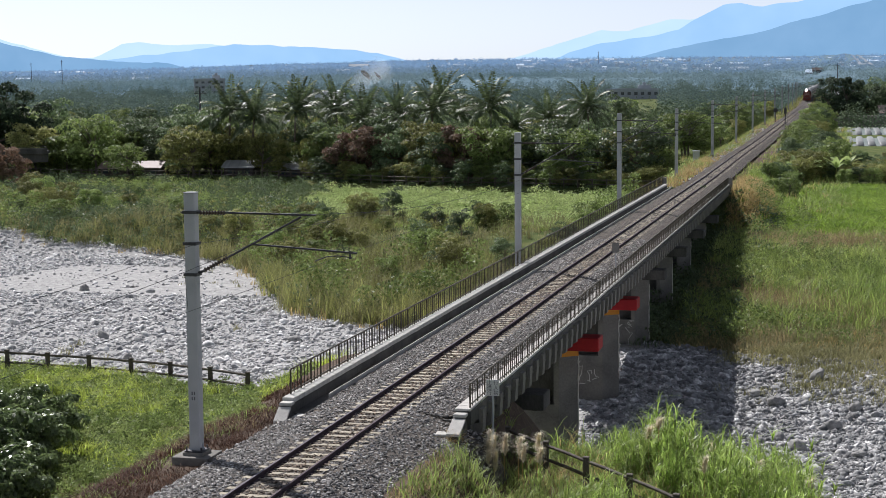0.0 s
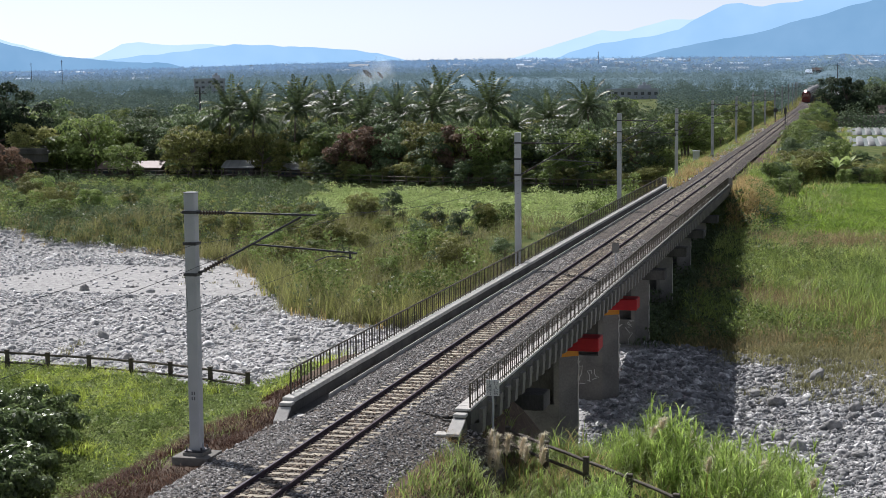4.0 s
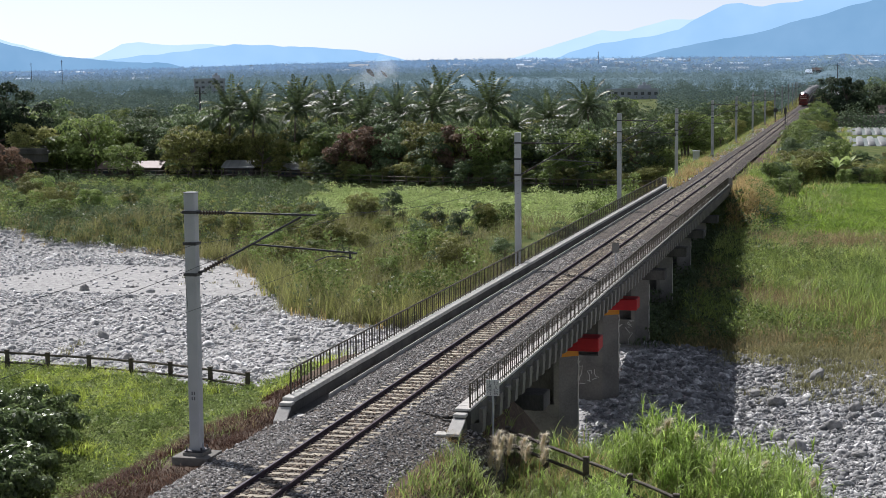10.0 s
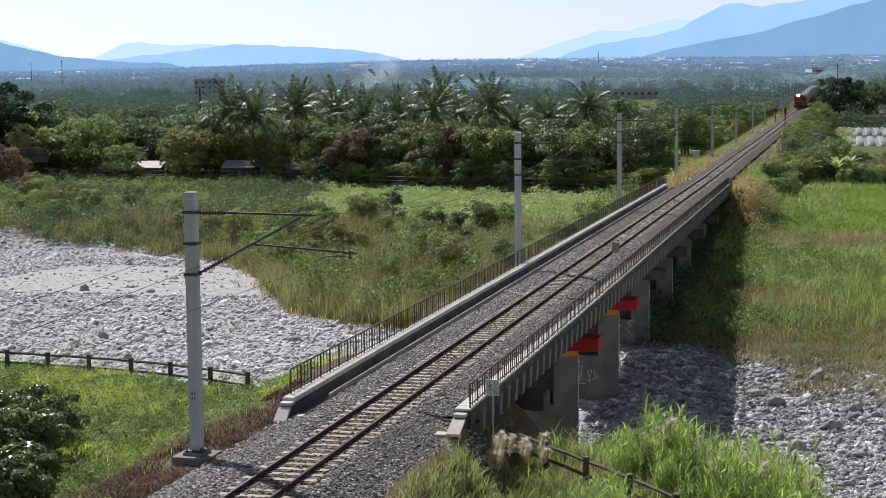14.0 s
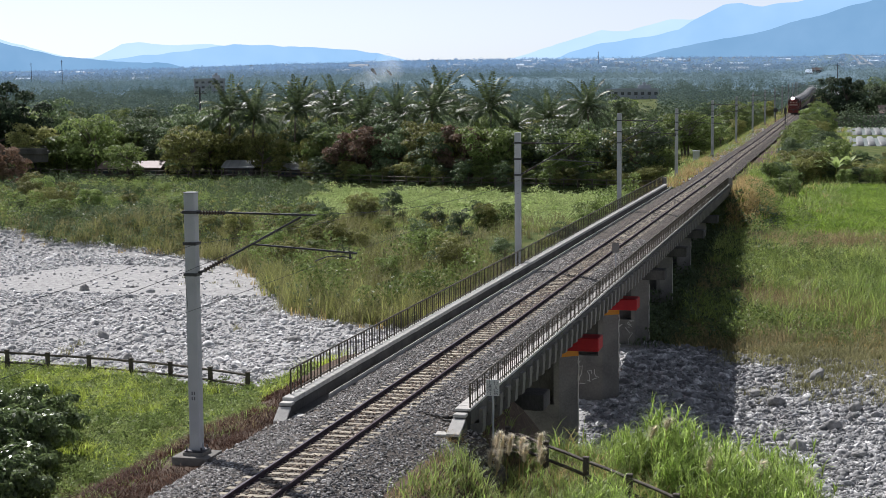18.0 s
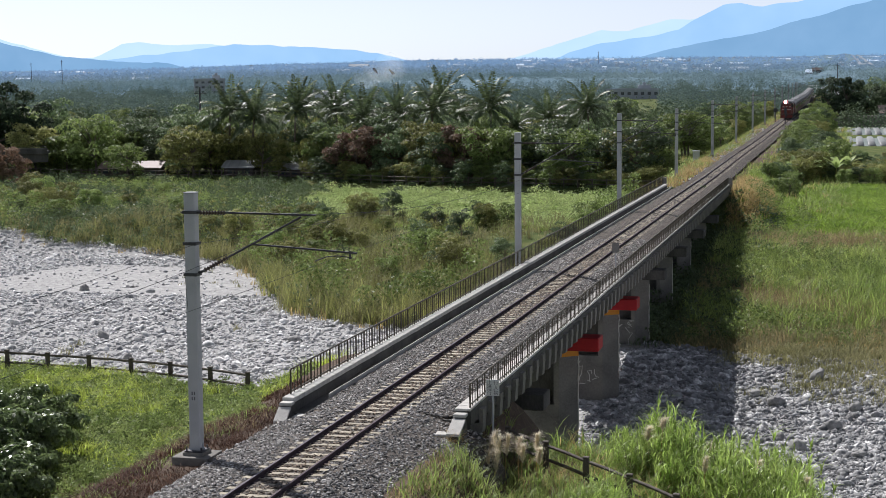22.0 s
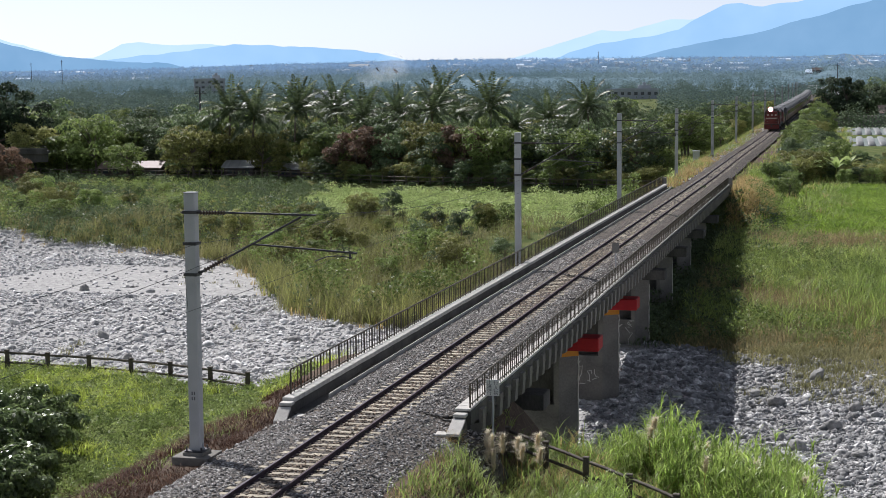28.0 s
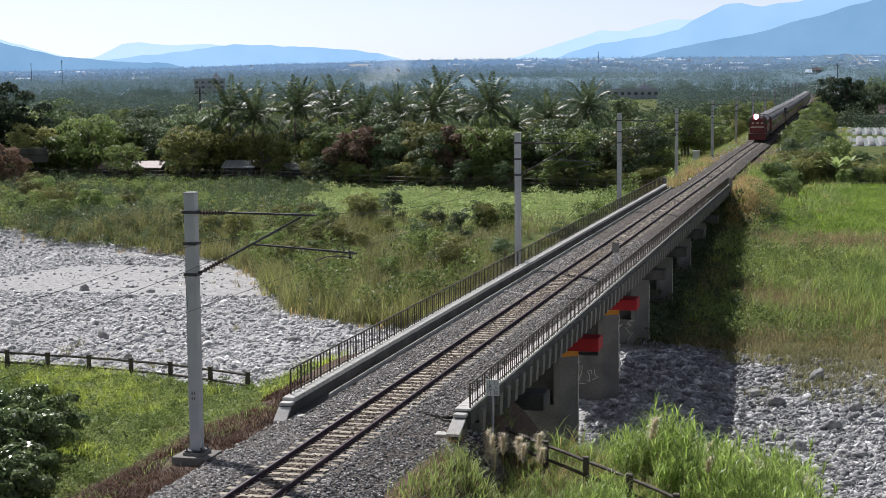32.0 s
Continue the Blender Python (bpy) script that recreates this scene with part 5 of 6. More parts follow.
def reed_clump(x, y, s, protos=REEDS):
    m = pose(x, y, float(height(x, y)) - 0.08, 0, 0, rr.uniform(0, 360))
    cl = thing("reed_clump", "clump of tall green reed grass bending in the wind", "reeds", "reeds on the near bank", at=m)
    for nm, me, lab in rr.choice(protos):
        ob = part(nm, me, M_REED, cl, lab)
        ob.scale = (s, s, s)
    SWAY.append((cl, rr.uniform(1.2, 3.0), rr.uniform(2.0, 6.0), rr.uniform(0, 6.28), m))


for i in range(90):
    y = rr.uniform(33.5, 62)
    x = rr.uniform(3.6, 16)
    e = float(near_edge(np.array(x)))
    if x < 3.4 + max(0, (42 - y)) * 0.1 or y > e + 19 or (y > 52 and x < 4.6 + (y - 52) * 0.05):
        continue
    if abs(y - e) < 1.2 and x < 8.5:
        continue
    reed_clump(x, y, rr.uniform(0.4, 0.7) if y < e else rr.uniform(0.65, 1.0) if y < e + 6 else rr.uniform(0.85, 1.3))
for i in range(112):
    x = rr.uniform(7.0, 12.8)
    reed_clump(x, 49.6 - 0.97 * (x - 3.9) + rr.uniform(1.6, 11), rr.choice((0.6, 0.75, 0.85, 0.95, 1.05, 1.15)) * (0.62 + 0.38 * min(1.0, (x - 7.0) / 1.6)), TALL)
for i in range(20):
    reed_clump(rr.uniform(11, 14.4), rr.uniform(42, 52), rr.uniform(0.7, 1.05))
for i in range(46):
    reed_clump(rr.uniform(3.9, 9.5), rr.uniform(36, 43.0), rr.uniform(0.35, 0.7))
for i in range(36):
    x = rr.uniform(6.2, 11.5)
    reed_clump(x, 49.6 - 0.98 * (x - 3.6) - rr.uniform(0.5, 4.0), rr.uniform(0.5, 0.85))
x, y = field(2400, 3.2, 17, 33, 68, gr, lambda x, y: in_view(x, y) & (y < near_edge(x) + 18 + 2 * wob(x, y, 1.5)) & ((y < 52) | (x > 4.6)))
stand("near_slope_grass", "green grass thatch on the near slope", x, y, M_GRASS, (0.3, 0.9), (0.02, 0.045), (0.3, 1.0), 18, 0.24, rng=gr)
x, y = field(900, 2.9, 8, 36, 52, gr, lambda x, y: in_view(x, y) & (y < near_edge(x) + 1))
stand("dead_slope_weeds", "dry brown weeds under the bridge end", x, y, M_TAWNY, (0.1, 0.35), (0.015, 0.03), (0.4, 1.1), 18, 0.2, category="weeds", rng=gr)
x, y = field(500, 4.5, 17, 34, 66, gr, lambda x, y: in_view(x, y) & (y < near_edge(x) + 18))
stand("dry_reed_litter", "bleached dry reed blades among the green", x, y, M_STRAW, (0.4, 1.0), (0.02, 0.045), (0.5, 1.3), 9, 0.2, rng=gr)
x, y = field(700, 3.5, 24, 100, 140, gr, lambda x, y: T(x, y) & (wob(x, y, 6, 5) > 0.35))
stand("tawny_patches", "tawny seeding grass patches on the bank", x, y, M_OLIVE, (0.7, 1.4), (0.04, 0.08), (0.2, 0.7), 12, 0.25, rng=gr)
x, y = field(500, -11, -3.3, 36, 50, gr, lambda x, y: in_view(x, y) & (wob(x, y, 1.3, 6) > 0.25) & (np.hypot(x + 3.9, y - 41.6) > 1.1))
stand("dry_twigs", "bleached dry twigs and stalks in the bracken", x, y, M_TAWNY, (0.15, 0.55), (0.01, 0.025), (0.4, 1.4), 9, 0.22, category="weeds", rng=gr)
x, y = field(420, -11, -4.2, 37, 50, gr, lambda x, y: in_view(x, y))
stand("bank_weeds", "small green weeds in the dead bracken", x, y, M_GRASS, (0.12, 0.4), (0.015, 0.035), (0.4, 1.1), 12, 0.15, category="weeds", rng=gr)
# Dark leaf colour here stands in for the shade under the bridge.
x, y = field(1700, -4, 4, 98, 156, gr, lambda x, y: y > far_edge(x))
stand("shade_weeds", "weeds under the bridge, coloured dark for its shade", x, y, M_LEAF_D, (0.3, 0.8), (0.03, 0.06), (0.3, 0.9), 9, 0.25, rng=gr)
x, y = field(420, -9, -2.4, 157, 215, gr, lambda x, y: off_track(x, y, 2.6))
stand("line_side_dead_grass", "dead brown grass beside the masts", x, y, M_STRAW, (0.4, 1.2), (0.05, 0.1), (0.2, 0.8), 12, 0.3, rng=gr)
n = 900
y = gr.uniform(158, 330, n)
x = track_x(y) - gr.uniform(1.9, 4.6, n)
v, f = rocks(np.stack([x, y, height(x, y) + 0.02], 1), gr.uniform(0.06, 0.2, n), 0, rng=gr)
tagged(new("line_side_rubble", fast_mesh("line_side_rubble", v, f, M_ROCK)), "pale rubble beside the track", "stones", kind="stuff")

x, y = field(520, 3.3, 8.0, 146, 172, gr, lambda x, y: T(x, y) & (x < 6.7 + 0.9 * wob(x, y, 2)))
stand("straw_thicket", "bleached tan thicket of dead grass at the bridge end", x, y, M_STRAW, (0.5, 1.2), (0.04, 0.08), (0.2, 0.9), 14, 0.3, rng=gr)
x, y = field(1100, 5, 24, 92, 112, gr, lambda x, y: T(x, y) & (wob(x, y, 3, 7) > 0.1))
stand("brown_growth", "withered brown and tawny growth above the stones", x, y, M_TAWNY, (0.4, 1.1), (0.03, 0.06), (0.2, 0.8), 10, 0.3, rng=gr)
x, y = field(1500, 7, 24, 86, 99, gr, lambda x, y: in_view(x, y) & (gr.uniform(0, 1, len(x)) < smooth(85, 97, y + 0.35 * (x - 10))) & (wob(x, y, 2.2, 3) > -0.5))
stand("stony_growth", "sparse tawny and green growth among the cobbles", x, y, M_OLIVE, (0.3, 0.9), (0.03, 0.06), (0.3, 1.0), 12, 0.28, rng=gr)
x, y = field(620, 10.6, 15.5, 40, 57, gr, lambda x, y: in_view(x, y))
stand("tawny_reed_tops", "thin tawny seeding reed tops beside the cobbles", x, y, M_OLIVE, (0.8, 1.6), (0.015, 0.035), (0.15, 0.6), 8, 0.25, rng=gr)
# Dark shrubs added over the bridge's shadow to deepen it.
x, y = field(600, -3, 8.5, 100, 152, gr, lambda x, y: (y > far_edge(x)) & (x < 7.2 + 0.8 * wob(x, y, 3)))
leafy("shade_shrubs", "dense dark shrubs added beside the bridge to deepen its shadow", x, y, M_LEAF_D, (0.4, 1.4), (0.5, 1.1), 0.13, 34, rng=gr)
x, y = field(620, 4.5, 24, 100, 166, gr, lambda x, y: T(x, y) & (wob(x, y, 4.2, 8) + gr.normal(0, 0.2, len(x)) > 0.35))
leafy("bank_thickets", "rank green weeds standing in clumps on the bank", x, y, M_LEAF, (0.9, 2.0), (0.5, 1.3), 0.085, 100, rng=gr)
x, y = field(700, 4.0, 24, 106, 140, gr, lambda x, y: T(x, y) & (wob(x, y, 5, 2) > 0.0))
stand("bank_tufts", "tall pale-tipped grass tufts on the bank", x, y, M_BANK, (1.2, 2.1), (0.03, 0.06), (0.15, 0.7), 14, 0.22, rng=gr)
x, y = field(2600, -16, 14, 400, 850, gr, lambda x, y: (np.abs(x - track_x(y)) > 2.4) & (np.abs(x - track_x(y)) < 8))
stand("far_line_side_growth", "dull green growth along the distant line", x, y, M_LEAF_Y, (0.5, 1.6), (0.12, 0.24), (0.3, 0.9), 8, 0.5, rng=gr)
# ---- buildings, far woods, distance ----
M_WALL = mat("plaster_wall", (0.34, 0.37, 0.41), (0.48, 0.51, 0.55), 0.5, 0.85, bump=0.2, bscale=6, rnd=0.15)
M_TILE = mat("sheet_roof", (0.30, 0.31, 0.33), (0.52, 0.53, 0.54), 0.6, 0.5, bump=0.3, bscale=8, stretch=(6, 0.3, 1), rnd=0.2)
M_PALEROOF = mat("pale_sheet_roof", (0.22, 0.23, 0.24), (0.34, 0.35, 0.36), 0.6, 0.5, bump=0.2, bscale=8, rnd=0.1)
M_SHEETW = mat("white_sheet_roof", (0.34, 0.34, 0.34), (0.5, 0.5, 0.49), 0.6, 0.5, bump=0.2, bscale=8, stretch=(5, 0.4, 1))
M_PINKROOF = mat("faded_pink_roof", (0.24, 0.165, 0.15), (0.34, 0.25, 0.23), 0.6, 0.6, bump=0.2, bscale=8)
M_BRICK = mat("brown_brick_wall", (0.05, 0.042, 0.042), (0.085, 0.068, 0.066), 0.8, 0.85, bump=0.3, bscale=10)
M_PANE = mat("dark_window", (0.03, 0.04, 0.05), (0.06, 0.07, 0.08), 1, 0.15, bump=0.0, spec=0.7)
M_GREENHOUSE = mat("translucent_sheet", (0.17, 0.18, 0.178), (0.27, 0.28, 0.272), 0.8, 0.5, bump=0.1, bscale=10)
M_SLAT = mat("grey_green_sheet", (0.13, 0.16, 0.15), (0.20, 0.23, 0.21), 0.8, 0.5, bump=0.1, bscale=10)


def house(name, label, w, d, h, roof, wall, storeys=1, flat=False, at=None, cat="house", group="", far=False):
    """A house with walls, roof and windows; its front faces -y."""
    ho = thing(name, label, cat, group, at=at)
    part("wall", Kit().box((0, 0, h / 2), (w, d, h), 0.03), wall, ho)
    if flat:
        part("roof", Kit().box((0, 0, h + 0.15), (w + 0.5, d + 0.5, 0.3), 0.05), roof, ho)
        part("parapet", Kit().box((0, -d / 2 + 0.1, h + 0.6), (w, 0.2, 0.7), 0.03), wall, ho)
        part("stair_house", Kit().box((w * 0.22, 0, h + 1.5), (w * 0.24, d * 0.5, 2.5), 0.04), wall, ho)
        part("water_tank", Kit().tube([(w * 0.22, 0, h + 2.75), (w * 0.22, 0, h + 4.0)], 0.8, 12), roof, ho)
    else:
        part("roof", Kit().extrude_x([(-d / 2 - 0.4, h - 0.1), (0, h + d * 0.28), (d / 2 + 0.4, h - 0.1), (d / 2 + 0.4, h + 0.05), (0, h + d * 0.28 + 0.16), (-d / 2 - 0.4, h + 0.05)], -w / 2 - 0.3, w / 2 + 0.3), roof, ho)
    sh = h / storeys
    n = max(2, int(w / 3.2))
    if far:
        k = Kit()
        for s in range(storeys):
            for i in range(n):
                k.box((-w / 2 + (i + 0.5) * w / n, -d / 2 - 0.01, s * sh + sh * 0.55), (w / n * 0.5, 0.06, sh * 0.42))
        part("windows", k, M_FARROOF, ho)
        return ho
    for s in range(storeys):
        for i in range(n):
            part("window", Kit().box((-w / 2 + (i + 0.5) * w / n, -d / 2 - 0.01, s * sh + sh * 0.55), (w / n * 0.5, 0.06, sh * 0.42), 0.01), M_PANE, ho)
    return ho


def put(b, d, dz=0.0, rz=0.0):
    x, y = spot(b, d)
    return pose(x, y, float(height(x, y)) + dz, 0, 0, rz)


# sheds under the trees of the far bank
for x, y, w, roof, lab in ((-72.4, 221, 4.6, M_SHEETW, "low shed with pale sheet roof under the trees"), (-64.6, 221, 3.4, M_SHEETW, "low shed with pale sheet roof under the trees"),
                           (-94.2, 224, 3.4, M_PINKROOF, "low shed with faded pink roof under the trees"), (-88.4, 224, 4.6, M_PINKROOF, "low shed with faded pink roof under the trees")):
    house("shed", lab, w, 3.0, 1.25, roof, M_BRICK, at=pose(x, y, float(height(x, y)), 0, 0, 0), cat="shed", group="sheds")
# school-like building, and others in the middle distance
house("apartment_block", "grey three-storey block with flat roof and water tank", 26, 12, 10.5, M_WALL, M_WALL, 3, True, put(-131, 800, -6.2, 8), "building")
house("office_block", "grey two-storey block with flat roof beyond the trees", 17, 10, 8, M_TILE, M_WALL, 3, True, put(-392, 900, 2, 22), "building")
for b, d, w in ((-20.5, 905, 8), (-17, 880, 7), (-14, 850, 7), (-11.5, 830, 7)):
    house("depot_shed", "depot shed with pale roof beside the line", w, 9, 2.2, M_TILE, M_CONC_D, at=put(b, d, -1.4, 4), cat="shed", group="depot sheds")
# garden sheds and shade house east of the line
for k, (ya, yb) in enumerate(((312, 361), (371, 428))):
    for i in range(7):
        x = 11.6 + 2.2 * i
        kit = Kit().extrude_y([(0.72 * math.cos(a), 0.2 * math.sin(a)) for a in np.linspace(0, math.pi, 9)], -(yb - ya) / 2, (yb - ya) / 2)
        thing("plastic_crop_cover", "long low strip of white plastic sheet over a crop bed", "crop cover", "plastic crop covers", at=pose(x, (ya + yb) / 2, float(height(18.4, (ya + yb) / 2)) + 0.04), kit=kit, material=M_GREENHOUSE, smooth=True)
    x0, ym = 18.4, (ya + yb) / 2
    thing("crop_bed", "flat grey-green crop bed between plastic strips", "crop bed", "crop beds", at=pose(x0, ym, float(height(x0, ym)) + 0.0), kit=Kit().box((0, 0, -0.2), (16.4, yb - ya, 0.5), 0.04), material=M_SLAT)
wl = thing("field_wall", "long grey block wall behind the crop beds", "wall", at=pose(20, 441, float(height(20, 441))))
part("wall", Kit().box((0, 0, 1.3), (26, 0.3, 3.2), 0.03), M_CONC_D, wl)
part("coping", Kit().box((0, 0, 2.95), (26.2, 0.42, 0.12), 0.02), M_CONC, wl)
house("brick_house", "low house with orange-brown roof behind the crop beds", 8, 7, 3.6, M_PINKROOF, M_WALL, at=pose(25.5, 452, float(height(25.5, 452))), group="houses")
# white storage domes above the trees
dm = thing("storage_tank", "pair of white rounded tanks above the trees", "tank", at=put(-317, 420, 0))
for x in (-1.9, 1.9):
    part("tank", Kit().tube([(x, 0, 0), (x, 0, 9.6), (x, 0, 10.6), (x, 0, 11.3), (x, 0, 11.6)], [1.7, 1.7, 1.6, 1.1, 0.3], 14), M_SIGN, dm)
house("roof_house", "house with pale flat roof among palms", 8, 8, 8.2, M_PALEROOF, M_WALL, 2, True, put(-331, 400, 0, 15), group="houses")
house("blue_wall_house", "pale two-storey house behind the trees", 7, 7, 4.6, M_TILE, M_WALL, 2, False, put(-348, 300, 0, 10), group="houses")
# road bridge parapet at the west edge
pk = thing("canal_bridge", "low grey concrete road bridge with parapet", "bridge", at=pose(-109.5, 214, float(height(-109.5, 214)) + 1.0, 0, 0, 24))
# The trees' shade on this bridge is in the dark concrete colour.
part("deck", Kit().box((0, 0, 3.5), (17, 4.2, 0.5), 0.05), M_SHADED, pk)
part("parapet", Kit().box((0, -2.0, 3.95), (17, 0.25, 0.45), 0.04), M_SHADED, pk)
part("guard_rail", Kit().box((0, -2.0, 4.35), (17, 0.08, 0.08), 0.02), M_STEEL, pk)
part("girder", Kit().box((0, -1.2, 2.7), (17, 0.6, 1.3), 0.04), M_SHADED, pk)
part("pier", Kit().box((-6.5, 0, -0.9), (1.6, 4.0, 8.0), 0.05), M_CONC_D, pk)
# fence along the far bank
fb = thing("bank_fence", "dark post-and-rail fence along the far bank", "fence", "fences")
pm = Kit().box((0, 0, 0.55), (0.16, 0.16, 1.2), 0.02).mesh("post", M_WOODRAIL)
prev = None
for i in range(56):
    x = -112 + i * 1.85
    y = levee(x) + 2.3
    z = float(height(x, y))
    part("post", pm, M_WOODRAIL, fb, m=pose(x, float(y), z))
    if prev:
        for dz in (0.45, 1.0):
            part("rail", Kit().tube([(prev[0], prev[1], prev[2] + dz), (x, float(y), z + dz)], 0.06, 5), M_WOODRAIL, fb)
    prev = (x, float(y), z)
# utility pole in the wood and lamp masts on the plain
for b, d, h in ((-398, 300, 13), (-519 + 21, 1500, 22), (-480, 1400, 24), (-152, 2600, 24), (-8, 900, 19)):
    up_ = thing("utility_pole", "dark slender utility pole above the trees", "pole", "utility poles", at=put(b, d))
    part("shaft", Kit().tube([(0, 0, 0), (0, 0, h)], [0.2 + d / 9000, 0.12 + d / 9000], 6), M_STEEL, up_)
    part("crossarm", Kit().box((0, 0, h - 1.2), (2.4, 0.15, 0.15), 0.02), M_STEEL, up_)

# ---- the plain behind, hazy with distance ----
# Haze painted into the colours: bluer band by band, glowing from M_FARWOOD on.
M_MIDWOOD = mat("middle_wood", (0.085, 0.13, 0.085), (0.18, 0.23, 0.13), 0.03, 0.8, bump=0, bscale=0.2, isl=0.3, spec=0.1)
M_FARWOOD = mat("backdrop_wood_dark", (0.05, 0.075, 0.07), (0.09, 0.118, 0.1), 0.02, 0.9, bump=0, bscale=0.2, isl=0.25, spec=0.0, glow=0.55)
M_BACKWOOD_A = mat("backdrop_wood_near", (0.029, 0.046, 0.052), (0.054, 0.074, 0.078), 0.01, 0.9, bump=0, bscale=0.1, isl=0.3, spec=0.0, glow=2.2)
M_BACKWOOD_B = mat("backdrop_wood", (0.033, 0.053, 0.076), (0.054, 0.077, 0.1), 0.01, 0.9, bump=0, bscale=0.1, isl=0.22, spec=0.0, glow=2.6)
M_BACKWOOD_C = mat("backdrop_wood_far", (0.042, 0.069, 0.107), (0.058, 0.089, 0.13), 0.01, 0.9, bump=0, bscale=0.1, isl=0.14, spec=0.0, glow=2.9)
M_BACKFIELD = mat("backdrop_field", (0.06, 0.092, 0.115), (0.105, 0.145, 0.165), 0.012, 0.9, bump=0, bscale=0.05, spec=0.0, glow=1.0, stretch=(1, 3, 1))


def far_wood(name, label, d0, d1, n, per, leaf, material, kind_seed, gap=-0.5):
    rng = np.random.default_rng(kind_seed)
    d = d0 * (d1 / d0) ** rng.uniform(0, 1, n)
    b = rng.uniform(-0.56, 0.05, n)
    x, y = EYE.x + np.sin(b) * d, np.cos(b) * d
    ok = (np.abs(x - track_x(y)) > np.where(y > 600, 6.5, 12)) | (y > 780)
    ok &= wob(x, y * 1.6, 50 + d0 / 25) + wob(x, y * 1.4, 120 + d0 / 30, 2) + rng.normal(0, 0.2, n) > gap
    ok &= ~((b > -0.148) & (b < -0.114) & (d > 520) & (d < 800))      # a clearing before the grey block
    x, y, d = x[ok], y[ok], d[ok]
    m = len(x)
    h, r = np.minimum(rng.gamma(5, 1.0, m) + 1.0, 9.5), rng.uniform(2.0, 5.5, m)
    q = rng.normal(0, 1, (m, per, 3))
    q /= np.linalg.norm(q, axis=2)[..., None]
    q *= rng.uniform(0.5, 1.0, (m, per, 1))
    q[..., 2] = np.abs(q[..., 2]) * h[:, None] / r[:, None]
    c = (np.stack([x, y, height(x, y) + np.where(d > 940, 1.0, 0.0)], 1)[:, None] + q * r[:, None, None]).reshape(-1, 3)
    v, f = leaves(c, np.repeat(leaf * (0.6 + d / d0 * 0.4), per), rng, out=1.2 * q.reshape(-1, 3) + np.array([0, 0, 0.8]))
    return tagged(new(name, fast_mesh(name, v, f, material)), label, "woods", kind="stuff")


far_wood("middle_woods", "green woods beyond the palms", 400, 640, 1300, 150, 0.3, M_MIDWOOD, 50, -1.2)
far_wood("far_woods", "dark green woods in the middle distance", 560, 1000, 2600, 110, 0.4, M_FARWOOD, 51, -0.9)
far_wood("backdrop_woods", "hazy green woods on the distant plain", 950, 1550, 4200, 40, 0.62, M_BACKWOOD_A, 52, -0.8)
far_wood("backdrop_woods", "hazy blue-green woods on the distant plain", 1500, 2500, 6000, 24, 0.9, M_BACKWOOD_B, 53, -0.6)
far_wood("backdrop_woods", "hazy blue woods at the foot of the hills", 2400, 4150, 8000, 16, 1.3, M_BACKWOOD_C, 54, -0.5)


def backdrop_plain():
    b = np.linspace(-0.62, 0.12, 150)
    d = 900 * (4300 / 900) ** np.linspace(0, 1, 60)
    Bq, Dq = np.meshgrid(b, d)
    X, Y = EYE.x + np.sin(Bq) * Dq, np.cos(Bq) * Dq
    Z = height(X, Y) + 1.2 + 2.5 * (1 - smooth(40, 80, np.abs(X - track_x(Y)))) * smooth(1250, 1400, Y)
    Z = np.where((np.abs(X - track_x(Y)) < 14) & (Y < 1250), height(X, Y) - 0.4, Z)
    v = np.stack([X, Y, Z], -1).reshape(-1, 3)
    n = len(b)
    i = (np.arange(len(d) - 1)[:, None] * n + np.arange(n - 1)).ravel()
    f = np.stack([i, i + 1, i + n + 1, i + n], 1)
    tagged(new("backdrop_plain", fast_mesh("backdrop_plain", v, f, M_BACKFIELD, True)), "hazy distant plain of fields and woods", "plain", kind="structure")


backdrop_plain()
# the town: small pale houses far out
# Haze painted in: blue-grey colours that glow, though nothing here is lit.
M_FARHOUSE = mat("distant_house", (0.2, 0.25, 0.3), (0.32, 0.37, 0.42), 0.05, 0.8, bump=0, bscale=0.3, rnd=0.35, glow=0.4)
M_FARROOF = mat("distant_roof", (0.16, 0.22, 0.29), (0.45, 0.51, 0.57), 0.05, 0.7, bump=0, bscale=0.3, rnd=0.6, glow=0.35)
house("brown_block", "brown brick block beside the railway yard", 9, 8, 4.6, M_BRICK, M_BRICK, 1, False, put(-19.5, 1350, 1.0, 0), "building")
house("white_block", "white block beside the railway yard", 6, 8, 3.4, M_FARROOF, M_FARHOUSE, 1, False, put(-24.6, 1350, 1.0, 0), "building")
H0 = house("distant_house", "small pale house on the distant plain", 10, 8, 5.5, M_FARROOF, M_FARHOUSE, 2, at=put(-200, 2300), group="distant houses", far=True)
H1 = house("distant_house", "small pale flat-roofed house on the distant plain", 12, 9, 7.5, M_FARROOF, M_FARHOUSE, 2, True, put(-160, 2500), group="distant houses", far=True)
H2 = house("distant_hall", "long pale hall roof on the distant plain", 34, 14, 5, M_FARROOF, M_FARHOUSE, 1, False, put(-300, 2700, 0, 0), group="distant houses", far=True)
rh = random.Random(77)
for i in range(210):
    b, d = (rh.uniform(-530, 30) if i < 120 else rh.uniform(-200, 30)), 1800 * (4050 / 1800) ** (rh.random() ** 0.7)
    if -75 < b < 30 and d < 1500:
        continue
    m = put(b, d, 0.8, rh.uniform(-25, 25))
    hc = copy_thing(rh.choice((H0, H0, H0, H1, H1, H1, H1, H2)), m)
    hc.scale = (0.62, 0.62, 0.5)
# straight road climbing the plain, pale with the haze-glow roof material
rd = Kit()
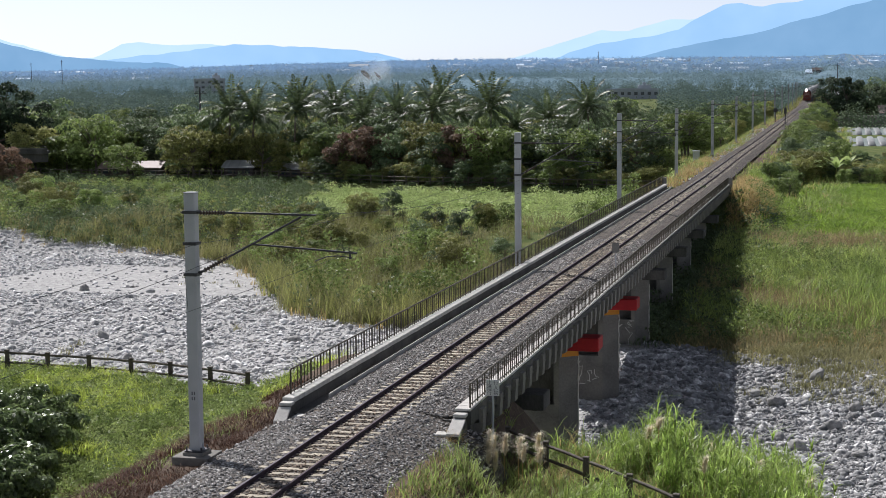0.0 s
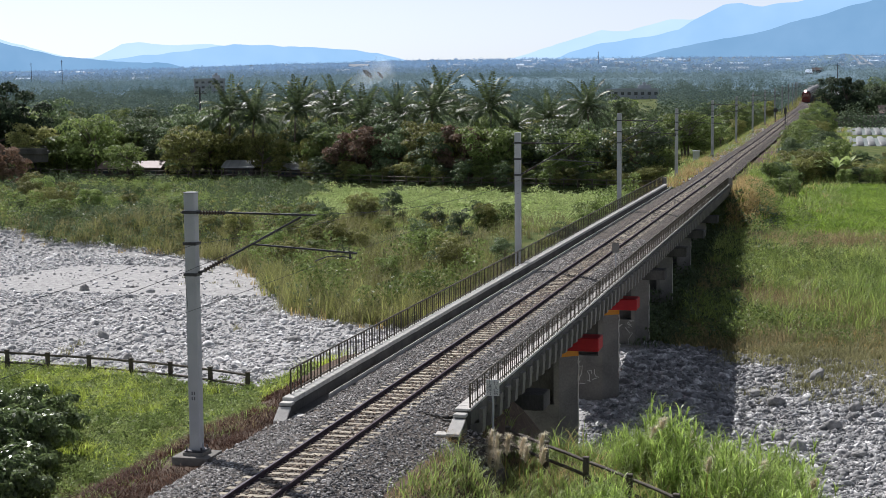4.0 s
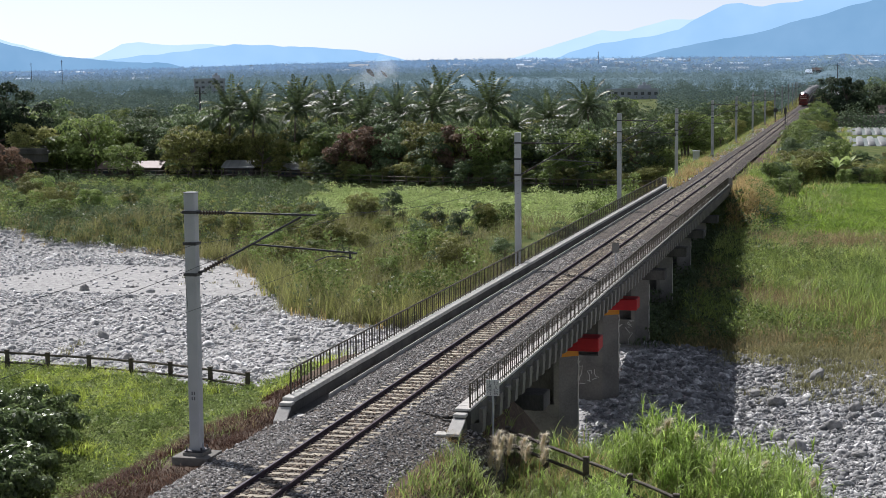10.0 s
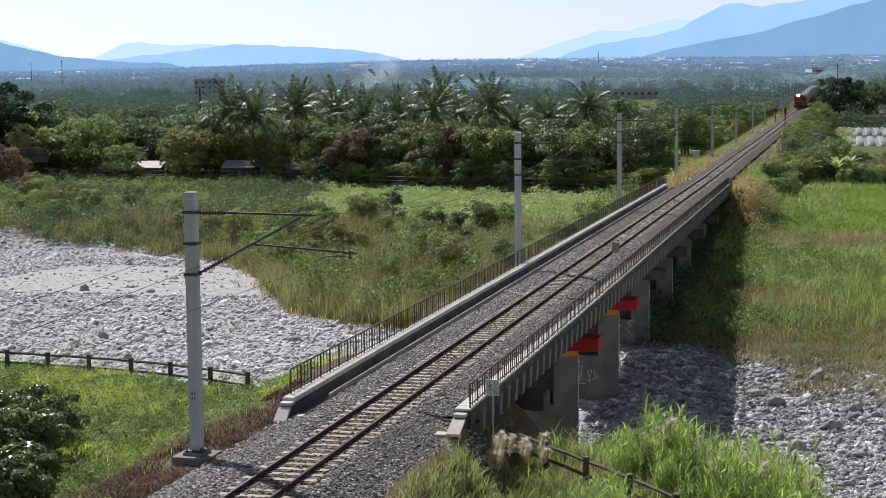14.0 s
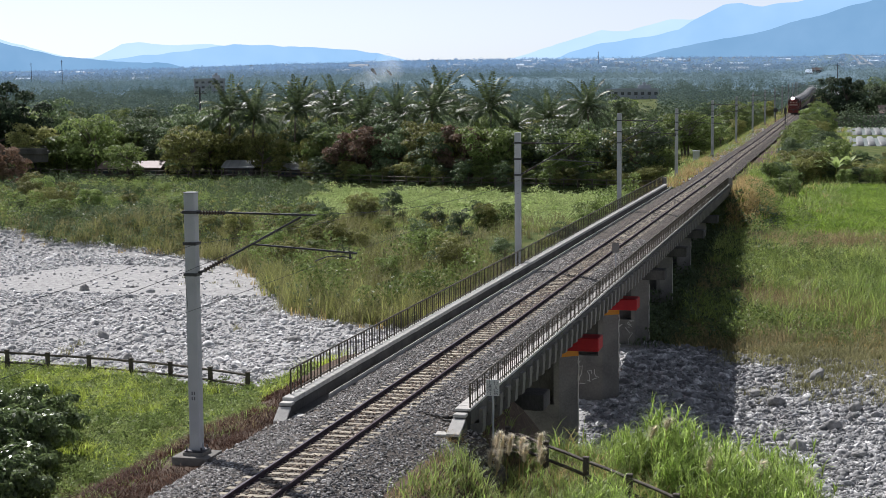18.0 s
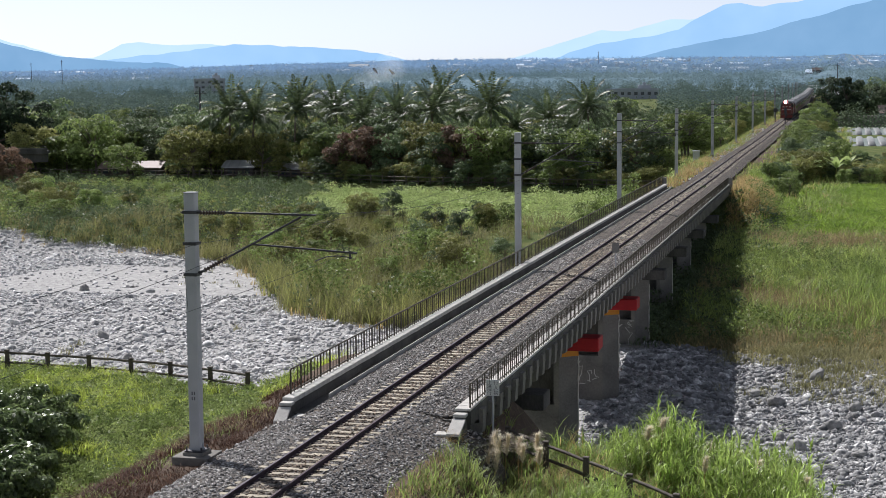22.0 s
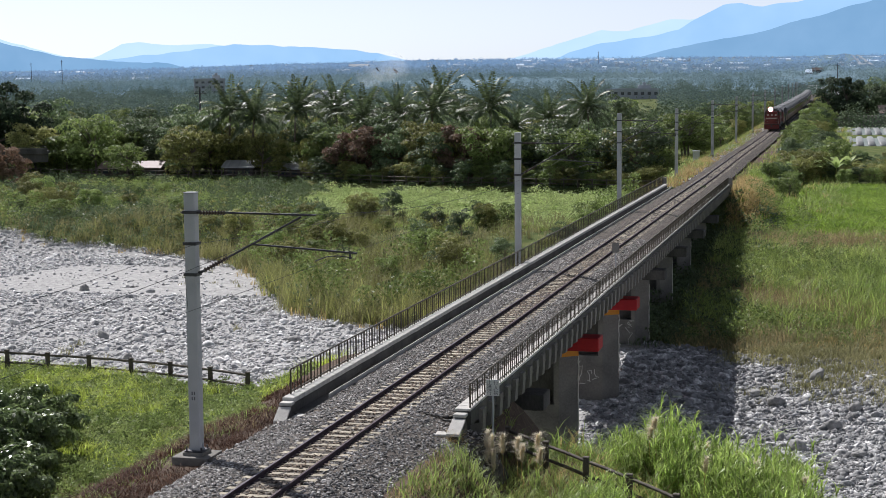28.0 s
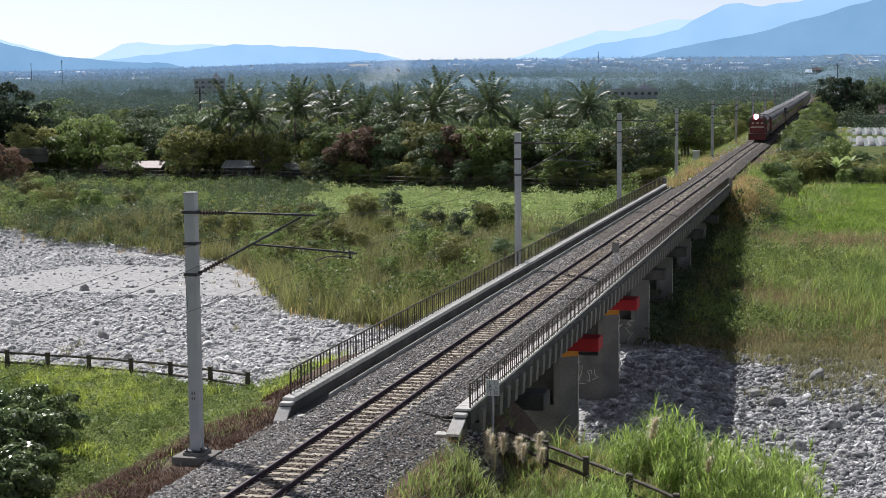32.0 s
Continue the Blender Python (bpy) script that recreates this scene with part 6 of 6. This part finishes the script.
for off in (0.0, 11.0):
    pts = [spot(5.5 - 5.5 * u, 1700 + 2200 * u) for u in np.linspace(0, 1, 14)]
    for (xa, ya), (xb, yb) in zip(pts[:-1], pts[1:]):
        za, zb = float(height(xa, ya)) + 7, float(height(xb, yb)) + 7
        rd.add([(xa + off - 2, ya, za), (xa + off + 2, ya, za), (xb + off + 2, yb, zb), (xb + off - 2, yb, zb)], [(0, 1, 2, 3)])
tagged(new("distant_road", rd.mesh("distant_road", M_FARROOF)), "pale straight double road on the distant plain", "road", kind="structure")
# ---- fences, signs and signals by the line ----
def rail_fence(name, label, pts, h=0.95):
    fe = thing(name, label, "fence", "fences")
    pm = Kit().box((0, 0, h / 2 - 0.1), (0.17, 0.17, h + 0.2), 0.025).mesh("post", M_WOODRAIL)
    cap = Kit().box((0, 0, h + 0.02), (0.20, 0.20, 0.06), 0.02).mesh("post_cap", M_WOODRAIL)
    zs = [float(height(x, y)) for x, y in pts]
    for (x, y), z in zip(pts, zs):
        po = part("post", pm, M_WOODRAIL, fe, m=pose(x, y, z))
        part("post_cap", cap, M_WOODRAIL, po)
    for i in range(len(pts) - 1):
        (xa, ya), (xb, yb) = pts[i], pts[i + 1]
        for dz in (0.42, 0.86):
            part("rail", Kit().tube([(xa, ya, zs[i] + dz), ((xa + xb) / 2, (ya + yb) / 2, (zs[i] + zs[i + 1]) / 2 + dz + 0.015), (xb, yb, zs[i + 1] + dz)], 0.052, 8), M_WOODRAIL, fe)
    return fe


rail_fence("river_fence", "dark brown post-and-rail fence on the near bank", [(-24.9 + 2.13 * i, float(np.interp(-24.9 + 2.13 * i, [-25, -16, -11.6, -8.9, -7], [64.9, 64.0, 62.6, 61.0, 60.2]))) for i in range(8)])
rail_fence("slope_fence", "dark brown post-and-rail fence below the bridge end", [(3.6 + 1.5 * i, 49.6 - 0.98 * 1.5 * i) for i in range(9)])


def sign(name, label, x, y, z0, z1, w, h, rows, cols, back=False):
    sg = thing(name, label, "sign", at=pose(x, y, 0))
    part("post", Kit().tube([(0, 0.03, z0), (0, 0.03, z1)], 0.035, 8), M_POLE, sg)
    bd = part("board", Kit().box((0, 0, z1 - h / 2), (w, 0.025, h), 0.006), M_SIGN if not back else M_CONC_D, sg)
    if back:
        return sg
    cw, ch = w / (cols + 0.4), h / (rows + 0.4)
    for c in range(cols):
        for r in range(rows):
            k = Kit()
            cx, cz = -w / 2 + cw * (c + 0.7), z1 - ch * (r + 0.7)
            for dz in (-0.22, 0.02, 0.24):
                k.box((cx, -0.016, cz + dz * ch), (cw * 0.6, 0.008, ch * 0.1))
            k.box((cx, -0.017, cz), (cw * 0.12, 0.008, ch * 0.62))
            part("writing_bar", k, M_INK, bd)
    return sg


WARN = sign("warning_sign", "small white warning board with dark writing on a grey post", 3.45, 48.0, -1.9, 0.78, 0.42, 0.5, 0, 0)
for i, ch in enumerate("行人禁止通行"):
    cu = bpy.data.curves.new("writing", "FONT")
    cu.body, cu.size, cu.align_x, cu.align_y, cu.extrude = ch, 0.165, "CENTER", "CENTER", 0.002
    cu.materials.append(M_INK)
    wr = new("writing", cu)
    wr.parent = WARN.children[1]
    wr.matrix_basis = pose(0.105 if i < 3 else -0.105, -0.017, 0.69 - 0.16 * (i % 3), 90)
sign("track_sign", "grey square sign on a post beside the track", 2.45, 82.0, -0.2, 1.66, 0.36, 0.5, 1, 1, True)
num = thing("mast_number_plate", "faded number plate on the mast", "plate", at=pose(-3.74, 41.6 - 0.16, 0))
part("plate", Kit().box((0, 0, 1.25), (0.2, 0.012, 0.34), 0.003), M_POLE, num)
for r in range(2):
    for c in (-1, 1):
        part("writing_bar", Kit().box((c * 0.035, -0.008, 1.33 - 0.15 * r), (0.035, 0.006, 0.09)), M_INK, num)
# signal on its post, point box and cabinet beyond the bridge
sg = thing("railway_signal", "dark railway signal on a thin post beside the line", "signal", at=pose(2.9, 291, -0.4 + float(track_z(291))))
part("post", Kit().tube([(0, 0, 0), (0, 0, 5.0)], 0.09, 8), M_STEEL, sg)
part("signal_head", Kit().box((0, -0.1, 4.4), (0.45, 0.3, 1.1), 0.06), M_STEEL, sg)
part("ladder", Kit().box((0.3, 0.1, 2.2), (0.06, 0.06, 4.2), 0.01), M_STEEL, sg)
sb = thing("line_side_signal", "round dark signal disc west of the line", "signal", at=pose(-2.4, 372, -0.5 + float(track_z(372))))
part("post", Kit().tube([(0, 0, 0), (0, 0, 2.6)], 0.08, 8), M_STEEL, sb)
part("disc", Kit().tube([(0, -0.1, 2.7), (0, 0.05, 2.7)], 0.5, 18), M_STEEL, sb)
cb = thing("relay_cabinet", "pale grey relay cabinet beside the mast", "cabinet", at=pose(-7.0, 229, float(height(-7.0, 229)) + 0.55))
part("body", Kit().box((0, 0, 1.0), (0.9, 0.7, 1.5), 0.04), M_SIGN, cb)
part("roof", Kit().box((0, 0, 1.8), (1.05, 0.85, 0.1), 0.03), M_POLE, cb)
part("plinth", Kit().box((0, 0, -0.2), (1.0, 0.8, 0.9), 0.03), M_CONC, cb)
for x, y in ((-3.2, 154.8), (3.1, 154.4)):
    thing("marker_post", "short weathered concrete marker post at the bridge end", "post", "marker posts", at=pose(x, y, -0.6), kit=Kit().box((0, 0, 0.55), (0.42, 0.42, 1.5), 0.04), material=M_CONC_D)
# loose cable across the track
thing("track_cable", "thin dark cable lying across the ballast", "cable", kit=Kit().tube([(-2.2, 76.0, -0.14), (-1.5, 75.0, -0.1), (-0.75, 74.4, -0.14), (0.0, 74.0, -0.13), (0.75, 73.7, -0.14), (1.5, 73.4, -0.11), (2.2, 73.6, -0.15)], 0.03, 6), material=M_STEEL)


# ---- plumed reeds that nod in the wind ----
def plume_stalk(x, y, h, ln, phase):
    z = float(height(x, y)) - 0.1
    m = pose(x, y, z)
    st = thing("plumed_reed", "dry plumed reed stalk with fluffy tan head", "reeds", "plumed reeds", at=m)
    part("stalk", Kit().tube([(0, 0, 0), (0.02, 0, h * 0.5), (0.06, 0, h - ln * 0.5)], [0.016, 0.012, 0.008], 5), M_STRAW, st)
    rng = np.random.default_rng(int(1000 * x) % 9973)
    n = 420
    u = rng.uniform(0, 1, n)
    r = 0.13 * np.sin(np.pi * np.clip(u * 0.9 + 0.08, 0, 1)) * rng.uniform(0.2, 1, n)
    a = rng.uniform(0, 2 * np.pi, n)
    at = np.stack([0.06 + 0.08 * u ** 2 + r * np.cos(a) * 0.4, r * np.sin(a) * 0.4, h - ln + ln * u], 1)
    v, f = blades(at, rng.uniform(0.10, 0.24, n), rng.uniform(0.014, 0.03, n), rng.uniform(0.5, 1.4, n), 2, rng)
    part("plume", fast_mesh("plume", v, f, M_PLUME), M_PLUME, st)
    SWAY.append((st, 2.0, 5.0, phase, m))


for i, (x, y, h, ln) in enumerate(((3.75, 46.3, 1.75, 0.75), (3.95, 46.0, 1.7, 0.8), (3.6, 46.6, 1.5, 0.7), (4.15, 46.5, 1.6, 0.6), (4.0, 45.7, 1.3, 0.6), (3.7, 45.9, 1.2, 0.6), (4.55, 46.6, 1.5, 0.5), (4.75, 46.2, 1.4, 0.5), (5.1, 46.8, 1.6, 0.5),
                                  (5.25, 46.3, 1.3, 0.45), (9.3, 50, 2.0, 0.5), (10.2, 49, 1.9, 0.5), (8.2, 49.5, 1.8, 0.45), (11.6, 47.5, 1.8, 0.45), (12.6, 48.5, 1.9, 0.45), (10.8, 51, 2.1, 0.45))):
    plume_stalk(x, y, h, ln, i * 0.35)
x, y = gr.normal(2.95, 0.18, 30), gr.normal(45.6, 0.25, 30)
stand("straw_tuft", "dry straw tuft at the foot of the wall steps", x, y, M_STRAW, (0.35, 0.6), (0.012, 0.025), (0.5, 1.2), 22, 0.08, rng=gr)

rp_ = random.Random(8)
for i in range(9):
    x = rp_.uniform(8.2, 13.6)
    plume_stalk(x, 49.6 - 0.97 * (x - 3.9) + rp_.uniform(1.5, 7.5), rp_.uniform(1.6, 2.3), rp_.uniform(0.28, 0.42), i * 0.9)


# ---- thin smoke over the plain, in drifting puffs ----
M_SMOKE = bpy.data.materials.new("thin_smoke")
M_SMOKE.use_nodes = True
N, Lk = M_SMOKE.node_tree.nodes, M_SMOKE.node_tree.links
tr, df, mx, dd, ad = N.new("ShaderNodeBsdfTransparent"), N.new("ShaderNodeBsdfTranslucent"), N.new("ShaderNodeMixShader"), N.new("ShaderNodeBsdfDiffuse"), N.new("ShaderNodeAddShader")
dd.inputs[0].default_value = (0.75, 0.78, 0.82, 1)
df.inputs[0].default_value = (0.85, 0.88, 0.92, 1)
tc, ns, rp = N.new("ShaderNodeTexCoord"), N.new("ShaderNodeTexNoise"), N.new("ShaderNodeMapRange")
ns.inputs["Scale"].default_value = 0.13
rp.inputs["From Min"].default_value, rp.inputs["From Max"].default_value = 0.42, 0.75
rp.inputs["To Min"].default_value, rp.inputs["To Max"].default_value = 0.0, 0.06
Lk.new(tc.outputs["Object"], ns.inputs["Vector"])
Lk.new(ns.outputs["Fac"], rp.inputs["Value"])
Lk.new(rp.outputs[0], mx.inputs[0])
Lk.new(tr.outputs[0], mx.inputs[1])
Lk.new(df.outputs[0], ad.inputs[0])
Lk.new(dd.outputs[0], ad.inputs[1])
Lk.new(ad.outputs[0], mx.inputs[2])
Lk.new(mx.outputs[0], N["Material Output"].inputs[0])
rs = random.Random(3)
for i in range(7):
    v, f = rocks(np.zeros((1, 3)), np.array([rs.uniform(3.5, 6.5)]), 3, flat=0.9, rough=0.015, rng=np.random.default_rng(i))
    pf = new("smoke_puff", fast_mesh("smoke_puff", v, f, M_SMOKE, True))
    pf.visible_shadow = False
    tagged(pf, "thin pale puff of smoke drifting over the trees", "smoke", "smoke puffs")
    b0, z0 = -301 + 2.8 * i, 11.0 + 0.9 * i + rs.uniform(-1.5, 1.5)
    xa, ya = spot(b0, 640)
    xb, yb = spot(b0 + rs.uniform(6, 13), 640)
    DRIFT.append((pf, [(0, pose(xa, ya, z0)), (32, pose(xb, yb, z0 + rs.uniform(0.5, 3), 0, 0, 30))]))
# ---- the train ----
M_LOCO = mat("loco_red", (0.13, 0.026, 0.024), (0.2, 0.042, 0.034), 0.8, 0.45, bump=0.05, bscale=8)
M_CAR = mat("car_red", (0.11, 0.045, 0.042), (0.17, 0.07, 0.06), 0.8, 0.45, bump=0.05, bscale=8, rnd=0.1)
M_CREAM = mat("cream_stripe", (0.2, 0.11, 0.085), (0.27, 0.15, 0.12), 1, 0.5, bump=0.0)
M_BUFF = mat("buff_paint", (0.5, 0.38, 0.32), (0.6, 0.47, 0.4), 1, 0.5, bump=0.0)
M_ROOF = mat("train_roof", (0.07, 0.07, 0.073), (0.14, 0.14, 0.145), 0.7, 0.7, bump=0.2, bscale=6)
M_VENT = mat("roof_vent", (0.26, 0.26, 0.26), (0.38, 0.38, 0.38), 1.5, 0.6, bump=0.1, bscale=8)
M_GLASS_T = mat("train_window", (0.02, 0.025, 0.03), (0.05, 0.055, 0.06), 1, 0.12, bump=0.0, spec=0.8)
M_UNDER = mat("underframe", (0.03, 0.028, 0.026), (0.06, 0.055, 0.05), 2, 0.8, bump=0.3, bscale=10)
M_LAMP = bpy.data.materials.new("headlamp_lit")
M_LAMP.use_nodes = True
M_LAMP.node_tree.nodes["Principled BSDF"].inputs["Emission Color"].default_value = (1.0, 0.80, 0.84, 1)
M_LAMP.node_tree.nodes["Principled BSDF"].inputs["Emission Strength"].default_value = 45.0


def bogie(parent, y):
    b = part("bogie", Kit().box((0, y, 0.62), (2.1, 2.9, 0.3), 0.05), M_UNDER, parent)
    wheel = Kit().tube([(-0.06, 0, 0), (0.06, 0, 0)], 0.44, 18).mesh("wheel", M_STEEL)
    for dy in (-1.0, 1.0):
        for x in (-0.57, 0.57):
            part("wheel", wheel, M_STEEL, b, m=pose(x, y + dy, 0.44))


def make_loco():
    """Diesel locomotive with its cab and lamp to the south; origin at its middle on the rails."""
    lo = thing("diesel_locomotive", "red diesel locomotive with lit headlamp hauling the train", "locomotive")
    L = 16.5
    part("frame", Kit().box((0, 0, 1.12), (2.75, L, 0.36), 0.05), M_UNDER, lo)
    part("fuel_tank", Kit().box((0, 0, 0.65), (2.3, 4.0, 0.6), 0.12), M_UNDER, lo)
    bogie(lo, -5.2), bogie(lo, 5.2)
    # short hood, cab, long hood
    part("short_hood", Kit().extrude_y([(-1.0, 1.3), (1.0, 1.3), (1.0, 3.25), (0.75, 3.6), (-0.75, 3.6), (-1.0, 3.25)], -8.0, -6.5), M_LOCO, lo)
    part("cab", Kit().extrude_y([(-1.4, 1.3), (1.4, 1.3), (1.4, 3.4), (1.1, 3.85), (0.6, 4.05), (-0.6, 4.05), (-1.1, 3.85), (-1.4, 3.4)], -6.5, -4.2), M_LOCO, lo)
    part("long_hood", Kit().extrude_y([(-1.1, 1.3), (1.1, 1.3), (1.1, 3.3), (0.8, 3.75), (-0.8, 3.75), (-1.1, 3.3)], -4.2, 7.9), M_LOCO, lo)
    part("hood_roof", Kit().extrude_y([(-0.95, 3.62), (0.95, 3.62), (0.7, 3.86), (-0.7, 3.86)], -4.15, 7.8), M_ROOF, lo)
    part("cab_roof", Kit().extrude_y([(-1.3, 3.62), (1.3, 3.62), (1.05, 3.92), (0.55, 4.12), (-0.55, 4.12), (-1.05, 3.92)], -6.6, -4.1), M_ROOF, lo)
    for y in (-1.5, 1.5, 4.5):
        part("radiator_fan", Kit().tube([(0, y, 3.84), (0, y, 4.0)], 0.6, 16), M_UNDER, lo)
    part("exhaust", Kit().box((0, -3.2, 3.95), (0.5, 0.9, 0.3), 0.05), M_UNDER, lo)
    for x in (-0.95, 0.95):
        part("windscreen", Kit().box((x * 1.12, -6.51, 3.15), (0.5, 0.04, 0.62), 0.01), M_GLASS_T, lo)
    for sx in (-1, 1):
        for y in (-5.9, -4.9):
            part("side_window", Kit().box((sx * 1.405, y, 3.05), (0.03, 0.7, 0.7), 0.01), M_GLASS_T, lo)
        part("side_stripe", Kit().box((sx * 1.105, 1.8, 2.2), (0.02, 11.8, 0.22)), M_CREAM, lo)
        for i in range(6):
            part("grille", Kit().box((sx * 1.11, -2.6 + i * 1.8, 2.9), (0.03, 1.2, 0.55), 0.01), M_UNDER, lo)
        part("handrail", Kit().tube([(sx * 1.35, -8.1, 2.2), (sx * 1.35, 8.0, 2.2)], 0.025, 6), M_CREAM, lo)
    part("front_stripe", Kit().box((0, -8.01, 2.35), (2.0, 0.03, 0.2)), M_BUFF, lo)
    for x in (-0.7, 0.0, 0.7):
        part("nose_badge", Kit().box((x, -8.03, 2.95), (0.34, 0.03, 0.26), 0.01), M_BUFF, lo)
    for sx in (-1, 1):
        part("step", Kit().box((sx * 1.15, -8.2, 0.85), (0.4, 0.3, 0.08), 0.01), M_UNDER, lo)
        part("front_handrail", Kit().tube([(sx * 1.2, -8.25, 1.3), (sx * 1.2, -8.25, 2.25), (sx * 0.4, -8.25, 2.25)], 0.03, 6), M_BUFF, lo)
    part("walkway_front", Kit().box((0, -8.15, 1.3), (2.8, 0.4, 0.12), 0.03), M_CREAM, lo)
    part("pilot", Kit().box((0, -8.25, 0.75), (2.7, 0.2, 0.8), 0.05), M_LOCO, lo)
    part("coupler", Kit().box((0, -8.55, 0.95), (0.3, 0.5, 0.3), 0.06), M_STEEL, lo)
    for sx in (-1, 1):
        part("buffer_beam_light", Kit().tube([(sx * 0.8, -8.02, 1.75), (sx * 0.8, -8.1, 1.75)], 0.12, 12), M_CREAM, lo)
    hs = part("headlamp_housing", Kit().box((-0.3, -6.62, 3.95), (0.95, 0.25, 0.95), 0.06), M_LOCO, lo)
    part("headlamp", Kit().tube([(-0.3, -6.74, 3.97), (-0.3, -6.84, 3.97)], 0.34, 18), M_LAMP, hs, "lit headlamp")
    return lo


def make_car():
    """A passenger car; origin at its middle on the rails."""
    ca = thing("passenger_car", "red-brown passenger car with dark windows and grey vented roof", "train car", "train cars")
    L = 19.9
    part("body", Kit().extrude_y([(-1.4, 0.95), (1.4, 0.95), (1.43, 1.4), (1.4, 3.05), (-1.4, 3.05), (-1.43, 1.4)], -L / 2, L / 2), M_CAR, ca)
    part("roof", Kit().extrude_y([(-1.42, 3.05), (1.42, 3.05), (1.3, 3.4), (0.95, 3.66), (0.4, 3.78), (-0.4, 3.78), (-0.95, 3.66), (-1.3, 3.4)], -L / 2, L / 2), M_ROOF, ca)
    part("underframe", Kit().box((0, 0, 0.78), (2.3, L - 7.5, 0.45), 0.05), M_UNDER, ca)
    bogie(ca, -6.9), bogie(ca, 6.9)
    for sx in (-1, 1):
        part("stripe", Kit().box((sx * 1.425, 0, 1.75), (0.02, L - 0.1, 0.12)), M_CREAM, ca)
        for i in range(9):
            part("window", Kit().box((sx * 1.415, -7.2 + i * 1.8, 2.35), (0.035, 1.35, 0.75), 0.01), M_GLASS_T, ca)
        for y in (-9.0, 9.0):
            part("door", Kit().box((sx * 1.415, y, 1.95), (0.04, 0.75, 1.9), 0.01), M_CREAM, ca)
    for y in (-7, -2.4, 2.4, 7):
        part("roof_vent", Kit().box((0, y, 3.82), (1.5, 1.9, 0.2), 0.05), M_VENT, ca)
    for s in (-1, 1):
        part("gangway", Kit().box((0, s * (L / 2 + 0.2), 2.0), (1.1, 0.4, 2.0), 0.05), M_UNDER, ca)
    return ca


LOCO = make_loco()
CARS = [make_car()]
for i in range(14):
    CARS.append(copy_thing(CARS[0], pose(0, 900 + 20.6 * i, 0)))


def on_track(y):
    d = (float(track_x(y + 6)) - float(track_x(y - 6))) / 12
    e = (float(track_z(y + 6)) - float(track_z(y - 6))) / 12
    return pose(float(track_x(y)), y, float(track_z(y)), math.degrees(math.atan(e)), 0, -math.degrees(math.atan(d)))


# where the headlamp stands on the line, second by second
RUN = [(0, 598), (3, 573), (6, 546), (9, 517), (12, 487), (14, 466), (17, 431), (20, 397.5), (22.5, 368), (25, 338), (28, 304), (30, 281), (32, 257)]


def motions():
    walk(LOCO, [(t, on_track(y + 6.8)) for t, y in RUN])
    for i, c in enumerate(CARS):
        walk(c, [(t, on_track(y + 6.8 + 8.6 + 10.3 + 20.6 * i)) for t, y in RUN])
    for ob, amp, slow, phase, m in SWAY:
        rows = []
        t = 0.0
        while t <= 32.01:
            a = amp * math.sin(t * 1.5 + phase) + slow * math.sin(t * 0.2 - 1.2 + phase * 0.15)
            b = 0.5 * amp * math.sin(t * 1.2 + phase * 2)
            rows.append((t, m @ pose(0, 0, 0, b, a, 0)))
            t += 1.0
        walk(ob, rows)
    for ob, rows in DRIFT:
        walk(ob, rows)
motions()
